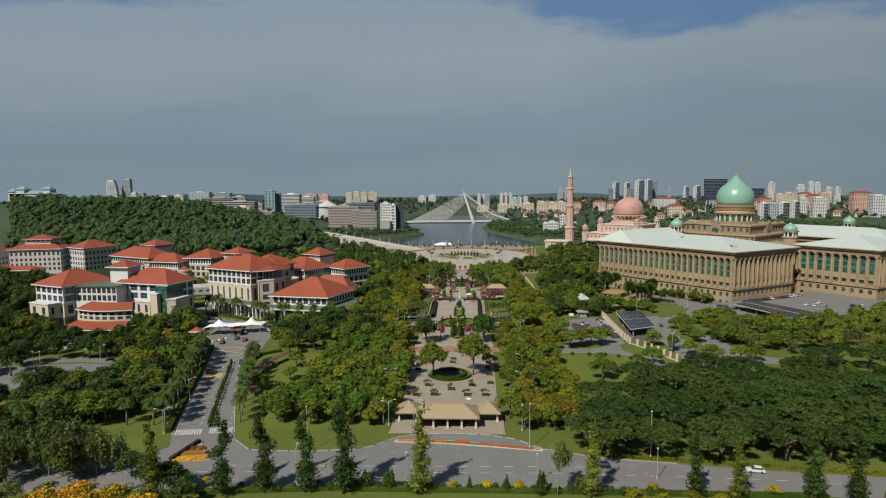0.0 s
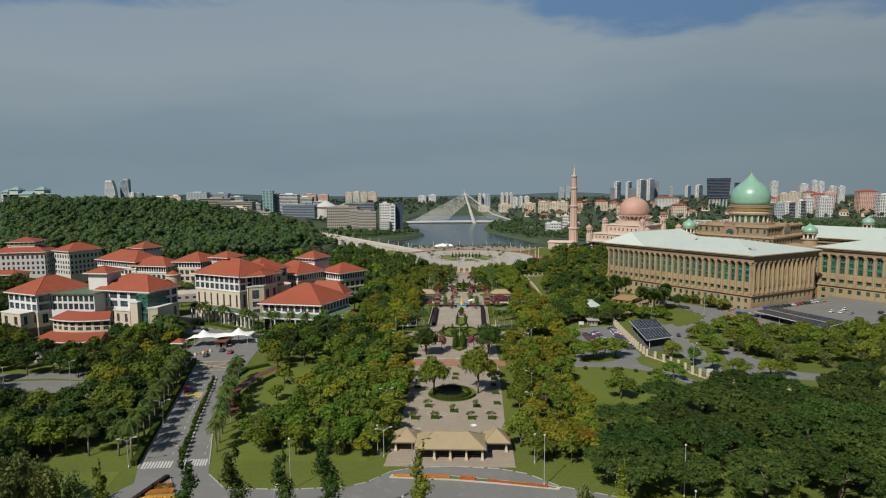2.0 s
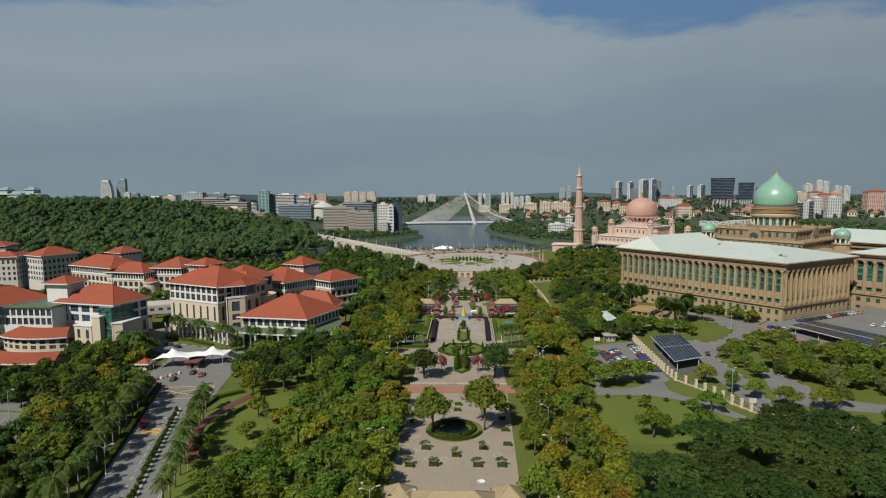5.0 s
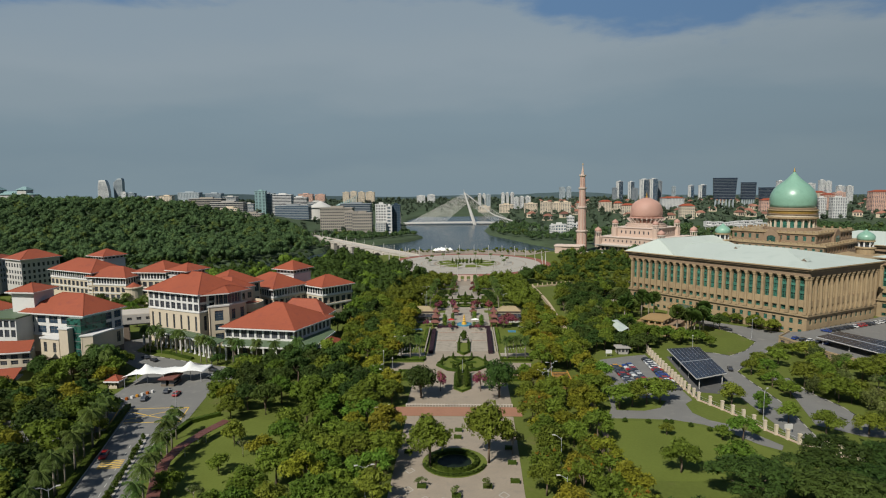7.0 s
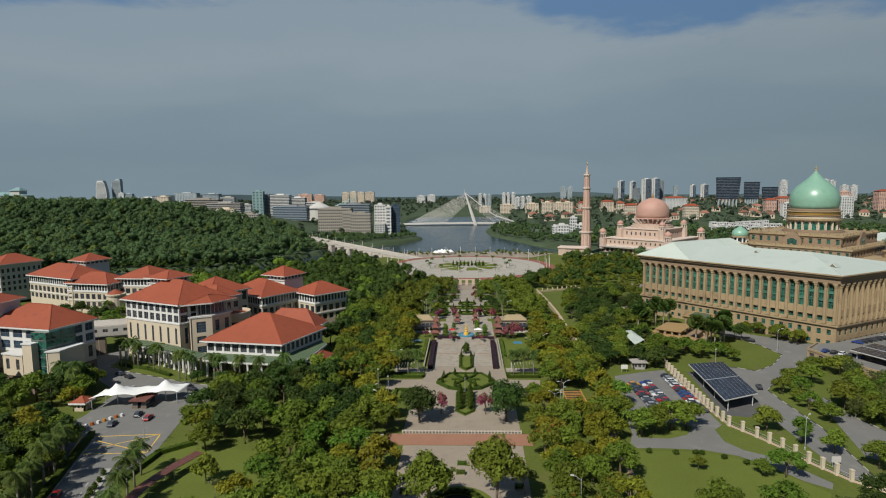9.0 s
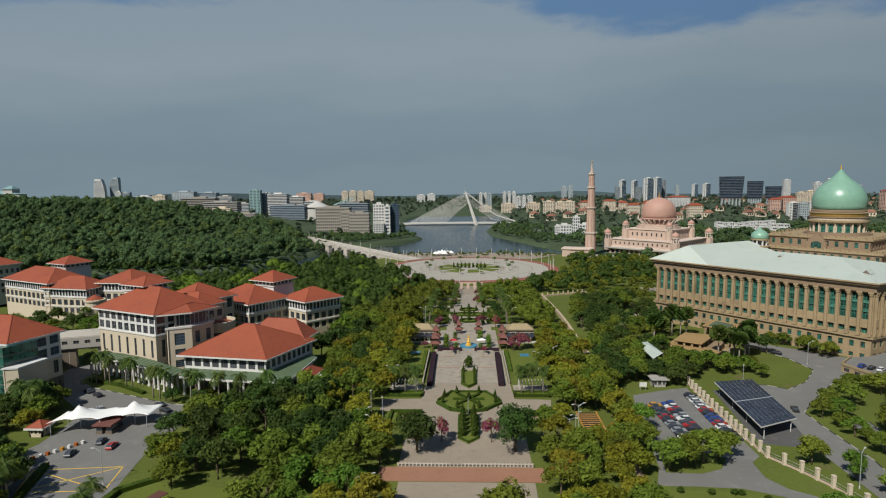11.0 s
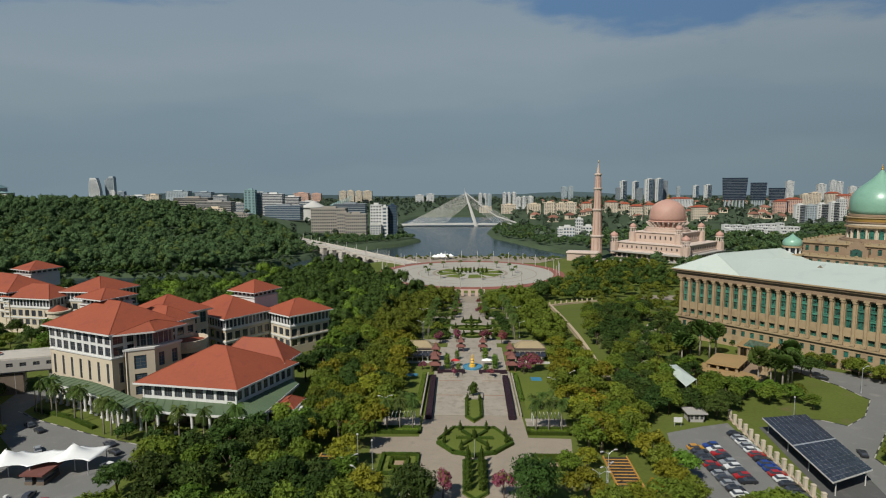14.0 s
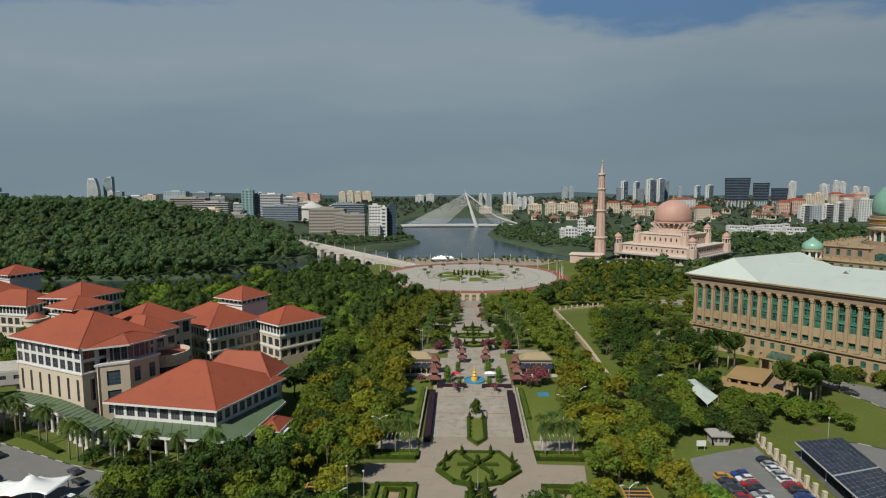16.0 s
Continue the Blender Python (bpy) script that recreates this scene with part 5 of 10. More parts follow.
def great_building():
    t = thing("domed_government_building", "sandstone palace with pale mint roofs and a green onion dome", "building", (*P(51, 91), 0))
    low = [(0.8, 2.6), (5.0, 7.6)]
    q = PQ(0, 101, 0, 57)
    grand_wing(t, q, ((0, 24), (1, 13)), -9, low)
    mint_roof(t, q, 33.0, 6.0)
    e = PQ(72, 101, 0, 57)
    hip_roof(t, inset(e, -2.55), 33.05, 8.2, MINT_ROOF, SANDSTONE, 0.22, 0.28)
    q2 = PQ(-38, 8, 76, 130)
    grand_wing(t, q2, ((0, 9), (1, 12)), -9, low)
    mint_roof(t, q2, 33.0, 6.5)
    ql = PQ(9, 30, 50, 90)
    grand_wing(t, ql, ((1, 7),), -9, low)
    q3 = PQ(-10, 90, 150, 195)
    grand_wing(t, q3, (), -9, low)
    mint_roof(t, q3, 33.0, 7.2)
    # core with stepped tiers under the dome
    for (h, z0, z1, n) in ((32, -9, 38.0, 16), (25, 38.0, 44.2, 11)):
        c = CQ(h)
        for i in range(4):
            facade(t, c[i], c[(i + 1) % 4], z0 if z0 > 0 else 20, z1, [(z1 - 4.6, z1 - 1.6)], n if i < 2 else 0, 0.42, SANDSTONE_DARK, SANDSTONE, TEAL_GLASS, 0.6, 0.4, 1, 1, name="tier_wall", far=True)
        floor_core(t, c, -9, z1 - 0.3, SANDSTONE_DARK)
        cornice(t, c, z1 - 0.5, 0.9, 0.8, SANDSTONE, "tier_cornice")
        cm = M()
        for i in range(4):
            a, b = Vector(c[i]), Vector(c[(i + 1) % 4])
            for k in range(n):
                p = a.lerp(b, (k + 0.5) / n)
                cm.box(p.x - 0.5, p.y - 0.5, z1 + 0.4, p.x + 0.5, p.y + 0.5, z1 + 1.5)
        part("parapet", cm, SANDSTONE, t, kind="stuff")
    # arched gables in the middle of each side of the tier
    side = CQ(25.6)
    for i in range(4):
        s0, s1 = Vector(side[i]), Vector(side[(i + 1) % 4])
        p, q_ = tuple(s0.lerp(s1, 0.402)), tuple(s0.lerp(s1, 0.598))
        ga = M()
        pm = line_pose(p, q_)
        pts = [(10 * k / 12, math.sin(math.pi * k / 12)) for k in range(13)]
        for k in range(12):
            ga.box(pts[k][0], -0.8, 36, pts[k + 1][0], 0.8, 41.5 + 4.6 * (pts[k][1] + pts[k + 1][1]) / 2, pm)
        part("arched_gable", ga, SANDSTONE_DARK, t)
        gl = M()
        for k in range(3, 9):
            gl.box(pts[k][0], -0.95, 37, pts[k + 1][0], 0.95, 38.6 + 3.6 * (pts[k][1] + pts[k + 1][1]) / 2, pm)
        part("arched_window", gl, TEAL_GLASS, t)
    cx, cy = P(51, 91)
    cx, cy = 207.4, 462.3
    b = M()
    b.lathe(cx, cy, [(17.5, 38), (17.5, 44.6), (16.2, 44.7), (16.2, 45.6), (15.2, 45.7), (15.2, 46.2)], 32)
    part("drum_base", b, SANDSTONE_DARK, t, smooth=False)
    b = M()
    b.lathe(cx, cy, [(12.4, 45), (12.4, 52.2)], 32)
    part("drum", b, CREAM_WALL, t)
    pier, arch = M(), M()
    pier.box(12.2, -0.45, 45.6, 13.2, 0.45, 51.6)
    pier.lathe(13.2, 0, [(0.42, 45.6), (0.36, 51.0), (0.55, 51.6)], 8)
    pm_ = pier.mesh("drum_pier", CREAM_WALL)
    arch.box(12.3, -1.1, 46.0, 12.75, 1.1, 49.6)
    arch.box(12.3, -0.85, 49.6, 12.75, 0.85, 50.3)
    arch.box(12.3, -0.45, 50.3, 12.75, 0.45, 50.8)
    am = arch.mesh("drum_window", TEAL_GLASS)
    for k in range(20):
        m = Matrix.Translation((cx, cy, 0)) @ Matrix.Rotation(2 * math.pi * k / 20, 4, "Z")
        part("drum_pier", pm_, None, t, m=m)
        part("drum_window", am, None, t, m=m @ Matrix.Rotation(math.pi / 20, 4, "Z"))
    for r0, za, zb, mt in ((14.6, 51.6, 52.6, SANDSTONE), (13.9, 52.6, 54.0, CREAM_WALL), (14.4, 54.0, 54.7, SANDSTONE_DARK), (13.7, 54.7, 56.4, GOLD), (14.3, 56.4, 57.1, SANDSTONE), (13.3, 57.1, 58.4, SANDSTONE_DARK)):
        b = M()
        b.lathe(cx, cy, [(r0 - 0.25, za), (r0, za + 0.2), (r0, zb - 0.15), (r0 - 0.3, zb)], 40)
        part("drum_band", b, mt, t)
    b = M()
    b.lathe(cx, cy, onion(13.0, 22.6, 58.2, 0.96), 48)
    part("dome", b, DOME_GREEN, t, "glossy green tiled onion dome", smooth=True)
    b = M()
    b.lathe(cx, cy, [(0.4, 80.2), (0.7, 80.9), (0.3, 81.5), (0.4, 81.9), (0.08, 83.4)], 10)
    part("finial", b, GOLD, t)
    # corner kiosks with small domes
    for x, y, z in ((163.8, 460.0, 36.5), (229.5, 425.0, 35), (319.0, 505.0, 35)):
        b = M()
        b.lathe(x, y, [(4.6, z - 14), (4.6, z + 1.2), (5.2, z + 1.4), (5.2, z + 2.0), (4.4, z + 2.1), (4.0, z + 2.2)], 16)
        ob = part("kiosk", b, SANDSTONE, t)
        b = M()
        b.lathe(x, y, [(2.9, z + 2.0), (2.9, z + 5.4)], 12)
        part("kiosk_core", b, WINDOW_GLASS, ob)
        for k in range(8):
            a = 2 * math.pi * k / 8
            b = M()
            b.lathe(x + 3.6 * math.cos(a), y + 3.6 * math.sin(a), [(0.5, z + 2.0), (0.45, z + 5.4)], 6)
            part("kiosk_column", b, WHITE_WALL, ob)
        b = M()
        b.lathe(x, y, [(4.6, z + 5.2), (4.6, z + 5.9), (4.2, z + 6.0)], 16)
        part("kiosk_cornice", b, SANDSTONE, ob)
        b = M()
        b.lathe(x, y, onion(4.5, 6.2, z + 6.0), 24)
        part("small_dome", b, DOME_GREEN, ob, smooth=True)
    # roof dormers
    for u, v, z in ((50, 20, 37.6), (8, 9, 35.6), (-28, 88, 35.6)):
        x, y = P(u, v)
        b = M()
        pm = line_pose(P(u + 1.8, v), P(u - 1.8, v))
        b.v = [tuple(pm @ Vector(p)) for p in ((0, 0, z - 0.6), (3.6, 0, z - 0.6), (1.8, 0, z + 1.1), (0, 5, z - 0.6), (3.6, 5, z - 0.6), (1.8, 5, z + 1.1))]
        b.f = [(0, 1, 2), (1, 4, 5, 2), (4, 3, 5), (3, 0, 2, 5), (0, 3, 4, 1)]
        ob = part("dormer", b, MINT_ROOF, t)
        b = M()
        b.v = [tuple(pm @ Vector(p)) for p in ((0.3, -0.03, z - 0.5), (3.3, -0.03, z - 0.5), (1.8, -0.03, z + 0.9))]
        b.f = [(0, 1, 2)]
        part("louvre", b, BROWN_STONE, ob)
    # low stone terrace pavilion at the garden side
    d = thing("terrace_pavilion", "low tan stone pavilion with flat stepped roofs on pillars", "pavilion", (98, 376, 0))
    for quad, z in (([(84.8, 377.9), (100.0, 360.7), (106.5, 368.5), (91.6, 385.0)], 4.0), ([(89.4, 377.8), (99.0, 371.0), (110.5, 386.0), (99.0, 391.0)], 6.2), ([(107.5, 392.9), (115.8, 383.0), (126.0, 394.0), (116.7, 404.0)], 9.0)):
        b = M()
        b.prism(quad, z - 0.35, z)
        part("flat_roof", b, TAN_SLAB, d)
        b = M()
        b.prism(inset(quad, 0.4), z - 0.65, z - 0.35)
        part("roof_edge", b, SANDSTONE, d)
        for i in range(4):
            p, q = Vector(inset(quad, 1.0)[i]), Vector(inset(quad, 1.0)[(i + 1) % 4])
            for f in (0.0, 0.33, 0.66):
                c = p.lerp(q, f)
                b = M()
                b.box(c.x - 0.4, c.y - 0.4, -0.3, c.x + 0.4, c.y + 0.4, z - 0.85)
                part("pillar", b, SANDSTONE, d)
    b = M()
    b.prism([(110.0, 391.6), (115.6, 385.4), (121.4, 392.6), (116.2, 399.4)], 9.0, 9.5)
    part("glass_rooflight", b, TEAL_GLASS, d)
    b = M()
    b.prism([(86.5, 378.5), (100.5, 362.5), (122, 390), (110, 398)], -0.4, 0.35)
    part("floor_slab", b, SANDSTONE, d)
    b = M()
    b.prism([(101, 377), (106, 373), (115, 386), (110, 390)], 0.3, 3.2)
    part("inner_room", b, SANDSTONE_DARK, d)


TAN_SLAB = mat("tan_roof_slab", (0.30, 0.195, 0.082), 0.85, 0.12, 0.12, 1.2)
great_building()

# ---- mosque, minaret, gate ----
def mosque():
    cx, cy = 237.0, 868.0
    t = thing("mosque", "rose granite mosque with a large patterned pink dome", "mosque", (cx, cy, -16))

    def dia(r, c=0.0):
        """Square standing on its corner."""
        return [(cx, cy - r), (cx + r, cy), (cx, cy + r), (cx - r, cy)]

    b = M()
    b.prism(dia(82), -26, -13.5)
    part("terrace", b, PINK_STONE, t)
    for r, z0, z1, n, wf, lo, hi in ((64, -13.5, -6.5, 14, 0.66, -12.8, -8.0), (60, -3.6, 4.4, 14, 0.30, -1.6, 1.4), (40, 4.4, 16.5, 9, 0.3, 8.6, 12.8)):
        q = dia(r)
        for i in range(4):
            facade(t, q[i], q[(i + 1) % 4], z0, z1, [(lo, hi)], n if i in (0, 3) else 0, wf, PINK_STONE, PINK_STONE, WINDOW_GLASS, 0.6, 0.4, 1, 1, far=True)
        b = M()
        b.prism(inset(q, 0.8), z0, z1 - 0.2)
        part("inner", b, PINK_STONE, t)
    for r, z, h, mt in ((70, -6.6, 1.2, GREY_WALL), (62, -5.4, 1.8, PINK_PALE), (61.5, 4.2, 0.8, PINK_PALE), (41.5, 16.3, 0.9, PINK_PALE)):
        b = M()
        b.prism(dia(r), z, z + h)
        part("roof_slab" if z < 0 else "parapet", b, mt, t)
    b = M()
    b.lathe(cx, cy, [(26, 16), (26, 19.5), (24, 19.7), (24, 22.0), (22.4, 22.2)], 16, math.pi / 16)
    part("octagon_tier", b, PINK_STONE, t)
    b = M()
    b.lathe(cx, cy, [(17.0, 20), (17.0, 29)], 24)
    part("drum", b, PINK_DOME, t)
    a = M()
    for k in range(24):
        an = 2 * math.pi * k / 24
        a.beam((cx + 18 * math.cos(an), cy + 18 * math.sin(an), 21.5), (cx + 24 * math.cos(an), cy + 24 * math.sin(an), 28.0), 1.5, 1.2)
        a.beam((cx + 18.5 * math.cos(an), cy + 18.5 * math.sin(an), 21.5), (cx + 18.0 * math.cos(an), cy + 18.0 * math.sin(an), 28.5), 1.3, 1.3)
    part("petal_bracket", a, PINK_PALE, t)
    b = M()
    b.lathe(cx, cy, [(21.2, 28.3), (22.3, 28.8), (20.8, 29.6), (19.6, 29.8)], 48)
    part("dome_ring", b, PINK_DOME, t)
    prof = [(19.8, 29.5), (20.2, 33), (20.2, 36), (19.5, 40.5), (17.8, 45.3), (14.5, 49), (10.1, 52), (5.0, 54), (1.3, 54.9)]
    b = M()
    b.lathe(cx, cy, prof, 48)
    part("dome", b, PINK_DOME, t, "pink dome with pale lozenge pattern", smooth=True)
    lat = M()
    for k in range(24):
        for sgn in (-1, 1):
            pts = []
            for j in range(17):
                f = j / 16
                zc = 29.6 + (54.6 - 29.6) * f
                r = float(np.interp(zc, [p[1] for p in prof], [p[0] for p in prof])) + 0.05
                an = 2 * math.pi * k / 24 + sgn * f * 1.3
                pts.append((cx + r * math.cos(an), cy + r * math.sin(an), zc))
            lat.tube(pts, [0.15] * 12 + [0.12, 0.1, 0.08, 0.06, 0.05], 4)
    part("lozenge_ribs", lat, PINK_RIB, t)
    b = M()
    b.lathe(cx, cy, [(1.3, 54.6), (1.8, 56), (0.7, 57.4), (0.9, 58.4), (0.1, 62)], 10)
    part("finial", b, GOLD, t)
    for r, z, s in ((62, 3.0, 1.0), (40, 15, 0.85)):
        for px, py in dia(r):
            b = M()
            b.lathe(px, py, [(5.5 * s, z - 12 * s), (5.5 * s, z + 1.5 * s), (4.2 * s, z + 1.6 * s)], 8)
            ob = part("kiosk", b, PINK_STONE, t)
            for k in range(8):
                an = 2 * math.pi * k / 8
                b = M()
                b.lathe(px + 3.8 * s * math.cos(an), py + 3.8 * s * math.sin(an), [(0.7 * s, z + 1.5 * s), (0.6 * s, z + 7 * s)], 6)
                part("kiosk_column", b, PINK_PALE, ob)
            b = M()
            b.lathe(px, py, [(5.0 * s, z + 6.8 * s), (5.0 * s, z + 7.8 * s), (4.3 * s, z + 8.0 * s)], 16)
            part("kiosk_cornice", b, PINK_PALE, ob)
            b = M()
            b.lathe(px, py, onion(4.6 * s, 6.4 * s, z + 8.0 * s), 20)
            part("kiosk_dome", b, PINK_DOME, ob, smooth=True)
    w = thing("covered_walkway", "long grey flat-roofed walkway beside the mosque", "walkway", (190, 810, -14))
    b = M()
    b.prism([(148, 812), (226, 782), (228, 788), (150, 818)], -10.6, -9.6)
    part("walkway_roof", b, GREY_WALL, w)
    for k in range(9):
        b = M()
        x, y = 151 + k * 9.2, 813.5 - k * 3.5
        b.box(x - 0.6, y - 0.6, -18, x + 0.6, y + 0.6, -10.6)
        part("pillar", b, PINK_STONE, w)


def minaret():
    x, y = 148.2, 839.7
    t = thing("minaret", "tall tapering rose granite minaret with balconies", "minaret", (x, y, -17))
    for k, (r0, z0, r1, z1) in enumerate(((6.6, -18, 6.3, 14), (5.3, 14, 4.7, 44), (4.2, 44, 3.7, 68), (3.3, 68, 2.9, 84), (2.2, 84, 0.3, 97))):
        b = M()
        b.lathe(x, y, [(r0, z0), (r1, z1)], 8, math.pi / 8)
        ob = part("shaft", b, PINK_STONE, t)
        if k < 4:
            b = M()
            b.lathe(x, y, [(r1, z1 - 2.2), (r1 + 1.5, z1 - 0.4), (r1 + 1.5, z1 + 0.9), (r1 + 1.1, z1 + 1.0)], 8, math.pi / 8)
            part("balcony", b, PINK_PALE, t)
            rib = M()
            for j in range(8):
                a = 2 * math.pi * j / 8
                rib.beam((x + r0 * 0.93 * math.cos(a), y + r0 * 0.93 * math.sin(a), z0 + 1.2), (x + r1 * 0.93 * math.cos(a), y + r1 * 0.93 * math.sin(a), z1 - 2.4), 0.9, 0.9)
            part("shaft_ribs", rib, PINK_DOME, ob)
    b = M()
    b.lathe(x, y, [(0.3, 96.5), (0.7, 97.5), (0.1, 100)], 8)
    part("finial", b, GOLD, t)


def gate():
    t = thing("mosque_gate", "massive rose granite gateway with a pointed arch", "gate", (130, 824, -16))
    p0, p1 = (112.5, 828.0), (146.0, 818.0)
    pm = line_pose(p0, p1)
    ln = math.hypot(33.5, 10)
    b = M()
    b.box(0, 0, -18, 9, 14, -4.4, pm), b.box(ln - 9, 0, -18, ln, 14, -4.4, pm)
    n = 12
    for k in range(n):
        x0, x1 = 9 + (ln - 18) * k / n, 9 + (ln - 18) * (k + 1) / n
        f = (k + 0.5) / n
        b.box(x0, 0.5, -12.5 + 6.0 * (1 - abs(2 * f - 1) ** 1.6), x1, 13.5, -4.4, pm)
    part("arch", b, PINK_STONE, t)
    b = M()
    b.box(-1, -1, -4.4, ln + 1, 15, -3.2, pm)
    b.box(0.5, 0.5, -3.2, ln - 0.5, 13.5, -2.4, pm)
    part("cornice", b, PINK_PALE, t)


mosque(), minaret(), gate()


# ---- bridges ----
def lake_bridge():
    t = thing("arched_bridge", "long pale stone two-level bridge with towers", "bridge", (-150, 900, -15))
    a, b_ = Vector((-66, 798)), Vector((-257, 1011))
    d = (b_ - a).normalized()
    ln = (b_ - a).length
    pm = line_pose(a, b_, -11.6) @ Matrix.Rotation(-math.atan(8.6 / ln), 4, "Y") @ Matrix.Translation((0, 0, 11.6))
    m = M()
    m.box(-6, -9, -13.2, ln, 9, -11.6, pm)
    part("deck", m, CONCRETE, t)
    for s in (-9, 9):
        m = M()
        m.box(-6, s - 0.3, -11.6, ln, s + 0.3, -10.6, pm)
        part("parapet", m, CONCRETE, t)
    pier = M()
    pier.box(-3, -10.5, -32, 3, 10.5, -13.2)
    pm2 = pier.mesh("pier", CONCRETE)
    arch = M()
    for k in range(8):
        f0, f1 = k / 8, (k + 1) / 8
        h = -17.5 + 3.4 * math.sin(math.pi * (f0 + f1) / 2)
        arch.box(3 + 18 * f0, -9, h, 3 + 18 * f1, 9, -13.2)
    am = arch.mesh("arch", CONCRETE)
    tower = M()
    tower.box(-4.6, 9.4, -32, 4.6, 14.5, -13.0)
    tower.box(-5.1, 9.35, -13.0, 5.1, 15.0, -12.1)
    tower.box(-3.0, 14.5, -21, 3.0, 15.1, -14.5)
    tm = tower.mesh("pier_tower", CONCRETE)
    n = int(ln / 24)
    for k in range(n + 1):
        mm = pm @ Matrix.Translation((k * 24, 0, 0))
        part("pier", pm2, None, t, m=mm)
        part("arch", am, None, t, m=mm)
        if k > 3:
            part("pier_tower", tm, None, t, m=mm)
        part("pier_tower", tm, None, t, m=mm @ Matrix.Rotation(math.pi, 4, "Z"))
        for s in (-8.6, 8.6):
            q = M()
            q.box(-0.2, s - 0.2, -11.6, 0.2, s + 0.2, -4.5)
            part("lamp_post", q.mesh("lamp_post", PALE_CONCRETE), None, t, m=mm)


def cable_bridge():
    t = thing("cable_stayed_bridge", "white cable-stayed bridge with a leaning A-shaped pylon", "bridge", (10, 1440, -17))
    Y = 1440
    m = M()
    for k in range(24):
        x0, x1 = -178 + k * 13, -178 + (k + 1) * 13
        z0, z1 = (-11.6 - 2.6 * ((x + 22) / 156) ** 2 for x in (x0, x1))
        m.prism([(x0, Y - 14), (x1, Y - 14), (x1, Y + 14), (x0, Y + 14)], [z0 - 2.6, z1 - 2.6, z1 - 2.6, z0 - 2.6], [z0, z1, z1, z0])
    part("deck", m, PALE_CONCRETE, t)
    top = Vector((-3, Y, 55))
    for s in (-1, 1):
        m = M()
        m.tube([(21, Y + s * 16, -19), (13, Y + s * 11, 6), top], [4.2, 3.6, 1.6], 6)
        part("pylon_leg", m, PALE_CONCRETE, t)
    m = M()
    m.tube([top, top + Vector((-1.5, 0, 9))], [1.0, 0.2], 6)
    part("pylon_mast", m, STEEL, t)
    for s in (-1, 1):
        for k in range(22):
            m = M()
            f = k / 21
            p = top.lerp(Vector((21, Y, -17)), 0.02 + f * 0.30)
            m.tube([p, (-128 + f * 80, Y + s * 11, -12.2)], [0.17, 0.17], 3)
            part("cable", m, PALE_CONCRETE, t)
        for k in range(10):
            m = M()
            f = k / 9
            p = top.lerp(Vector((21, Y, -17)), 0.02 + f * 0.34)
            m.tube([p, (104 - f * 42, Y + s * 15, -11)], [0.18, 0.18], 3)
            part("back_stay", m, PALE_CONCRETE, t)
        m = M()
        m.tube([top, (36, Y + s * 13, 24), (65, Y + s * 15, 3), (108, Y + s * 17, -11)], [0.9, 0.9, 1.0, 1.2], 5)
        part("back_tie", m, PALE_CONCRETE, t)


lake_bridge(), cable_bridge()


# ---- the city beyond the lake ----
BAND = {}


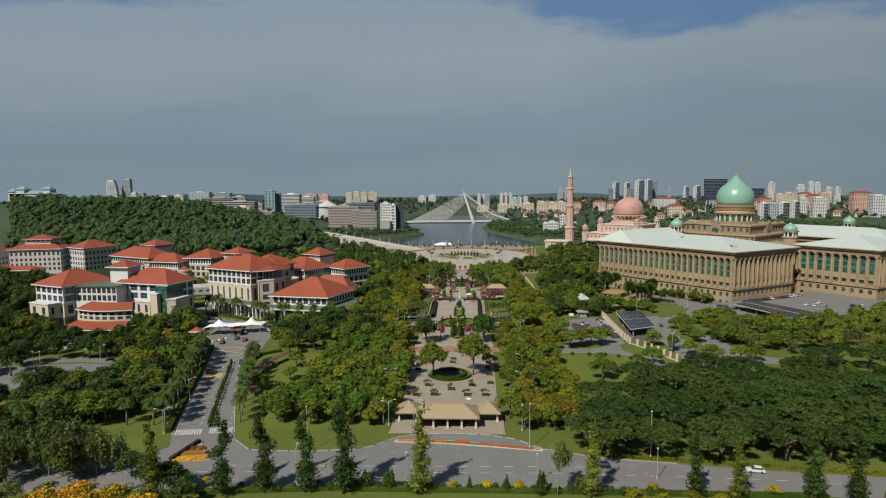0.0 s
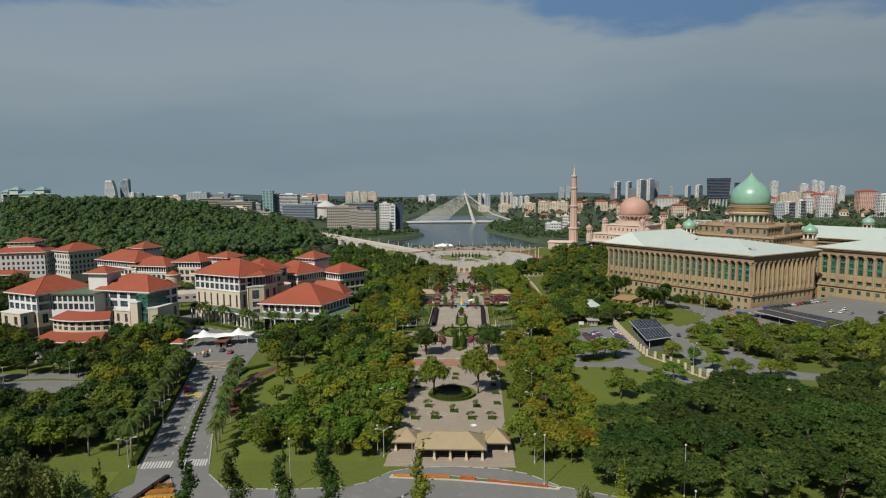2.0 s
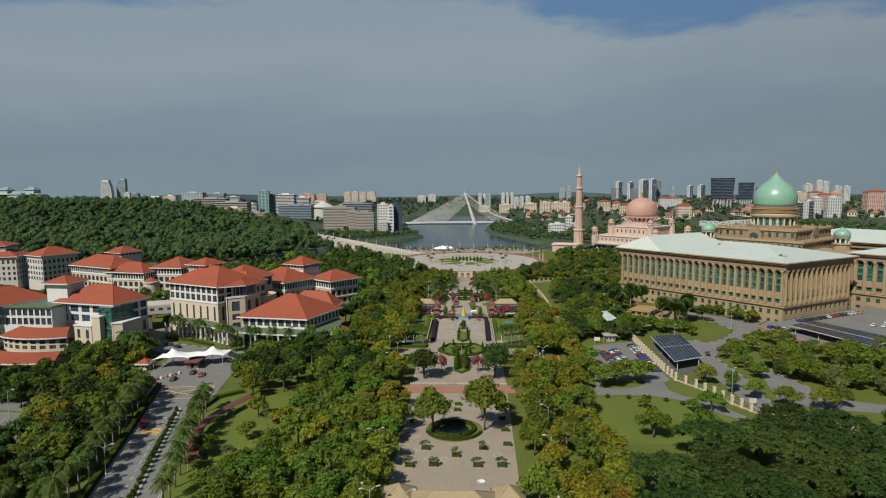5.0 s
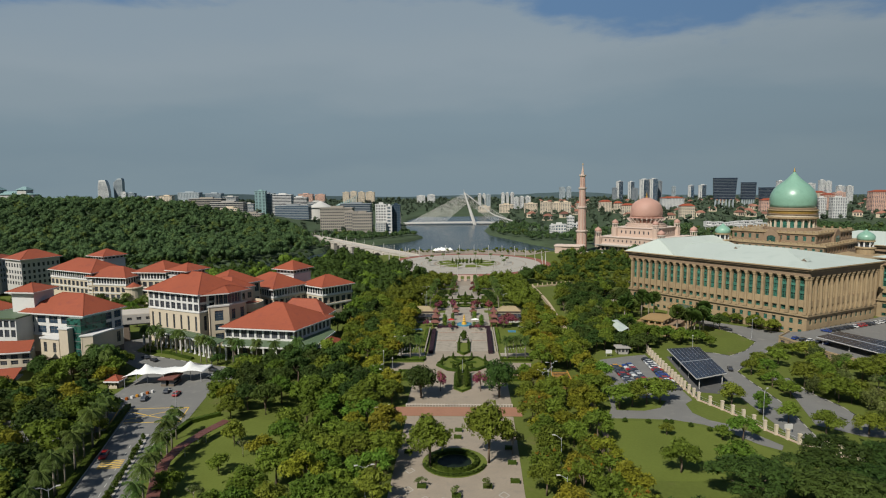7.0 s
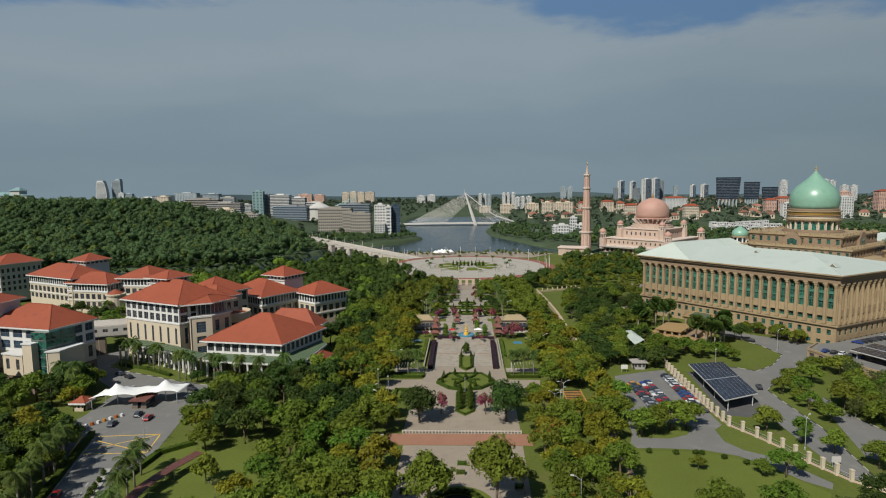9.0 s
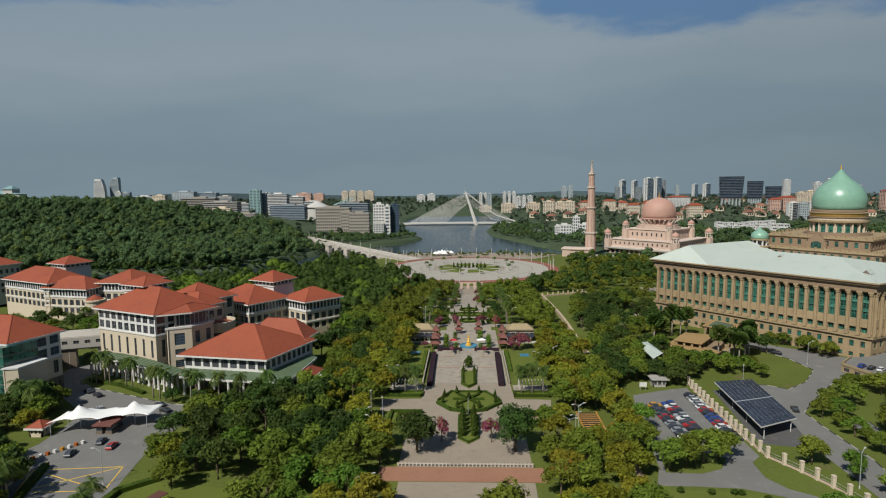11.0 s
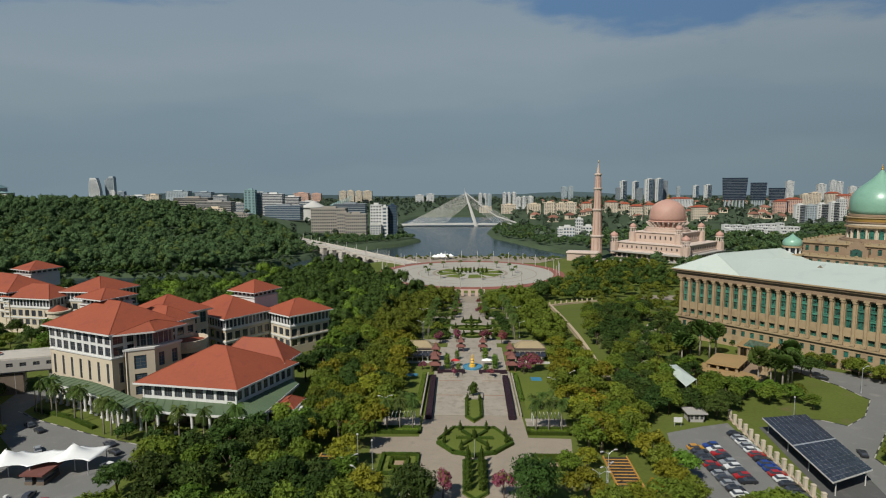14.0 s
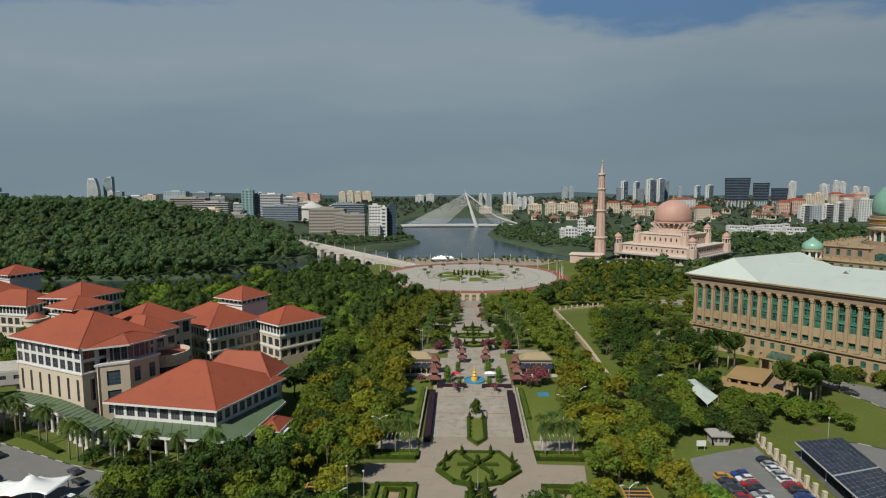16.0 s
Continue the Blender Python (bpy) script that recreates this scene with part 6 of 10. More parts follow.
def city_tower(x, y, w, d, h, z=None, wall=None, glass=None, turn=0.0, floors=None, bays=None, label="pale apartment tower", name="apartment_tower", group="city buildings", top=None, style="grid"):
    wall, glass = wall or WHITE_WALL, glass or BLUE_GLASS
    z = g(x, y) if z is None else z
    h += float(4 * smoothstep(1500, 2600, y) + 10 * smoothstep(2600, 4300, y) + 31 * smoothstep(2300, 4800, y))
    t = thing(name, label, "building", (x, y, z), group)
    t.matrix_basis = Matrix.Translation((x, y, z - 1)) @ Matrix.Rotation(turn, 4, "Z")
    m = whole(t)
    b = M()
    b.box(-w / 2, -d / 2, 0, w / 2, d / 2, h, m)
    part("wall", b, wall, t)
    floors = floors or max(2, int(h / 3.4))
    bays = bays or max(3, int(w / 4.5))
    gl = M()
    if style == "split":
        for k in range(floors):
            z0 = h * (k + 0.2) / floors
            gl.box(-w * 0.12, -d / 2 - 0.4, z0, w / 2 + 0.4, d / 2, z0 + h / floors * 0.8, m)
            gl.box(-w / 2 + w * 0.1, -d / 2 - 0.2, z0, -w * 0.22, -d / 2 + 0.1, z0 + h / floors * 0.4, m)
    elif style == "bands":
        for k in range(floors):
            z0 = h * (k + 0.35) / floors
            gl.box(-w / 2 - 0.25, -d / 2 - 0.25, z0, w / 2 + 0.25, d / 2 + 0.25, z0 + h / floors * 0.5, m)
    else:
        for k in range(floors):
            z0 = h * (k + 0.3) / floors
            for j in range(bays):
                x0 = -w / 2 + w * (j + 0.22) / bays
                gl.box(x0, -d / 2 - 0.2, z0, x0 + w / bays * 0.56, -d / 2 + 0.1, z0 + h / floors * 0.48, m)
            for j in range(max(2, int(d / 5))):
                nb = max(2, int(d / 5))
                y0 = -d / 2 + d * (j + 0.22) / nb
                for sx in (-w / 2 - 0.2, w / 2 - 0.1):
                    gl.box(sx, y0, z0, sx + 0.3, y0 + d / nb * 0.56, z0 + h / floors * 0.48, m)
    part("window_grid", gl, glass, t, kind="stuff")
    b = M()
    if top == "hip":
        b.v = [tuple(m @ Vector(p)) for p in ((-w / 2 - 1, -d / 2 - 1, h), (w / 2 + 1, -d / 2 - 1, h), (w / 2 + 1, d / 2 + 1, h), (-w / 2 - 1, d / 2 + 1, h), (-w / 4, 0, h + 5), (w / 4, 0, h + 5))]
        b.f = [(0, 1, 5, 4), (1, 2, 5), (2, 3, 4, 5), (3, 0, 4)]
        part("roof", b, RED_ROOF, t)
    else:
        b.box(-w / 2 - 0.4, -d / 2 - 0.4, h, w / 2 + 0.4, d / 2 + 0.4, h + 1.0, m)
        b.box(-w / 5, -d / 5, h + 1.0, w / 5, d / 5, h + 4.0, m)
        part("roof_parapet", b, wall, t)
    return t


def low_block(x, y, w, d, h, **kw):
    return city_tower(x, y, w, d, h, **kw)


BEIGE = mat("beige_render", (0.60, 0.50, 0.37), 0.85, 0.06)
PEACH = mat("peach_render", (0.58, 0.36, 0.27), 0.85, 0.06)
STONE_GREY = mat("grey_brown_stone", (0.30, 0.27, 0.225), 0.85, 0.08)
COOL_GREY = mat("cool_grey_panel", (0.36, 0.40, 0.41), 0.6, 0.06)
TEAL_PANEL = mat("pale_teal_curtain_wall", (0.22, 0.33, 0.32), 0.3, 0.05, spec=0.6)
NAVY_PANEL = mat("dark_navy_curtain_wall", (0.020, 0.032, 0.055), 0.25, 0.08, spec=0.6)
MID_GREY = mat("mid_grey_panel", (0.22, 0.24, 0.25), 0.7, 0.06)
LINE_GLASS = plain_glass("pale_blue_window_glass", (0.10, 0.13, 0.16), 0.15)

# towers and blocks along the skyline


def shaped_tower(x, y, d, label, profile, wall, glass):
    """A tower whose outline, as (height, left, right), narrows or leans as it rises, with a dark line at each floor."""
    t = thing("office_tower", label, "building", (x, y, g(x, y)), "city buildings")
    b = M()
    for (z0, l0, r0), (z1, l1, r1) in zip(profile, profile[1:]):
        b.v += [(x + l0, y, z0), (x + r0, y, z0), (x + r1, y, z1), (x + l1, y, z1), (x + l0, y + d, z0), (x + r0, y + d, z0), (x + r1, y + d, z1), (x + l1, y + d, z1)]
        i = len(b.v) - 8
        b.f += [tuple(i + k for k in q) for q in ((0, 1, 2, 3), (5, 4, 7, 6), (1, 5, 6, 2), (4, 0, 3, 7), (3, 2, 6, 7))]
    part("wall", b, wall, t)
    bands = M()
    zs = [p[0] for p in profile]
    for k in range(int((zs[-1] - zs[0] - 8) / 5)):
        z = zs[0] + 5 + k * 5
        lo, hi = (float(np.interp(z, zs, [p[i] for p in profile])) for i in (1, 2))
        bands.box(x + lo + 2, y - 0.5, z, x + hi - 2, y + 0.5, z + 2.0)
    part("window_bands", bands, glass, t, kind="stuff")


# near-white wall here includes the paling that haze gives the tower
shaped_tower(-2004, 3313, 26, "tapering pale grey glass office tower", [(-40, -30, 30), (40, -30, 30), (75, -28, 25), (100, -24, 18), (112, -20, 12)], WHITE_WALL, LINE_GLASS)
shaped_tower(-1950, 3363, 26, "blue-grey glass office tower with a slanted pale crown", [(-40, -22, 26), (85, -24, 26), (98, -24, 26), (110, -10, 26), (121, 4, 22)], COOL_GREY, BLUE_GLASS)
city_tower(-1415, 2506, 22, 12, 60, wall=WHITE_WALL, label='small white office block', name='office_building')
city_tower(-1444, 2609, 37, 18, 56, wall=COOL_GREY, style='bands', label='grey banded office block', name='office_building')
city_tower(-982, 1913, 66, 26, 54, wall=WHITE_WALL, style='bands', label='long low white hall on the ridge', name='office_building')
city_tower(-881, 1809, 37, 19, 59, wall=BEIGE, label='beige block with tall bays', name='office_building')
city_tower(-859, 1913, 67, 26, 67, wall=COOL_GREY, glass=LINE_GLASS, label='broad grey office block', name='office_building')
city_tower(-608, 1463, 78, 26, 27, wall=STONE_GREY, glass=WINDOW_GLASS, style='bands', label='long stepped brown office block', name='office_building')
city_tower(-825, 2013, 52, 26, 62, wall=COOL_GREY, style='bands', label='grey office block with deep floors', name='office_building')
city_tower(-731, 1911, 43, 21, 53, wall=PALE_CONCRETE, style='bands', label='pale banded office block', name='office_building')
city_tower(-537, 1413, 76, 26, 20, wall=GREY_WALL, glass=WINDOW_GLASS, style='bands', label='low grey terraced office block', name='office_building')
city_tower(-472, 1257, 34, 15, 16, wall=BEIGE, label='low beige block among trees', name='office_building')
city_tower(-427, 1260, 41, 21, 14, wall=STONE_GREY, label='low brown block among trees', name='office_building')
city_tower(-600, 1708, 32, 16, 37, wall=PALE_CONCRETE, style='bands', label='pale curved office block', name='office_building')
city_tower(-495, 1507, 26, 13, 57, wall=TEAL_PANEL, glass=LINE_GLASS, floors=16, bays=3, label='pale teal curtain-walled tower', name='office_tower')
city_tower(-482, 1526, 14, 12, 53, wall=MID_GREY, glass=LINE_GLASS, style='bands', label='slim grey tower beside the teal tower', name='office_tower')
city_tower(-436, 1491, 45, 22, 53, wall=WHITE_WALL, glass=WINDOW_GLASS, style='bands', label='white office block with dark window bands', name='office_building')
city_tower(-418, 1570, 40, 20, 52, wall=WHITE_WALL, glass=WINDOW_GLASS, style='bands', label='white office block with deep bands', name='office_building')
city_tower(-389, 1413, 75, 26, 30, wall=MID_GREY, glass=BLUE_GLASS, style='bands', label='low dark glass office block', name='office_building')
city_tower(-783, 2413, 57, 26, 53, wall=COOL_GREY, label='far grey tower cluster', name='apartment_tower')
city_tower(-792, 3013, 72, 26, 39, wall=PEACH, label='far peach apartment slab')
city_tower(-719, 3012, 48, 24, 36, wall=PEACH, label='far peach apartment slab')
city_tower(-590, 3008, 32, 16, 46, wall=BEIGE, label='far beige apartment tower')
city_tower(-552, 3008, 32, 16, 49, wall=BEIGE, label='far beige apartment tower')
city_tower(-514, 3008, 32, 16, 46, wall=BEIGE, label='far beige apartment tower')
city_tower(-479, 3061, 44, 22, 45, wall=BEIGE, label='far beige apartment tower')
city_tower(-361, 1509, 38, 19, 43, wall=PALE_CONCRETE, style='bands', label='pale domed hall base', name='office_building')
city_tower(-231, 1333, 63, 26, 49, wall=MID_GREY, glass=BLUE_GLASS, style='bands', label='dark glass slab behind stone offices', name='office_building')
city_tower(-241, 1193, 60, 26, 43, wall=STONE_GREY, glass=WINDOW_GLASS, floors=8, bays=16, label='grey stone office palace with deep windows', name='office_building')
city_tower(-208, 1156, 22, 12, 39, wall=STONE_GREY, glass=WINDOW_GLASS, floors=7, bays=6, label='grey stone corner pavilion', name='office_building')
city_tower(-186, 1149, 35, 17, 38, wall=STONE_GREY, glass=WINDOW_GLASS, floors=7, bays=10, label='rounded grey stone office wing', name='office_building')
city_tower(-150, 1136, 19, 12, 54, wall=WHITE_WALL, glass=WINDOW_GLASS, floors=11, bays=4, label='white latticed office block', name='office_building')
city_tower(-134, 1124, 10, 12, 51, wall=WHITE_WALL, glass=LINE_GLASS, floors=9, bays=1, label='white service tower of an office block', name='office_building')
city_tower(-123, 1136, 15, 12, 53, wall=BLUE_GLASS, glass=LINE_GLASS, floors=12, bays=5, label='dark blue glass office wing', name='office_building')
city_tower(-148, 1116, 18, 12, 22, wall=PALE_CONCRETE, label='low pale office podium', name='office_building')
city_tower(-236, 3211, 43, 22, 21, label='far white apartment tower')
city_tower(-182, 3210, 40, 20, 26, label='far white apartment tower')
city_tower(51, 2306, 12, 12, 47, label='slim white apartment tower block')
city_tower(68, 2326, 12, 12, 45, label='slim white apartment tower block')
city_tower(84, 2326, 16, 12, 43, wall=COOL_GREY, label='grey-white apartment tower across the lake')
city_tower(56, 1909, 36, 18, 17, wall=BEIGE, label='low beige apartment block')
city_tower(131, 2206, 12, 12, 51, label='slim white apartment tower block')
city_tower(147, 2216, 12, 12, 51, label='slim white apartment tower block')
city_tower(165, 2226, 14, 12, 51, label='slim white apartment tower block')
city_tower(175, 2156, 15, 12, 37, label='slim white apartment tower block')
city_tower(193, 2156, 15, 12, 39, label='slim white apartment tower block')
city_tower(215, 2166, 19, 12, 39, label='slim white apartment tower block')
city_tower(120, 1860, 41, 21, 25, wall=BEIGE, label='cream apartment block with stepped top')
city_tower(192, 1860, 38, 19, 27, wall=BEIGE, label='cream apartment block with stepped top')
city_tower(229, 1807, 29, 15, 33, wall=BEIGE, label='cream apartment block with stepped top')
city_tower(260, 1807, 29, 15, 31, wall=BEIGE, label='cream apartment block with stepped top')
city_tower(285, 1797, 29, 15, 33, wall=BEIGE, label='cream apartment block with stepped top')
city_tower(562, 3608, 33, 16, 52, wall=COOL_GREY, label='far slim grey tower')
city_tower(600, 3607, 26, 13, 55, wall=COOL_GREY, label='far slim grey tower')
city_tower(742, 3106, 22, 12, 55, wall=MID_GREY, label='far slim grey tower')
city_tower(767, 3108, 31, 15, 87, wall=WHITE_WALL, style='split', label='far slim pale tower')
city_tower(797, 3007, 27, 13, 85, wall=WHITE_WALL, style='split', label='far slim pale tower')
city_tower(787, 2908, 31, 16, 55, wall=MID_GREY, label='far slim grey tower')
city_tower(772, 2709, 36, 18, 96, wall=WHITE_WALL, glass=BLUE_GLASS, style='split', label='tall blue-grey apartment tower')
city_tower(811, 2708, 31, 16, 98, wall=WHITE_WALL, glass=BLUE_GLASS, style='split', label='tall blue-grey apartment tower')
city_tower(854, 2756, 17, 12, 88, wall=MID_GREY, label='slim dark grey tower')
city_tower(1102, 3306, 18, 12, 56, wall=COOL_GREY, label='far slim grey tower')
city_tower(1193, 3307, 27, 13, 61, wall=WHITE_WALL, style='split', label='far slim grey tower')
city_tower(1214, 3209, 34, 17, 65, wall=WHITE_WALL, style='split', label='far slim pale tower')
city_tower(350, 1907, 28, 14, 27, wall=BEIGE, top='hip', label='beige flats with red roofs')
city_tower(422, 1909, 36, 18, 30, wall=BEIGE, top='hip', label='beige flats with red roofs')
city_tower(435, 1806, 23, 12, 29, wall=BEIGE, top='hip', label='beige flats with red roofs')
city_tower(423, 1658, 31, 15, 29, wall=BEIGE, top='hip', label='beige flats with red roofs')
city_tower(488, 1757, 28, 14, 28, wall=BEIGE, top='hip', label='beige flats with red roofs')
city_tower(657, 2013, 69, 26, 36, wall=WHITE_WALL, top='hip', label='large pale block with a red roof', name='office_building')
city_tower(521, 1508, 32, 16, 33, wall=BEIGE, top='hip', label='beige flats with red roofs')
city_tower(151, 1126, 7, 12, 15, wall=WHITE_WALL, label='small white lakeside villa', name='villa')
city_tower(168, 1156, 24, 12, 16, wall=WHITE_WALL, floors=3, label='long white lakeside villa', name='villa')
city_tower(197, 1206, 12, 12, 27, wall=WHITE_WALL, floors=5, label='white villa with tower', name='villa')
city_tower(205, 1166, 21, 12, 16, wall=WHITE_WALL, floors=3, label='long white lakeside villa', name='villa')
city_tower(827, 1758, 33, 16, 36, wall=PEACH, top='hip', label='peach flats with red hipped roofs')
city_tower(859, 1760, 40, 20, 41, wall=PEACH, top='hip', label='peach flats with red hipped roofs')
city_tower(1297, 2607, 28, 14, 84, label='slim white apartment tower block')
city_tower(1029, 2007, 28, 14, 47, wall=BEIGE, label='plain beige apartment tower')
city_tower(1085, 2058, 32, 16, 50, wall=BEIGE, label='plain beige apartment tower')
city_tower(1364, 2508, 31, 15, 73, label='slim white apartment tower block')
city_tower(1406, 2506, 22, 12, 86, label='slim white apartment tower block')
city_tower(1443, 2526, 22, 12, 81, label='slim white apartment tower block')
city_tower(1110, 2010, 38, 19, 50, wall=BEIGE, top='hip', label='beige tower with a red roof')
city_tower(1079, 1908, 33, 16, 46, wall=PEACH, top='hip', label='peach tower with a red roof')
city_tower(712, 1456, 22, 12, 38, wall=WHITE_WALL, glass=WINDOW_GLASS, bays=4, style='split', label='white and grey apartment slab')
city_tower(729, 1446, 19, 12, 37, wall=COOL_GREY, glass=WINDOW_GLASS, bays=4, label='broad grey apartment slab')
city_tower(757, 1456, 22, 12, 39, wall=WHITE_WALL, glass=WINDOW_GLASS, bays=4, style='split', label='white and grey apartment slab')
city_tower(800, 1486, 17, 12, 42, wall=WHITE_WALL, glass=WINDOW_GLASS, bays=4, style='split', label='white and grey apartment slab')
city_tower(829, 1506, 18, 12, 49, wall=WHITE_WALL, glass=WINDOW_GLASS, bays=4, label='white and grey apartment slab')
city_tower(869, 1508, 32, 16, 49, wall=WHITE_WALL, bays=6, label='broad white apartment slab')
city_tower(1417, 2406, 25, 13, 64, label='slim white apartment tower block')
city_tower(1452, 2406, 23, 12, 63, label='slim white apartment tower block')
city_tower(1112, 1907, 30, 15, 52, wall=PEACH, label='plain peach apartment tower')
city_tower(1097, 1710, 48, 24, 58, wall=PEACH, top='hip', label='peach tower with a red roof')
city_tower(1011, 1510, 34, 22, 54, wall=WHITE_WALL, bays=6, label='broad white apartment slab')


def stilt_tower(x, y, w0, w1, d, z0, z1, label):
    """A dark glass tower that widens upwards, raised over pale legs."""
    base = g(x, y)
    t = thing("office_tower", label, "building", (x, y, base))
    b = M()
    b.v = [(x - w0 / 2, y, z0), (x + w0 / 2, y, z0), (x + w0 / 2, y + d, z0), (x - w0 / 2, y + d, z0), (x - w1 / 2, y - 4, z1), (x + w1 / 2, y - 4, z1), (x + w1 / 2, y + d, z1), (x - w1 / 2, y + d, z1)]
    b.f = [(3, 2, 1, 0), (4, 5, 6, 7), (0, 1, 5, 4), (1, 2, 6, 5), (2, 3, 7, 6), (3, 0, 4, 7)]
    part("wall", b, NAVY_PANEL, t)
    n = int((z1 - z0) / 5)
    for k in range(1, n):
        f = k / n
        w, z = w0 + (w1 - w0) * f, z0 + (z1 - z0) * f
        b = M()
        b.box(x - w / 2 - 0.3, y - 4 * f - 0.4, z - 0.35, x + w / 2 + 0.3, y + d, z + 0.35)
        part("floor_band", b, MID_GREY, t)
    for k in range(6):
        b = M()
        xx = x - w0 / 2 + w0 * (k + 0.5) / 6
        b.box(xx - 1.6, y + 1, base - 2, xx + 1.6, y + d - 1, z0)
        part("leg", b, COOL_GREY, t)


stilt_tower(868, 2120, 69, 76, 10, 16, 87, "dark navy glass tower flaring upwards on pale legs")
stilt_tower(1006, 2250, 48, 50, 10, 11.6, 71, "dark navy glass tower on pale legs")
stilt_tower(1094, 2300, 48, 53, 10, 9.6, 52, "low dark navy glass tower on pale legs")


def domed_hall():
    t = thing("domed_hall", "pale convention hall with a shining shallow dome", "building", (-348, 1500, -10))
    b = M()
    b.lathe(-348, 1500, [(24, -12), (24, 20), (27, 21), (27, 23), (18, 28), (8, 33), (1, 37)], 32)
    part("dome", b, PALE_CONCRETE, t)
    b = M()
    for k in range(10):
        b.beam((-330 + k * 5, 1600, 22 + k * 0.4), (-330 + k * 5.6, 1602, 24 + k * 2.6), 5, 0.8)
    part("sail_roof", b, TEAL_PANEL, t)


domed_hall()


def terrace_houses():
    h = thing("terrace_house", "white flat-roofed terrace house with dark openings", "house", group="terrace houses")
    b = M()
    b.box(-5, -5, 0, 5, 5, 9), b.box(-5.4, -5.4, 9, 5.4, 5.4, 9.8), b.box(-4, -8, 0, 4, -5, 3.4), b.box(-4.4, -8.4, 3.4, 4.4, -5, 4)
    part("wall", b, WHITE_WALL, h)
    for x, z in ((-3.6, 5.6), (0.6, 5.6), (-3.2, 0.6), (0.4, 0.6)):
        b = M()
        b.box(x, -5.12 if z > 4 else -8.12, z, x + 2.8, -4.9 if z > 4 else -7.9, z + 2.2)
        part("window", b, WINDOW_GLASS, h)
    first = True
    for row, (x0, y0, n) in enumerate(((436, 1150, 9), (444, 1180, 8), (452, 1212, 9), (500, 1120, 3))):
        for k in range(n):
            x, y = x0 + k * 12.4 + rng.uniform(-1, 1), y0 + k * 1.2 + rng.uniform(-2, 2)
            m = Matrix.Translation((x, y, g(x, y) + rng.uniform(-0.5, 2.5) + row * 2.0)) @ Matrix.Rotation(0.1, 4, "Z")
            if first:
                h.matrix_basis, first = m, False
            else:
                copy_thing(h, m)


terrace_houses()


def ridge_palace():
    t = thing("hilltop_palace", "pale palace with green domed pavilions on the far ridge", "building", (-960, 1330, 40))
    for k, (dx, w, h) in enumerate(((0, 110, 12), (-30, 20, 22), (30, 20, 22), (-52, 14, 17))):
        b = M()
        b.box(-985 + dx - w / 2, 1330, 30, -985 + dx + w / 2, 1352, 48 + h)
        part("wing", b, PALE_CONCRETE, t)
        b = M()
        b.v = [(-985 + dx - w / 2 - 2, 1328, 48 + h), (-985 + dx + w / 2 + 2, 1328, 48 + h), (-985 + dx + w / 2 + 2, 1354, 48 + h), (-985 + dx - w / 2 - 2, 1354, 48 + h), (-985 + dx - w * 0.2, 1341, 55 + h), (-985 + dx + w * 0.2, 1341, 55 + h)]
        b.f = [(0, 1, 5, 4), (1, 2, 5), (2, 3, 4, 5), (3, 0, 4)]
        part("roof", b, TEAL_PANEL, t)


ridge_palace()


# distant hills that close the view, haze painted into their blue-green
def hazed_hills():
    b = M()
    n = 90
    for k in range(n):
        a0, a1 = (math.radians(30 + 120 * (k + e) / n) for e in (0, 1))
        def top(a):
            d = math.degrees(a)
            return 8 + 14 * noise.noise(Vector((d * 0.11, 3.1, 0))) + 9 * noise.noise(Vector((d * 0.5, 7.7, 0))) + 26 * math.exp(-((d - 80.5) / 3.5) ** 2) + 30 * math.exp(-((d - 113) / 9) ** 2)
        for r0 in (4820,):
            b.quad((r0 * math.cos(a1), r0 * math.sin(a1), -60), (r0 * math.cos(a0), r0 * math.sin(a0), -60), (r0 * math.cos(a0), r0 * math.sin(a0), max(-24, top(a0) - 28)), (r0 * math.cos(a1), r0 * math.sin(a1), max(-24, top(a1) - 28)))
    structure("backdrop", b, mat("hazed_hills", (0.085, 0.12, 0.13), 1.0, 0.12, 0.004, 0.02, spec=0.0), "distant low wooded hills along the horizon, coloured with haze")


hazed_hills()

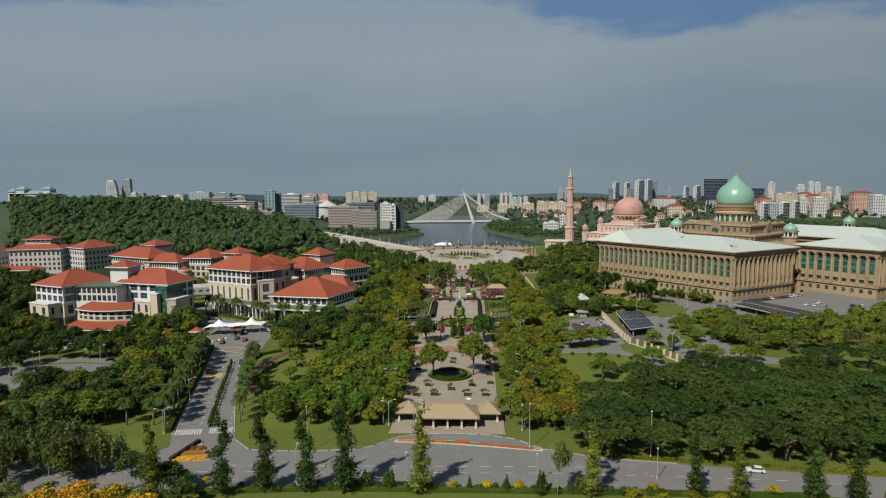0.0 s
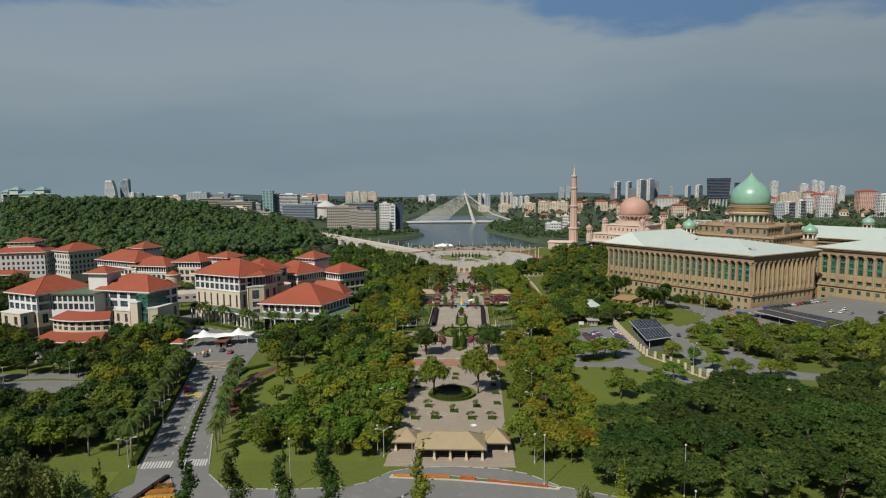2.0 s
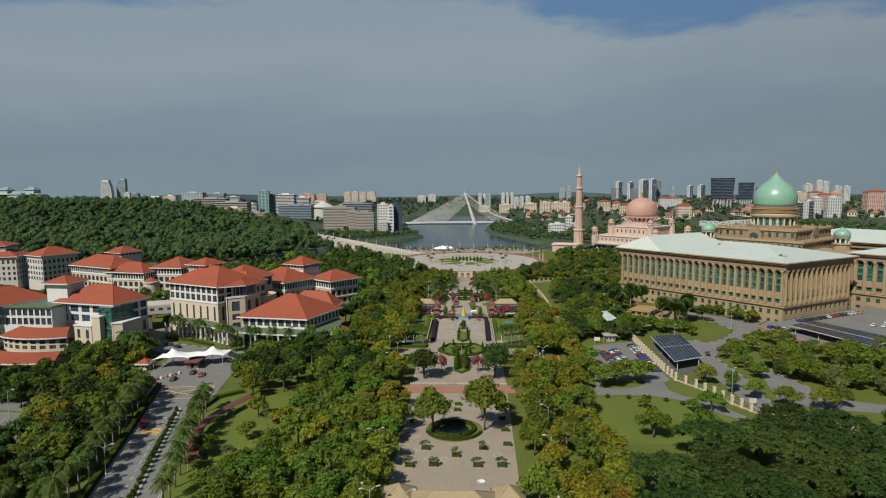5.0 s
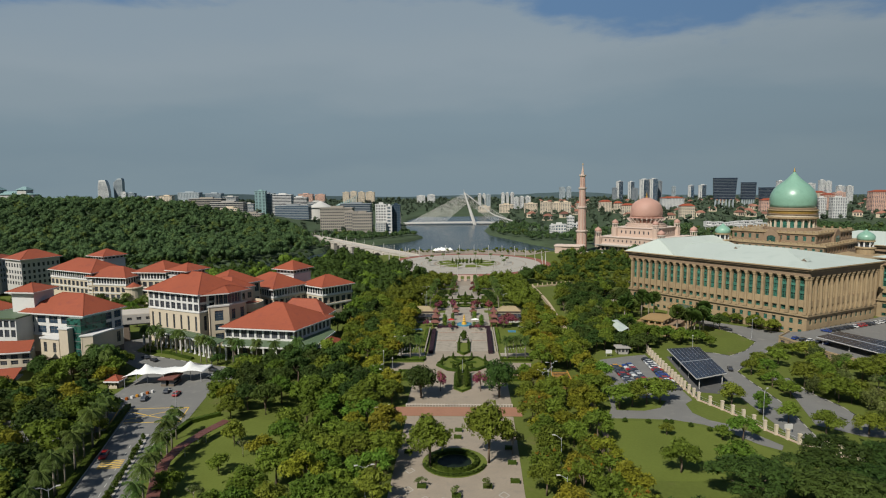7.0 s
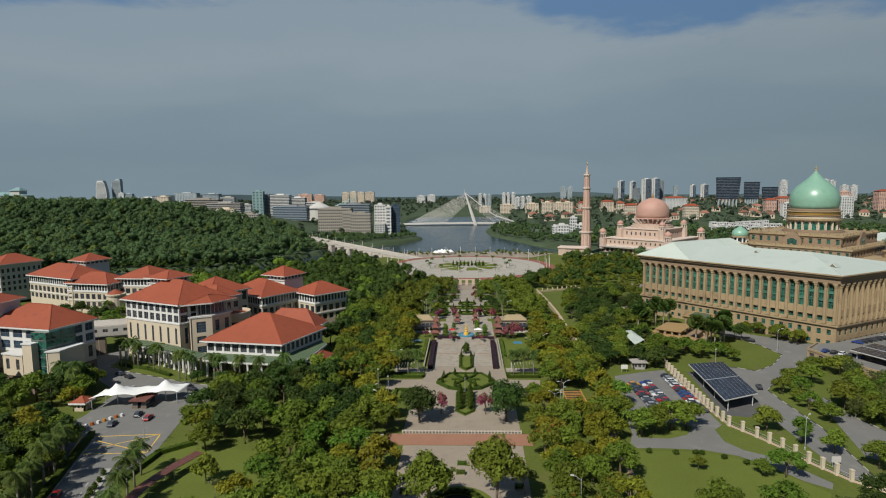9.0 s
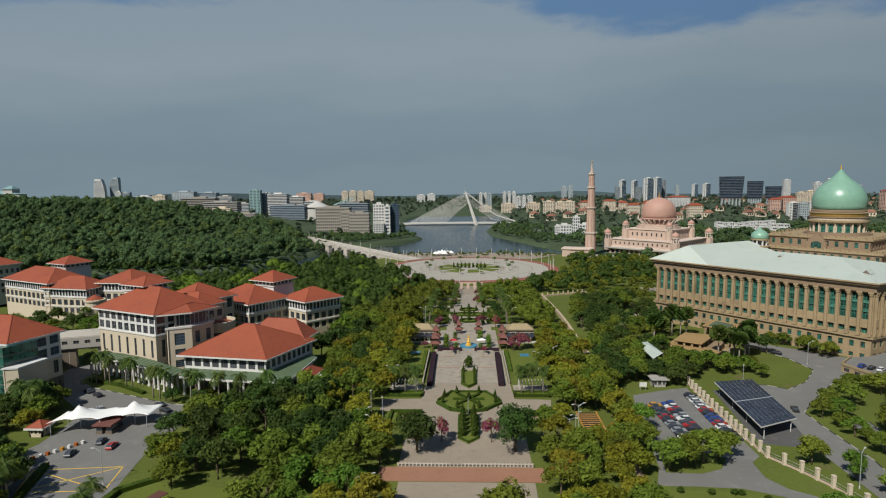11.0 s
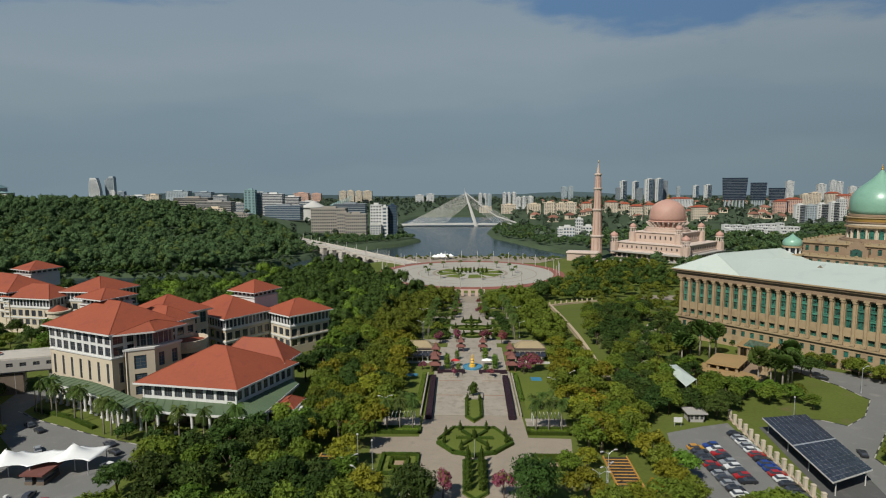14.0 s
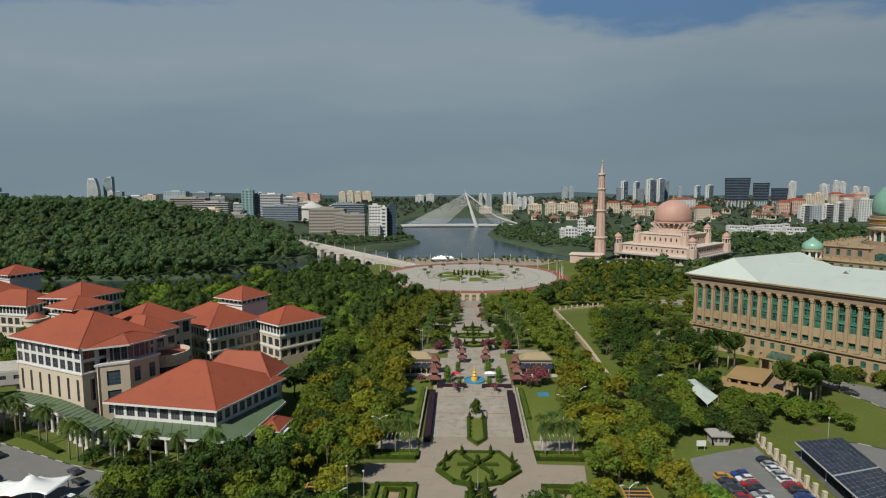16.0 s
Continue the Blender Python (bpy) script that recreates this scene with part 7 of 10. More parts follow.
# ---- the formal garden on the axis ----
def hedge_mesh(name, segs, material, seed, size=0.16, per=9.0):
    """Clipped hedge runs (p0, p1, width, height, base) as trimmed boxes shaggy with small leaves."""
    r = np.random.default_rng(seed)
    c, vs, fs, off = M(), [], [], 0
    for p0, p1, w, h, z in segs:
        pm = line_pose(p0, p1, z)
        ln = math.hypot(p1[0] - p0[0], p1[1] - p0[1])
        c.box(-w / 2, -w / 2, -0.2, ln + w / 2, w / 2, h, pm)
        n = int(per * (ln + w) * (w + 2 * h))
        side = r.random(n) * (w + 2 * h)
        u = r.uniform(-w / 2, ln + w / 2, n)
        y = np.where(side < w, side - w / 2, np.where(side < w + h, -w / 2, w / 2))
        zz_ = np.where(side < w, h, np.where(side < w + h, side - w, side - w - h))
        nor = np.where((side < w)[:, None], [[0, 0, 1]], np.where((side < w + h)[:, None], [[0, -1, 0]], [[0, 1, 0]])) + r.normal(size=(n, 3)) * 0.5
        nor /= np.linalg.norm(nor, axis=1)[:, None]
        a = np.cross(nor, r.normal(size=(n, 3)))
        a /= np.linalg.norm(a, axis=1)[:, None]
        b2 = np.cross(nor, a)
        s = size * r.uniform(0.6, 1.4, (n, 1))
        p = np.stack([u, y, zz_], 1)
        q = np.stack([p - a * s, p - b2 * s + nor * 0.04, p + a * s, p + b2 * s + nor * 0.04], 1).reshape(-1, 3)
        rot = np.array(pm.to_3x3())
        q = q @ rot.T + np.array(pm.translation)
        vs.append(q)
        fs.append(np.arange(n * 4).reshape(-1, 4) + off)
        off += n * 4
    v = np.concatenate(vs)
    me = bpy.data.meshes.new(name)
    me.from_pydata(v.tolist() + c.v, [], np.concatenate(fs).tolist() + [tuple(i + off for i in f) for f in c.f])
    me.materials.append(material)
    me.update()
    return me


def hedge(label, runs, w=0.9, h=0.8, material=None, seed=1, name="hedge", closed=False, z=None):
    """One clipped hedge along a line of points."""
    pts = list(runs) + ([runs[0]] if closed else [])
    segs = [(a, b, w, h, g(0, a[1]) if z is None else z) for a, b in zip(pts, pts[1:])]
    ob = part(name, hedge_mesh(name, segs, material or LEAF_HEDGE, seed), None)
    return tagged(ob, label, "hedge", "garden hedges")


def bed(name, poly, z, h, material, label):
    b = M()
    b.prism(poly, z - 0.2, z + h)
    return tagged(part(name, b, material), label, "flower bed")


def ring(cx, cy, rx, ry, n=20, a0=0.0, a1=2 * math.pi):
    return [(cx + rx * math.cos(a0 + (a1 - a0) * k / n), cy + ry * math.sin(a0 + (a1 - a0) * k / n)) for k in range(n + (0 if a1 - a0 > 6.2 else 1))]


def pavilion():
    t = thing("entrance_pavilion", "long open pavilion with tan shingle hipped roofs", "pavilion", (-1, 184, 0))
    b = M()
    b.prism([(-18.6, 176.5), (16.4, 176.5), (16.4, 190), (-18.6, 190)], 0, 0.32)
    part("floor_slab", b, PINK_PAVING, t)
    for quad, z, h in (([(-10.8, 177.2), (8.6, 177.2), (8.6, 187.2), (-10.8, 187.2)], 3.7, 3.0), ([(-17.6, 182.4), (-10.0, 182.4), (-10.0, 190.0), (-17.6, 190.0)], 3.2, 2.9), ([(7.8, 182.4), (15.4, 182.4), (15.4, 190.0), (7.8, 190.0)], 3.2, 2.9)):
        hip_roof(t, quad, z, h, THATCH, BROWN_STONE, 0.5, 0.22)
        q = inset(quad, 1.0)
        n = 5 if quad[1][0] - quad[0][0] > 12 else 2
        for i in range(n):
            for yy in (q[0][1], q[2][1]):
                x = q[0][0] + (q[1][0] - q[0][0]) * i / (n - 1)
                b = M()
                b.box(x - 0.28, yy - 0.28, 0.3, x + 0.28, yy + 0.28, z - 0.1)
                b.box(x - 0.42, yy - 0.42, 0.3, x + 0.42, yy + 0.42, 1.0)
                part("post", b, CREAM_WALL, t)
    for x0, x1 in ((-9.0, -5.4), (-4.6, -1.6), (-0.6, 2.6), (3.4, 7.0)):
        b = M()
        b.box(x0, 184.5, 0.3, x1, 185.1, 2.3)
        part("screen_wall", b, BROWN_STONE, t)
        b = M()
        b.box(x0, 180.0, 0.6, x1, 180.6, 0.8), b.box(x0 + 0.2, 180.1, 0.3, x0 + 0.4, 180.5, 0.6), b.box(x1 - 0.4, 180.1, 0.3, x1 - 0.2, 180.5, 0.6)
        part("bench", b, BARK, t)
    b = M()
    b.lathe(5.3, 186.8, [(0.1, 6.0), (0.9, 6.4), (0.95, 6.5), (0.1, 6.15)], 16)
    part("dish_aerial", b, WHITE_WALL, t)


pavilion()

# forecourt planters and pool
pl_t = thing("planter_box", "square brick planter with a clipped green shrub", "planter", group="forecourt planters")
b = M()
b.box(-1.05, -0.75, 0, 1.05, 0.75, 0.22)
part("box", b, PAVING, pl_t)
part("shrub", hedge_mesh("shrub", [((-0.5, 0), (0.5, 0), 1.25, 0.75, 0.2)], LEAF_HEDGE, 3), None, pl_t)
spots = [(-13.3, 206.5), (-7.0, 207.0), (4.8, 206.9), (11.2, 207.0), (-9.7, 217.0), (6.6, 217.3), (-1.0, 212.7), (-1.2, 246.0), (-14.8, 236), (-15.0, 243), (13.6, 230), (13.4, 239), (13.8, 246), (-1.0, 251.0), (13.6, 220)]
for k, (x, y) in enumerate(spots):
    m = Matrix.Translation((x, y, 0.06))
    if k == 0:
        pl_t.matrix_basis = m
    else:
        copy_thing(pl_t, m)
for k, (x, y) in enumerate([(-13.3, 204.5), (-7.0, 205.0), (4.8, 204.9), (11.2, 205.0), (-9.7, 215), (6.6, 215), (-1.0, 211)]):
    plant("sparse", x, y + 2.2, 0.52, 1.0, "forecourt saplings")
pool = M()
pool.lathe(-1.8, 231, [(4.6, 0.05), (4.6, 0.10)], 28)
tagged(part("pond", pool, DARK_POOL), "dark still pond inside a clipped hedge ring", "pond")
rim = M()
for k in range(28):
    a0, a1 = 2 * math.pi * k / 28, 2 * math.pi * (k + 1) / 28
    rim.prism([(-1.8 + r * math.cos(a), 231 + r * math.sin(a)) for r, a in ((4.65, a1), (4.65, a0), (8.8, a0), (8.8, a1))][::-1], 0.03, 0.10)
structure("pond_lawn", rim, LAWN, "ring of lawn round the pond")
hedge("low round clipped hedge about a pond", ring(-1.8, 231, 6.0, 5.6), 1.1, 0.9, seed=5, closed=True, z=0.08)
hedge("outer clipped hedge arc on the lawn", ring(-1.8, 231, 8.4, 7.8, 12, math.pi * 1.1, math.pi * 1.9), 0.8, 0.6, seed=6, z=0.08)
dia = M()
for x, y in ((-13, 216), (-8.5, 211.5), (-4.2, 211), (-13.5, 226), (10.5, 214)):
    for (ax, ay), (bx, by) in (((-1.3, 0), (0, -1.6)), ((0, -1.6), (1.3, 0)), ((1.3, 0), (0, 1.6)), ((0, 1.6), (-1.3, 0))):
        dia.beam((x + ax, y + ay, 0.075), (x + bx, y + by, 0.075), 0.3, 0.02)
structure("paving_diamonds", dia, PLAZA_STONE, "pale diamond inlays in the paving")
plant("mid", -8.2, 227.2, 1.55, 1.2, "forecourt trees", 0.05)
plant("mid", 7.4, 230.8, 1.75, 1.25, "forecourt trees", 0.05)
plant("sparse", 14.2, 236, 1.2, 1.1, "forecourt trees", 0.05)

# balustrade in front of the garden
bal = thing("balustrade", "low pale balustrade along the brick terrace", "balustrade", (-1, 271, 0))
b = M()
b.box(-19, 271.3, 0.75, 16.8, 271.6, 0.9)
part("rail", b, CONCRETE, bal)
pb = M()
pb.box(-0.16, -0.16, 0.05, 0.16, 0.16, 1.05)
pbm = pb.mesh("baluster", CONCRETE)
for k in range(37):
    part("baluster", pbm, None, bal, m=Matrix.Translation((-19 + k * 0.994, 271.45, 0)))
plant("bigbush", -14.6, 279.5, 1.75, 1.15, "clipped garden trees", 0.05)
plant("bigbush", 13.0, 280.5, 1.95, 1.2, "clipped garden trees", 0.05)
plant("pink", -8.0, 286.5, 1.6, 1.25, "bougainvilleas", 0.05)
plant("pink", 6.6, 286.5, 1.6, 1.25, "bougainvilleas", 0.05)

# parterres
bed("parterre", [(-3.2, 288.5), (-0.2, 285), (2.9, 288.5), (3.2, 306), (-3.4, 306)], 0.06, 0.25, LAWN, "long grass parterre edged with hedges")
hedge("clipped hedge edging a long parterre", [(-3.0, 289), (-0.2, 285.8), (2.7, 289), (2.9, 305.6), (-3.1, 305.6)], 0.6, 0.55, seed=7, closed=True, z=0.1)
for x in (-1.9, 1.6):
    for k in range(5):
        plant("cone", x, 290.5 + k * 3.4, 1.45, 1.15, "topiary cones", 0.1)
HEX = [(-6.0, 310.6), (5.6, 310.6), (10.7, 316.5), (10.7, 319), (6.2, 327.2), (-6.2, 327.2), (-10.4, 319), (-10.4, 316.5)]
bed("parterre", HEX, 0.06, 0.4, LAWN, "eight-sided raised lawn bed with topiary")
hedge("dark clipped hedge along the front of the bed", [HEX[7], HEX[0], (-0.2, 308.6), HEX[1], HEX[2]], 1.0, 0.9, LEAF_HEDGE, 8, z=0.1)
hedge("low clipped hedge along the back of the bed", [HEX[3], HEX[4], HEX[5], HEX[6]], 0.7, 0.6, seed=9, z=0.4)
for dx, dy in ((5, 0), (3.4, 4.5), (-3.4, 4.5), (-5, 0), (-3.4, -4.5), (3.4, -4.5), (0, 4.6)):
    hedge("clipped hedge spoke in a star pattern", [(dx * 0.3, 319.6 + dy * 0.3), (dx, 319.6 + dy)], 0.9, 0.65, seed=int(40 + dx * 3 + dy), z=0.45)
for x, y in ((-8.4, 321.9), (-8.8, 316.4), (-4.2, 325.6), (3.7, 325.8), (9.2, 321.4), (9.2, 316.9), (-3.8, 311.8), (3.5, 312.0), (0, 319.8)):
    plant("cone", x, y, 0.95, 1.05, "topiary cones", 0.4)
flag = thing("short_mast", "thin grey mast in the flower bed", "mast", (-0.2, 309.4, 0))
b = M()
b.lathe(-0.2, 307.6, [(0.12, 0), (0.07, 5.5)], 8)
part("pole", b, STEEL, flag)
for sx in (-1, 1):
    cx = -20.5 if sx < 0 else 20.8
    bed("parterre", [(cx - 5.4, 297), (cx + 5.4, 297), (cx + 5.4, 309.4), (cx - 5.4, 309.4)], 0.03, 0.12, LAWN, "square lawn with a hedge maze")
    hedge("clipped outer hedge of a square maze", [(cx - 4.8, 298), (cx + 4.8, 298), (cx + 4.8, 309), (cx - 4.8, 309)], 0.9, 0.8, seed=11 + sx, closed=True, z=0.1)
    hedge("clipped inner hedge of a square maze", [(cx - 2.2, 301.4), (cx + 2.2, 301.4), (cx + 2.2, 306.4), (cx - 2.2, 306.4)], 0.8, 0.8, seed=13 + sx, closed=True, z=0.1)
    bed("flower_bed", [(cx - 1.2, 302.6), (cx + 1.2, 302.6), (cx + 1.2, 305.2), (cx - 1.2, 305.2)], 0.12, 0.3, DIRT, "small square bed of bare soil")
    x0, x1 = (-29, -16.6) if sx < 0 else (16.4, 28.6)
    hedge("clipped hedge bed beside the terrace", [(x0, 323.8), (x1, 323.8), (x1, 327.6), (x0, 327.6)], 0.9, 0.8, seed=15 + sx, closed=True, z=0.05)
    hedge("filled clipped hedge bed under palms", [(x0 + 1, 325.7), (x1 - 1, 325.7)], 2.2, 0.45, LEAF_BRIGHT, 17 + sx, z=0.05)
    for k in range(3):
        plant("palm", x0 + 2.4 + k * 3.9, 326.2 + k * 0.5, 0.95, 1.35, "garden palms")
    slab("garden_court", [(x0, 328.4), (x1, 328.4), (x1 + sx * 0.5, 336), (x0, 336)], 0.05, PAVING, "small pale paved court")
    sh = thing("pergola", "white timber pergola on slim posts", "pergola", (x0 + 6, 332, 0))
    for k in range(8):
        b = M()
        b.box(x0 + 2 + k * 1.2, 329.5, 2.6, x0 + 2.15 + k * 1.2, 335, 2.75)
        part("slat", b, PALE_CONCRETE, sh)
    for px_ in (x0 + 2, x0 + 10.4):
        for py in (330, 334.5):
            b = M()
            b.box(px_ - 0.1, py - 0.1, 0, px_ + 0.1, py + 0.1, 2.6)
            part("post", b, PALE_CONCRETE, sh)
    # terrace flanks: dark clipped hedge and a pale wall
    hx = -14.9 if sx < 0 else 12.6
    hedge("long dark purple clipped hedge flanking the terrace", [(hx - 0.4 * sx, 335.5), (hx, 374)], 2.0, 1.5, LEAF_PURPLE, 30 + sx, z=0.05)
    wx = -17.2 if sx < 0 else 15.3
    w_ = M()
    w_.prism([(wx - 0.25, 337), (wx + 0.25, 337), (wx + 0.25, 378), (wx - 0.25, 378)], -0.2, [1.0, 1.0, 1.5, 1.5])
    tagged(part("garden_wall", w_, PAVING), "low pale garden wall beside the terrace", "wall")
    hedge("bright clipped hedge outside the garden wall", [(wx + sx * 1.4, 352), (wx + sx * 1.4, 378)], 1.5, 1.2, LEAF_BRIGHT, 33 + sx, z=0.0)
    slab("side_lawn", [(wx + sx * 2.4, 340), (wx + sx * 13, 340), (wx + sx * 13, 376), (wx + sx * 2.4, 376)][:: 1 if sx > 0 else -1], 0.04, LAWN, "mown side lawn with palms")
    for k in range(3):
        plant("palm", wx + sx * (4 + k * 3.5), 342 + k * 2, 0.75, 1.0, "garden palms")
bed("parterre", [(-2.6, 336), (0.1, 331.8), (2.9, 336), (3.1, 352), (-2.7, 352)], 0.07, 0.25, LAWN, "long raised lawn bed on the terrace")
hedge("clipped hedge along a raised bed", [(-2.4, 352), (-2.3, 336.5), (0.1, 333), (2.6, 336.5), (2.8, 352)], 0.7, 0.8, seed=50, z=0.1)
for k in range(5):
    for x in (-1.9, 2.3):
        plant("cone", x, 338 + k * 3.2, 0.6 + (0.35 if k > 3 else 0), 1.0, "topiary cones", 0.2)
bk = M()
bk.prism([(-3.4, 352.2), (3.6, 352.2), (3.6, 357.5), (-3.4, 357.5)], 0, 0.7)
tagged(part("stone_plinth", bk, PAVING), "pale stone plinth at the head of the bed", "plinth")
plant("shrub", 0.1, 355, 1.9, 1.3, "", 0.6)
band = M()
for y in (356.5, 372):
    band.box(-13, y, 0.083, -3.6, y + 0.5, 0.09), band.box(3.8, y, 0.083, 11, y + 0.5, 0.09)
structure("terrace_bands", band, TERRACOTTA, "thin terracotta bands in the terrace paving")
st = M()
for k in range(5):
    st.box(-11.5, 377.5 + k * 0.5, 0.0, -4, 380, 0.1 + k * 0.16), st.box(4, 377.5 + k * 0.5, 0.0, 11, 380, 0.1 + k * 0.16)
structure("stairs", st, PAVING, "short pale stone stairs at the end of the terrace")
hedge("dark clipped hedge across the terrace head", [(-13, 381.5), (-3.5, 381.5)], 1.4, 1.3, LEAF_PURPLE, 52, z=0.0)
hedge("dark clipped hedge across the terrace head", [(3.5, 381.5), (13, 381.5)], 1.4, 1.3, LEAF_PURPLE, 53, z=0.0)
for x in (-7.2, 7.2):
    tub = thing("flower_tub", "square pale tub with a reddish shrub", "planter", (x, 376.5, 0))
    b = M()
    b.box(x - 1.4, 375.2, 0, x + 1.4, 377.8, 0.7)
    part("box", b, PAVING, tub)
    plant("pink", x, 376.5, 0.9, 1.0, "", 0.5)


def pagoda(x, y, s=1.0):
    z = g(x, y)
    t = thing("garden_pagoda", "small dark red tiered pagoda with pointed roofs", "pagoda", (x, y, z), "garden pagodas")
    for k in range(4):
        b = M()
        a = math.pi / 2 * k + math.pi / 4
        b.lathe(x + 1.9 * s * math.cos(a), y + 1.9 * s * math.sin(a), [(0.2, z), (0.2, z + 3.0 * s)], 6)
        part("post", b, RED_WOOD, t)
    zz0 = z + 2.8 * s
    for r, h, hh in ((3.5, 0.0, 1.9), (2.7, 2.5, 2.7)):
        b = M()
        b.lathe(x, y, [(r * s, zz0 + h * s), (r * 0.97 * s, zz0 + (h + 0.14) * s), (r * 0.5 * s, zz0 + (h + hh * 0.42) * s), (r * 0.2 * s, zz0 + (h + hh) * s)], 4, math.pi / 4)
        part("roof", b, RED_WOOD, t)
        b = M()
        b.lathe(x, y, [(r * 0.5 * s, zz0 + (h - 0.9) * s), (r * 0.5 * s, zz0 + (h + 0.3) * s)], 4, math.pi / 4)
        part("storey", b, BROWN_STONE, t)
    b = M()
    b.lathe(x, y, [(0.16, zz0 + 4.9 * s), (0.03, zz0 + 6.2 * s)], 6)
    part("spire", b, GOLD, t)


for x, y, s in ((-15.2, 399.3, 0.95), (-14.8, 384.5, 1.0), (16.3, 400, 0.95), (16.0, 385.4, 1.0), (-4.6, 413, 0.85), (5.2, 413, 0.85)):
    pagoda(x, y, s)


def fountain():
    x, y, z = 0.2, 389.0, g(0, 389)
    t = thing("fountain", "gilded tiered fountain in a blue round basin", "fountain", (x, y, z))
    b = M()
    b.lathe(x, y, [(4.0, z), (4.0, z + 0.7), (3.6, z + 0.7), (3.6, z + 0.4)], 28)
    part("basin", b, POOL, t)
    b = M()
    b.lathe(x, y, [(3.6, z + 0.35), (3.6, z + 0.5)], 28)
    part("water", b, POOL, t)
    b = M()
    b.lathe(x, y, [(1.4, z + 0.4), (1.2, z + 1.4), (0.6, z + 1.8), (1.0, z + 2.3), (0.5, z + 2.9), (0.8, z + 3.4), (0.3, z + 4.0), (0.45, z + 4.5), (0.05, z + 5.8)], 12)
    part("tiered_sculpture", b, mat("gilt_paint", (0.62, 0.36, 0.04), 0.4, 0.12, spec=0.6), t, "bright gilded tiers")


fountain()
c_, r_ = [(0, 0, 1.2), (0, 0, 2.8), (0, 0, 4.2)], [(1.5, 1.5, 1.4), (1.55, 1.55, 1.5), (1.3, 1.3, 1.3)]
TREES["column"] = [("clipped_tree", "tall column-clipped bright green tree", crown_mesh("crown", c_, r_, 700, 0.2, LEAF_BRIGHT, 71), trunk_mesh("trunk", 2, 0.1, 0, BARK, 20), "topiary")]
for x, y, s, tl in ((-10, 387, 1.0, 1.15), (9.4, 387, 1.0, 1.15), (-5.4, 384, 0.8, 0.8), (5.6, 384, 0.8, 0.7), (-6.2, 400, 0.8, 1.0), (5.8, 400, 1.1, 0.9), (-10.2, 392, 0.9, 1.1), (9.5, 392, 0.9, 1.0)):
    plant("column", x, y, s, tl, "clipped trees round the fountain")
aw = M()
aw.v = [(-8.6, 389, 2.4), (-5.0, 389.5, 2.6), (-5.0, 392.5, 2.2), (-8.6, 392, 2.3), (-6.8, 390.7, 3.3)]
aw.f = [(0, 1, 4), (1, 2, 4), (2, 3, 4), (3, 0, 4), (3, 2, 1, 0)]
aw_t = thing("awning", "small bright red canvas awning on poles", "awning", (-6.8, 390.7, g(0, 391)))
part("canvas", aw, mat("red_canvas", (0.45, 0.03, 0.03), 0.8, 0.1), aw_t)
aw = M()
aw.v = [(4.0, 390, 2.4), (8.6, 390.5, 2.5), (8.4, 393.5, 2.2), (4.2, 393, 2.3), (6.2, 391.8, 3.1)]
aw.f = [(0, 1, 4), (1, 2, 4), (2, 3, 4), (3, 0, 4), (3, 2, 1, 0)]
aw_t2 = thing("awning", "small white canvas awning on poles", "awning", (6.2, 391.8, g(0, 392)))
part("canvas", aw, TENT, aw_t2)
for t_, (x0, x1, y0, y1) in ((aw_t, (-8.4, -5.2, 389.3, 392)), (aw_t2, (4.2, 8.4, 390.5, 393))):
    for x in (x0, x1):
        for y in (y0, y1):
            b = M()
            b.lathe(x, y, [(0.06, g(0, y)), (0.06, 2.4)], 6)
            part("pole", b, STEEL, t_)


def stall(x0, x1, y0, y1):
    z = g(0, y0)
    t = thing("garden_arcade", "long stall arcade with dark awnings under a tan roof", "pavilion", (x0, y0, z))
    hip_roof(t, [(x0, y0 + 5), (x1, y0 + 5), (x1, y1), (x0, y1)], z + 4.6, 2.4, THATCH, BROWN_STONE)
    for k in range(6):
        b = M()
        xa, xb = x0 + (x1 - x0) * k / 6, x0 + (x1 - x0) * (k + 0.92) / 6
        b.prism([(xa, y0), (xb, y0), (xb, y0 + 4.6), (xa, y0 + 4.6)], [z + 2.4] * 2 + [z + 3.2] * 2, [z + 2.5] * 2 + [z + 3.3] * 2)
        part("awning", b, SOLAR, t)
        b = M()
        b.box(xa, y0 + 0.2, z, xa + 0.25, y0 + 0.45, z + 2.4)
        part("post", b, PALE_CONCRETE, t)
    b = M()
    b.box(x0, y0 + 5.4, z - 0.3, x1, y1 - 0.6, z + 4.5)
    part("back_wall", b, CREAM_WALL, t)
    b = M()
    b.box(x0 - 1, y0 - 2.5, z - 0.3, x1 + 1, y0 - 1.8, z + 0.8)
    part("parapet", b, PALE_CONCRETE, t)


stall(-29.5, -16.5, 397, 408)
stall(18.5, 31.5, 397, 408)

# lower gardens along the axis
for cy, rx, ry, n in ((443, 5.2, 4.2, 2), (463, 10.6, 4.6, 4), (482, 5.6, 4.4, 2)):
    z = g(0, cy)
    bed("parterre", ring(0.7, cy, rx, ry, 20), z, 0.35, LAWN, "oval raised lawn bed with topiary")
    hedge("dark clipped hedge round an oval bed", ring(0.7, cy, rx - 0.3, ry - 0.3, 18), 0.9, 1.0, LEAF_HEDGE, int(cy), closed=True, z=z)
    for k in range(n):
        plant("cone", 0.7 + (k - (n - 1) / 2) * rx * 1.6 / max(1, n - 1), cy + 0.5, 1.1, 1.0, "topiary cones")
    plant("cone", 0.7, cy + 1.5, 1.6, 0.9, "topiary cones")
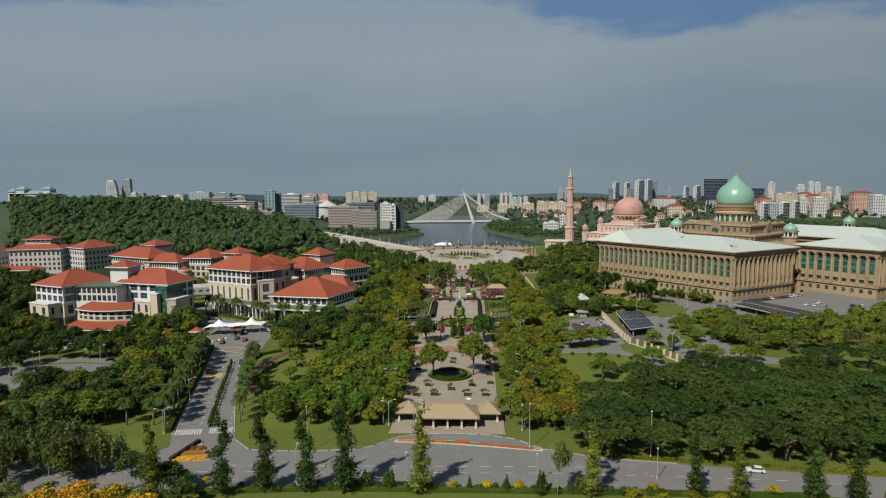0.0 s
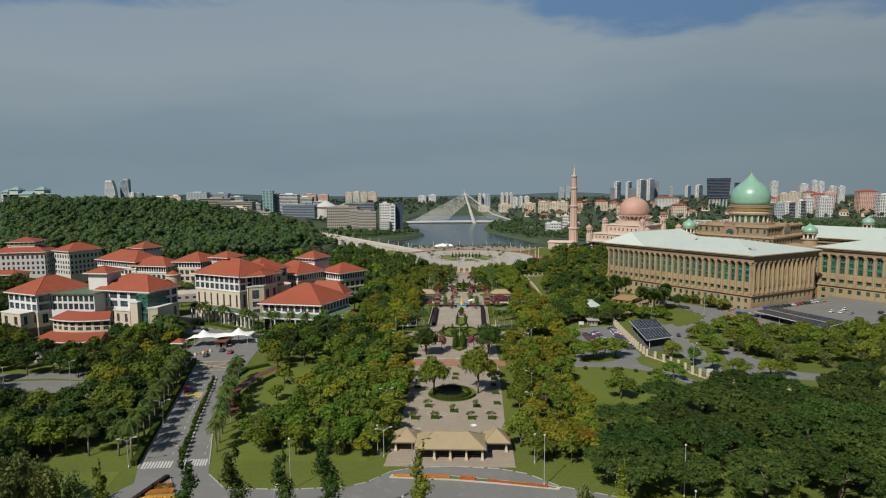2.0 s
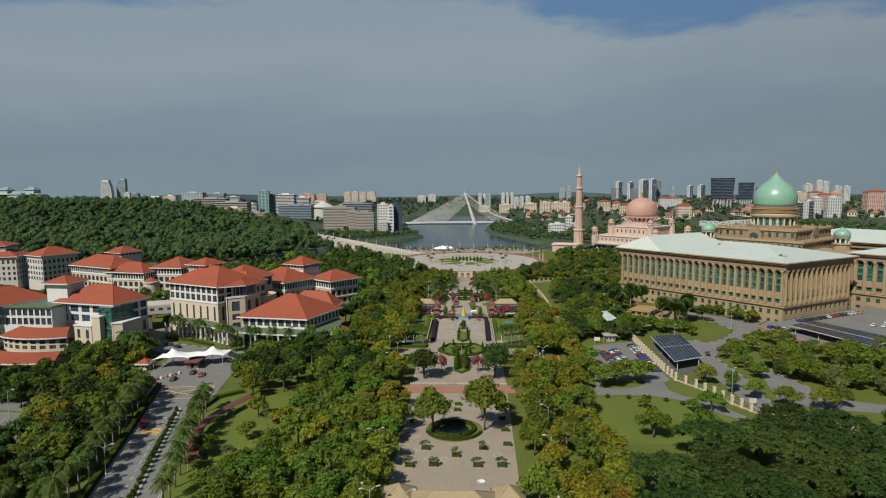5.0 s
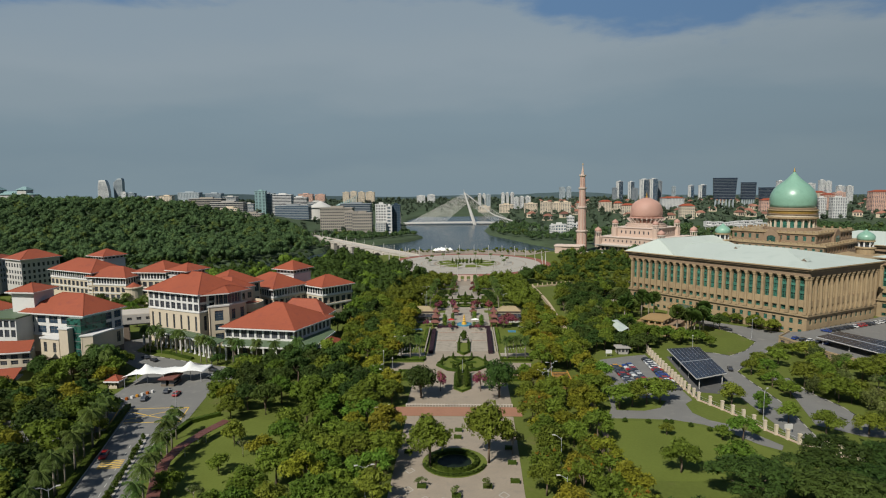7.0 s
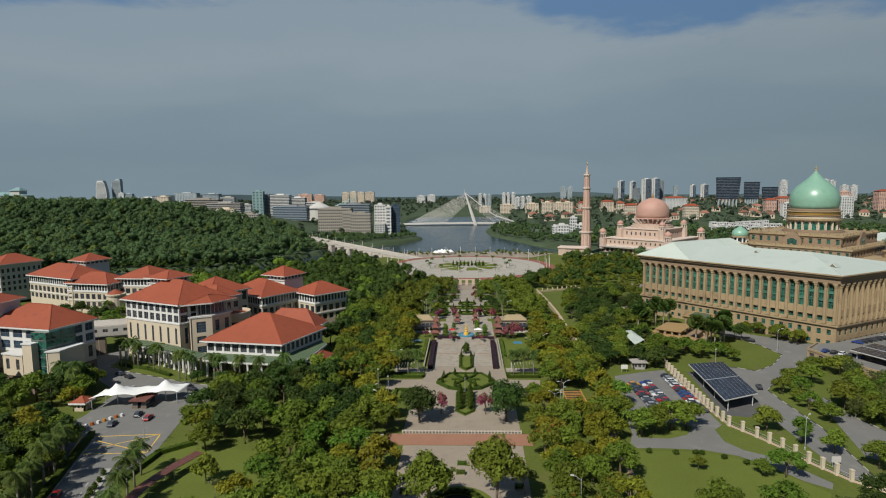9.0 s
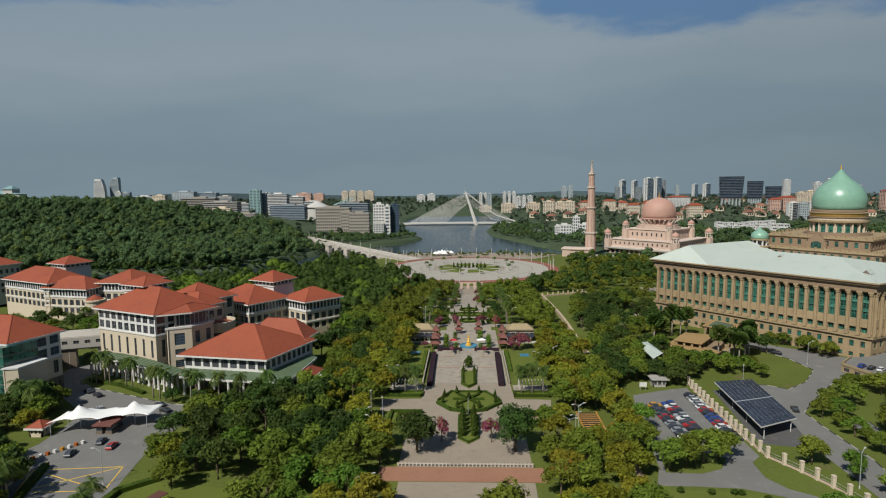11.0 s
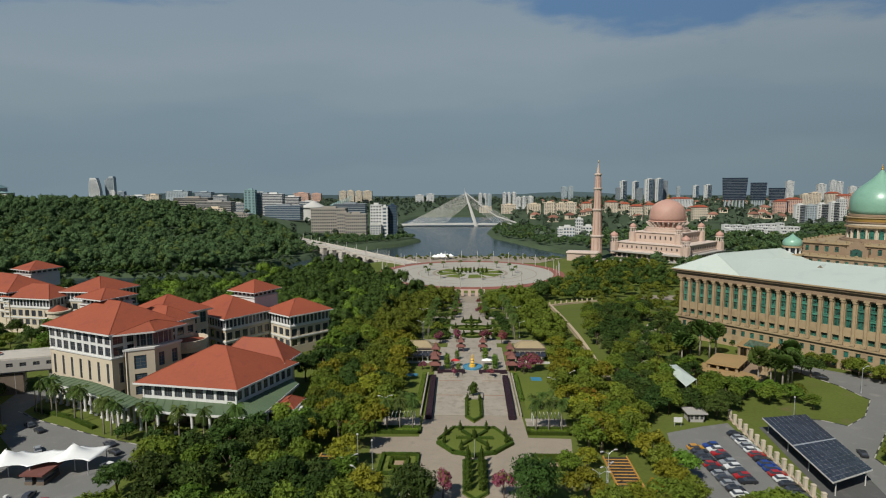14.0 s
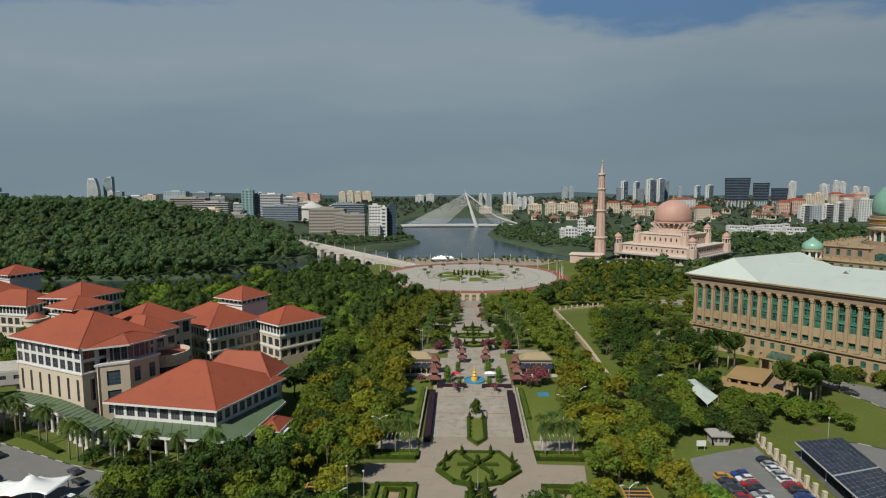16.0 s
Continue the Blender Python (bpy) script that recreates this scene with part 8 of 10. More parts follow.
for x, y, s in ((-7, 431, 1.8), (7.4, 431, 1.8), (-14.5, 427, 1.8), (14.4, 427, 1.8), (6.4, 511, 1.7), (-8, 511, 1.5), (22.0, 384, 2.2), (25.5, 386, 2.0), (20.5, 381, 1.5), (-8, 552, 1.5), (7, 560, 1.5), (-20, 386, 1.0)):
    plant("pink", x, y, s, 0.95, "bougainvilleas")
for y in range(500, 600, 14):
    for x in (-8.5, 9.5):
        plant("palm" if y % 28 else "mid", x + rng.uniform(-0.5, 0.5), y, 0.85, 1.0, "axis trees")
pb_ = M()
pb_.box(22.5, 373.0, -0.1, 26.5, 377.0, 0.12)
tagged(part("pool", pb_, POOL), "small blue tiled pool beside the lawn", "pool")
pb_ = M()
pb_.box(-27, 377.5, -0.1, -21.5, 380.5, 0.12)
tagged(part("pool", pb_, POOL), "small blue tiled pool beside the lawn", "pool")

# gateway at the head of the plaza
gt = thing("plaza_gateway", "rosy brick gateway screens before the plaza", "gateway", (0, 606, g(0, 606)))
for x in (-10, -5, 0.5, 6, 11):
    b = M()
    b.box(x - 1.2, 605, g(0, 606) - 1, x + 1.2, 607.4, g(0, 606) + 4.5)
    part("pier", b, PINK_STONE, gt)
b = M()
b.box(-11.5, 605.4, g(0, 606) + 4.5, 12.5, 607, g(0, 606) + 5.3)
part("lintel", b, PINK_STONE, gt)

# garden boundary wall on the east side
WALL_TAN = mat("tan_wall_render", (0.42, 0.33, 0.22), 0.85, 0.1, 0.1, 0.8)
wl = thing("boundary_wall", "cream garden boundary wall running down the slope", "wall", (50, 450, 0))
wpts = [(51.5, 372), (51.5, 400), (52.5, 440), (53.5, 500), (54.5, 552), (72, 566), (92, 578)]
for k in range(len(wpts) - 1):
    (xa, ya), (xb, yb_) = wpts[k], wpts[k + 1]
    n = max(2, int(math.hypot(xb - xa, yb_ - ya) / 4.5))
    for j in range(n):
        f0, f1 = j / n, (j + 1) / n
        x0, y0, x1, y1 = xa + (xb - xa) * f0, ya + (yb_ - ya) * f0, xa + (xb - xa) * f1, ya + (yb_ - ya) * f1
        b = M()
        za, zb = g(x0, y0), g(x1, y1)
        d = Vector((x1 - x0, y1 - y0)).normalized()
        nn = Vector((-d.y, d.x)) * 0.7
        b.prism([(x0 - nn.x, y0 - nn.y), (x1 - nn.x, y1 - nn.y), (x1 + nn.x, y1 + nn.y), (x0 + nn.x, y0 + nn.y)], [za - 1, zb - 1, zb - 1, za - 1], [za + (1.2 if k > 3 else 2.0), zb + (1.2 if k > 3 else 2.0), zb + (1.2 if k > 3 else 2.0), za + (1.2 if k > 3 else 2.0)])
        part("wall_panel", b, WALL_TAN, wl)
        if k > 3:
            b = M()
            b.box(x0 - 0.45, y0 - 0.45, za, x0 + 0.45, y0 + 0.45, za + 3.0)
            part("post", b, WALL_TAN, wl)

# ---- vehicles ----
def car_kind(colour, name="car"):
    t = thing("car", name, "car", group="parked cars")
    paint = mat("car_paint", colour, 0.3, 0.03, 0.5, 2.0, spec=0.6)
    b = M()
    body = [(-2.2, 0.35), (-2.25, 0.75), (-2.05, 0.95), (-1.2, 1.0), (0.9, 1.0), (2.0, 0.86), (2.25, 0.65), (2.2, 0.35)]
    n = len(body)
    b.v = [(x, -0.86, z) for x, z in body] + [(x, 0.86, z) for x, z in body]
    b.f = [tuple(range(n)), tuple(reversed(range(n, 2 * n)))] + [(i, i + n, (i + 1) % n + n, (i + 1) % n) for i in range(n)]
    part("body", b, paint, t)
    b = M()
    lo, hi = ((-1.95, 0.8), (1.05, 0.8)), ((-1.45, 0.66), (0.35, 0.66))
    b.v = [(-1.95, -0.8, 0.98), (1.05, -0.8, 0.98), (1.05, 0.8, 0.98), (-1.95, 0.8, 0.98), (-1.45, -0.64, 1.44), (0.3, -0.64, 1.44), (0.3, 0.64, 1.44), (-1.45, 0.64, 1.44)]
    b.f = [(3, 2, 1, 0), (4, 5, 6, 7), (0, 1, 5, 4), (1, 2, 6, 5), (2, 3, 7, 6), (3, 0, 4, 7)]
    part("cabin_glass", b, WINDOW_GLASS, t)
    b = M()
    b.box(-1.47, -0.66, 1.43, 0.32, 0.66, 1.49)
    part("car_roof", b, paint, t)
    for x in (-1.35, 1.4):
        for y in (-0.78, 0.78):
            b = M()
            pts = [(0.32 * math.cos(a), 0.32 * math.sin(a)) for a in [2 * math.pi * k / 12 for k in range(12)]]
            i = len(b.v)
            b.v = [(x + p, y - 0.1, 0.32 + q) for p, q in pts] + [(x + p, y + 0.1, 0.32 + q) for p, q in pts]
            b.f = [tuple(range(12)), tuple(reversed(range(12, 24)))] + [(k, k + 12, (k + 1) % 12 + 12, (k + 1) % 12) for k in range(12)]
            part("wheel", b, RUBBER, t)
    return t


CARS = [car_kind(c, n) for c, n in (((0.62, 0.62, 0.60), "white saloon car parked on asphalt"), ((0.02, 0.021, 0.024), "black saloon car parked on asphalt"), ((0.32, 0.018, 0.018), "red saloon car parked on asphalt"),
                                    ((0.02, 0.05, 0.22), "blue saloon car parked on asphalt"), ((0.26, 0.27, 0.28), "silver saloon car parked on asphalt"), ((0.05, 0.055, 0.065), "dark grey saloon car parked on asphalt"), ((0.50, 0.24, 0.02), "orange-yellow saloon car parked on asphalt"))]
USED = set()


def park(k, x, y, heading, z=0.06):
    m = Matrix.Translation((x, y, z)) @ Matrix.Rotation(math.radians(heading), 4, "Z")
    if k not in USED:
        USED.add(k)
        CARS[k].matrix_basis = m
    else:
        copy_thing(CARS[k], m)


order = [6, 1, 5, 1, 2, 1, 4, 5, 4, 1, 0, 5]
for k in range(11):
    park(order[k % 12], 62.2 + k * 0.1, 315 - k * 2.55, 4)
order = [3, 0, 2, 1, 4, 0, 5, 2, 1, 0]
for k in range(9):
    park(order[k % 10], 67.2 + k * 0.1, 316.5 - k * 2.55, 184)
order = [1, 4, 0, 4, 0, 2, 1, 3, 3, 2, 0, 1, 1, 5]
for k in range(14):
    park(order[k], 77.4 - k * 0.02, 324.5 - k * 2.72, 4)
park(5, -108, 284, 100), park(2, -103, 281, 95), park(1, -119, 306, 130), park(4, -124, 309, 130), park(0, -98, 300, 160), park(1, -101, 308, 150), park(1, -133, 322, 145), park(5, -139, 326, 145), park(1, 106.5, 312.4, 75), park(1, 133, 377, 130), park(5, -105.6, 313.2, 150), park(1, 40.4, 154.2, 175), park(0, 79.6, 152.6, 172), park(2, -99.5, 232, 286), park(5, -112, 276, 100), park(1, -90.5, 244, 290)
order = [3, 1, 1, 5, 1, 1, 0, 2, 2, 1, 5, 0, 0, 4, 6]
for k in range(15):
    x, y = P(-6.5 - 0.15 * k, 4 + k * 3.4)
    park(order[k], x, y, 128, 2.75)
for k, (u, v) in enumerate(((-30, 22), (-33.5, 24), (-37, 26), (-30, 34), (-44, 40), (-48, 42))):
    x, y = P(u, v)
    park([0, 0, 4, 0, 1, 0][k], x, y, 38, 2.75)
order = [1, 1, 0, 3, 0, 1, 4, 2, 3, 0, 0, 2]
for k in range(12):
    x, y = P(-14 - k * 3.6, -6 - k * 0.5)
    park(order[k], x, y, 38, 2.75)
for k in range(5):
    x, y = P(-8 - k * 3.0, -22 + k * 0.4)
    park([3, 1, 0, 1, 3][k], x, y, 38, 2.75)

# ---- solar car ports ----
def solar_port(name, c00, c10, c11, c01, z0, z1, nx_, ny_, label, legs):
    """Tilted roof of separate panels between four corners (counter-clockwise)."""
    t = thing(name, label, "carport", (c00[0], c00[1], 0))
    A, B, C, D = (Vector((*p, z)) for p, z in ((c00, z0), (c10, z0), (c11, z1), (c01, z1)))

    def at(u, v):
        return A.lerp(B, u).lerp(D.lerp(C, u), v)

    for i in range(nx_):
        for j in range(ny_):
            u0, u1, v0, v1 = (i + 0.05) / nx_, (i + 0.95) / nx_, (j + 0.05) / ny_, (j + 0.95) / ny_
            if ny_ > 5 and j == ny_ // 2:
                v0 += 0.35 / ny_
            b = M()
            q = [at(u0, v0), at(u1, v0), at(u1, v1), at(u0, v1)]
            b.prism([p.to_2d() for p in q], [p.z for p in q], [p.z + 0.09 for p in q])
            part("solar_panel", b, SOLAR, t)
    b = M()
    q = [at(0, 0), at(1, 0), at(1, 1), at(0, 1)]
    b.prism([p.to_2d() for p in q], [p.z - 0.06 for p in q], [p.z - 0.02 for p in q])
    part("backing_sheet", b, STEEL, t)
    b = M()
    for v in (0.0, 0.5, 1.0):
        b.beam(at(0, v) - Vector((0, 0, 0.2)), at(1, v) - Vector((0, 0, 0.2)), 0.2, 0.3)
    for u in (0.0, 1.0):
        b.beam(at(u, 0) - Vector((0, 0, 0.2)), at(u, 1) - Vector((0, 0, 0.2)), 0.2, 0.3)
    part("roof_frame", b, PALE_CONCRETE, t)
    for u, v in legs:
        p = at(u, v)
        b = M()
        b.lathe(p.x, p.y, [(0.16, -0.2 if p.z < 6 else 2.0), (0.14, p.z - 0.2)], 8)
        part("post", b, PALE_CONCRETE, t)


solar_port("solar_carport", (84.3, 288.9), (97.8, 295.6), (101.0, 330.4), (86.6, 327.4), 4.3, 4.5, 9, 20, "solar-panel carport roof on slim pale posts", [(u, v) for u in (0.12, 0.88) for v in (0.02, 0.35, 0.65, 0.98)])
deck_poly = [P(2, -10), P(-2, -24), P(-30, -36), P(-60, -42), P(-60, 75.4), P(-1, 75.4), P(-1, -3)]
slab("parking_deck", deck_poly, 2.7, ASPHALT, "raised grey parking deck", 0.5)
dw = thing("deck_wall", "tan stone wall of the raised parking deck", "wall", (*P(-20, -30), 0))
for a, b_ in zip(deck_poly[:4], deck_poly[1:4]):
    facade(dw, a, b_, -0.5, 3.5, [(0.4, 1.9)], max(3, int(math.hypot(b_[0] - a[0], b_[1] - a[1]) / 4.5)), 0.55, SANDSTONE, SANDSTONE_DARK, WINDOW_GLASS, far=True)
solar_port("solar_carport", P(-18, -24), P(-58, -36), P(-57, -15), P(-18, -7), 6.2, 6.6, 16, 6, "long dark solar-panel carport on a parking deck", [(u, v) for u in (0.05, 0.35, 0.65, 0.95) for v in (0.1, 0.9)])

# ---- fence of brick posts ----
fe = thing("fence", "low fence with cream brick posts and pale plinth", "fence", (83, 300, 0))
fp = [(81.2, 337), (80.8, 318.4), (80.6, 303.4), (80.5, 290), (81.2, 278.5), (85.7, 270.2), (89.1, 262.5), (91.6, 254), (96.6, 244.2), (103.4, 236.5), (118, 226), (142.0, 219.7), (152, 238)]
post = M()
post.box(-0.42, -0.42, 0, 0.42, 0.42, 2.9), post.box(-0.5, -0.5, 2.9, 0.5, 0.5, 3.1), post.box(-0.55, -0.55, 0, 0.55, 0.55, 0.35)
pmesh = post.mesh("post", CREAM_WALL)
for (xa, ya), (xb, yb_) in zip(fp, fp[1:]):
    n = max(1, int(math.hypot(xb - xa, yb_ - ya) / 3.2))
    for k in range(n):
        f = k / n
        part("post", pmesh, None, fe, m=Matrix.Translation((xa + (xb - xa) * f, ya + (yb_ - ya) * f, 0)))
    b = M()
    b.beam((xa, ya, 0.2), (xb, yb_, 0.2), 0.35, 0.5)
    part("plinth", b, PINK_STONE, fe)
    for zr in (0.9, 1.7):
        b = M()
        b.beam((xa, ya, zr), (xb, yb_, zr), 0.06, 0.06)
        part("rail", b, STEEL, fe)

# ---- tents and small shelters ----
def gate_tent():
    t = thing("tensile_canopy", "white twin-peaked tensile canopy over a gatehouse", "canopy", (-113, 296, 0))
    m = M()
    nx_, ny_ = 28, 10
    x0, x1, y0, y1 = -127.0, -99.5, 291.0, 301.0
    for j in range(ny_ + 1):
        for i in range(nx_ + 1):
            u, v = i / nx_, j / ny_
            x, y = x0 + (x1 - x0) * u, y0 + (y1 - y0) * v + 3.5 * (u - 0.5) * 2
            z = 3.6 + 0.5 * abs(2 * v - 1) ** 2
            for px_ in (0.225, 0.775):
                d = math.hypot((u - px_) * 27.5, (v - 0.5) * 10)
                z += 4.4 * math.exp(-d / 2.8)
            pinch = abs(2 * v - 1) * 1.5 * math.sin(math.pi * ((u * 4) % 1))
            y += -pinch * (1 if v > 0.5 else -1)
            m.v.append((x, y, z))
    for j in range(ny_):
        for i in range(nx_):
            a = j * (nx_ + 1) + i
            m.f.append((a, a + 1, a + nx_ + 2, a + nx_ + 1))
    me = part("membrane", m, TENT, t, smooth=True)
    sol = me.modifiers.new("thickness", "SOLIDIFY")
    sol.thickness = 0.05
    for x, y in ((-120.8, 294.1), (-105.7, 297.9), (-126.4, 288.4), (-100.5, 303.5), (-113, 291.5), (-100.5, 295.4), (-126.4, 296.4)):
        b = M()
        b.lathe(x, y, [(0.14, 0), (0.12, 7.8 if x in (-120.8, -105.7) else 4.0)], 8)
        part("mast", b, STEEL, t)
    gh = thing("gatehouse", "small dark brick gatehouse with glazed booths", "gatehouse", (-111, 293, 0))
    for x in (-112.5, -109.5):
        b = M()
        b.box(x - 1.0, 290, 0, x + 1.0, 296, 0.9), b.box(x - 0.9, 290.1, 2.1, x + 0.9, 295.9, 2.8)
        part("booth", b, BROWN_STONE, gh)
        b = M()
        b.box(x - 0.92, 290.2, 0.9, x + 0.92, 295.8, 2.1)
        part("booth_window", b, WINDOW_GLASS, gh)
    b = M()
    b.box(-114, 289, 2.8, -108, 297, 3.2)
    part("booth_roof", b, RED_WOOD, gh)
    gh2 = thing("guard_room", "small guard room with a red hipped roof", "guard room", (-131, 289, 0))
    q = [(-132.4, 287.5), (-128.4, 287.5), (-128.4, 291.5), (-132.4, 291.5)]
    walls(gh2, q, 0, 3.0, [(1, 2.4)], (3, 3, 3, 3), wf=0.5)
    hip_roof(gh2, inset(q, -0.8), 3.1, 1.7)
    bars = thing("road_barrier", "row of orange and white plastic road barriers", "barrier", (-118, 276, 0))
    for k in range(9):
        b = M()
        b.box(-122 + k * 1.05, 271 + k * 1.5, 0.05, -121.2 + k * 1.05, 271.9 + k * 1.5, 0.95)
        part("barrier", b, BLOSSOM_ORANGE if k % 2 else WHITE_WALL, bars)


gate_tent()


def white_canopy():
    t = thing("white_canopy", "white fabric canopy half hidden in trees", "canopy", (72, 370, 0))
    for pts in ([(66.0, 380, 5.4), (72, 376, 5.6), (74, 380, 5.0), (68, 384, 5.2)], [(72.5, 374.4, 5.8), (77.4, 374.8, 6.2), (78.6, 358, 6.0), (72.8, 352, 5.4)]):
        c = sum((Vector(p) for p in pts), Vector()) / 4 + Vector((0, 0, 1.5))
        b = M()
        b.v = [tuple(p) for p in pts] + [tuple(c)]
        b.f = [(0, 1, 4), (1, 2, 4), (2, 3, 4), (3, 0, 4), (3, 2, 1, 0)]
        # mint cloth; the tone also dims it for shade from nearby trees
        part("membrane", b, MINT_ROOF, t)
        for p in pts:
            q = M()
            q.lathe(p[0], p[1], [(0.08, 0), (0.08, p[2])], 6)
            part("pole", q, STEEL, t)
    k = thing("guard_kiosk", "small grey guard kiosk with a flat roof", "kiosk", (71, 337, 0))
    q = [(67.5, 334.5), (72.5, 334.5), (72.5, 339), (67.5, 339)]
    walls(k, q, 0, 2.7, [(0.8, 2.2)], (3, 2, 2, 2), wf=0.7, wall=GREY_WALL)
    b = M()
    b.prism(inset(q, -0.7), 2.7, 3.0)
    part("roof", b, GREY_WALL, k)
    s = thing("notice_board", "blank white notice board on two posts", "sign", (63.4, 331, 0))
    b = M()
    b.box(61.6, 330.9, 1.4, 64.2, 331.05, 3.0)
    part("panel", b, WHITE_WALL, s)
    for x in (61.9, 63.9):
        b = M()
        b.box(x - 0.06, 331.05, 0, x + 0.06, 331.15, 1.5)
        part("post", b, STEEL, s)


white_canopy()

# covered stairways either side of the garden
DARK_TREAD = mat("dark_stained_timber", (0.030, 0.026, 0.022), 0.7, 0.2, 0.4, 2.0)
STAIR_EDGE = mat("orange_stair_edging", (0.42, 0.22, 0.05), 0.7, 0.15, 0.3, 2.0)
for x0 in (-42.5, 35.2):
    t = thing("garden_stair", "broad stair of dark treads with orange edges", "stairs", (x0, 300, 0))
    for k in range(12):
        b = M()
        b.box(x0, 289.5 + k * 1.6, 0.03 + k * 0.03, x0 + 6.0, 289.85 + k * 1.6, 0.20 + k * 0.03)
        part("tread", b, STAIR_EDGE, t)
        b = M()
        b.box(x0, 289.85 + k * 1.6, 0.0, x0 + 6.0, 291.1 + k * 1.6, 0.09 + k * 0.03)
        part("dark_tread", b, DARK_TREAD, t)
    for e in (x0 - 0.35, x0 + 6.0):
        b = M()
        b.box(e, 289.2, 0.0, e + 0.35, 309.2, 0.62)
        part("side_kerb", b, STAIR_EDGE, t)


# ---- street lamps ----
def lamp_kind(h, arms, label, reach=2.0):
    t = thing("street_lamp", label, "street lamp", group="street lamps")
    b = M()
    b.lathe(0, 0, [(0.2, 0), (0.2, 0.6), (0.11, 0.7), (0.07, h)], 8)
    part("pole", b, STEEL, t)
    for k in range(arms):
        s = 1 if k == 0 else -1
        b = M()
        b.tube([(0, 0, h - 0.6), (s * reach * 0.5, 0, h + 0.15), (s * reach, 0, h + 0.35)], [0.06, 0.05, 0.04], 5)
        part("arm", b, STEEL, t)
        b = M()
        b.box(s * reach - 0.45, -0.18, h + 0.28, s * reach + 0.45, 0.18, h + 0.46)
        part("lamp_head", b, PALE_CONCRETE, t)
    if not arms:
        b = M()
        b.lathe(0, 0, [(0.12, h), (0.28, h + 0.12), (0.25, h + 0.4), (0.05, h + 0.5)], 10)
        part("lamp_head", b, PALE_CONCRETE, t)
    return t


LAMPS = {"tall": lamp_kind(13.0, 0, "tall plain grey lamp mast"), "one": lamp_kind(9.5, 1, "grey street lamp with one curved arm"), "two": lamp_kind(8.0, 2, "grey street lamp with two curved arms"), "post": lamp_kind(8.0, 0, "slim grey lamp post with a small lantern")}
LIT = set()
for kind, x, y, turn in (("tall", -40, 161.5, 0), ("one", -38, 143.3, 90), ("post", -10.3, 144.2, 0), ("two", -19.5, 180, 20), ("post", -21.5, 182, 0), ("one", -11.3, 176.4, 0), ("tall", 22.6, 165, 0), ("post", 22.3, 144, 0), ("post", 21.6, 177, 0), ("tall", 55, 160, 0), ("post", 53, 148, 0),
                         ("two", -87, 172, 20), ("two", -92, 200, 20), ("one", -147, 237, 0), ("post", -172, 232, 0), ("post", -169.5, 232.5, 0), ("tall", -29.4, 292.6, 0), ("post", -27.1, 300.3, 0), ("two", -31.5, 291, 30), ("two", -28, 285, 150), ("two", 33.2, 295.6, 20), ("two", 28.7, 285.2, 160), ("two", 31, 288, 40),
                         ("two", -28, 333.2, 10), ("two", 34.2, 358.9, 20), ("two", 28, 352, 0), ("tall", -21.4, 415, 0), ("two", -24, 250, 30), ("two", -23, 212, 10), ("one", 24, 205, 180), ("one", 26, 226, 160), ("one", -92.3, 259.5, 180), ("two", 24, 440, 0), ("two", -24, 440, 0), ("post", 100, 335, 0), ("one", 95, 262, 40), ("one", 138, 362, 10), ("two", -26, 480, 0), ("two", 27, 490, 0)):
    m = Matrix.Translation((x, y, g(x, y))) @ Matrix.Rotation(math.radians(turn), 4, "Z")
    if kind not in LIT:
        LIT.add(kind)
        LAMPS[kind].matrix_basis = m
    else:
        copy_thing(LAMPS[kind], m)
# signs
for x, y, w, h, z in ((40, 168, 3.2, 1.4, 2.2), (-101, 206, 2.4, 2.0, 3.2), (97.5, 252, 2.4, 1.6, 1.2), (-132, 240, 2.0, 1.2, 1.4)):
    s = thing("road_sign", "plain pale road sign board on two posts", "sign", (x, y, 0))
    b = M()
    b.box(x - w / 2, y - 0.06, z, x + w / 2, y + 0.06, z + h)
    part("panel", b, PALE_CONCRETE, s)
    for e in (-1, 1):
        b = M()
        b.box(x + e * w * 0.35 - 0.06, y + 0.06, 0, x + e * w * 0.35 + 0.06, y + 0.16, z + h * 0.8)
        part("post", b, STEEL, s)

# red-roofed covered walk beside the side road
cw = thing("covered_walk", "covered walk with a stepped dark red metal roof", "walkway", (-78, 245, 0))
wk = [(-70.5, 203), (-75.0, 214), (-78.0, 224), (-78.2, 233), (-76.2, 242), (-72.5, 252)]
for k in range(len(wk) - 1):
    for j in range(3):
        f0, f1 = j / 3, (j + 0.93) / 3
        x0, y0, x1, y1 = (wk[k][0] + (wk[k + 1][0] - wk[k][0]) * f0, wk[k][1] + (wk[k + 1][1] - wk[k][1]) * f0, wk[k][0] + (wk[k + 1][0] - wk[k][0]) * f1, wk[k][1] + (wk[k + 1][1] - wk[k][1]) * f1)
        b = M()
        b.beam((x0, y0, 2.8), (x1, y1, 2.8), 3.0, 0.15)
        part("roof_panel", b, mat("dark_red_metal", (0.125, 0.05, 0.04), 0.6, 0.25) if k == j == 0 else bpy.data.materials["dark_red_metal"], cw)
    for e in (-1.2, 1.2):
        b = M()
        b.lathe(wk[k][0] + e, wk[k][1], [(0.1, 0), (0.1, 2.75)], 6)
        part("post", b, STEEL, cw)

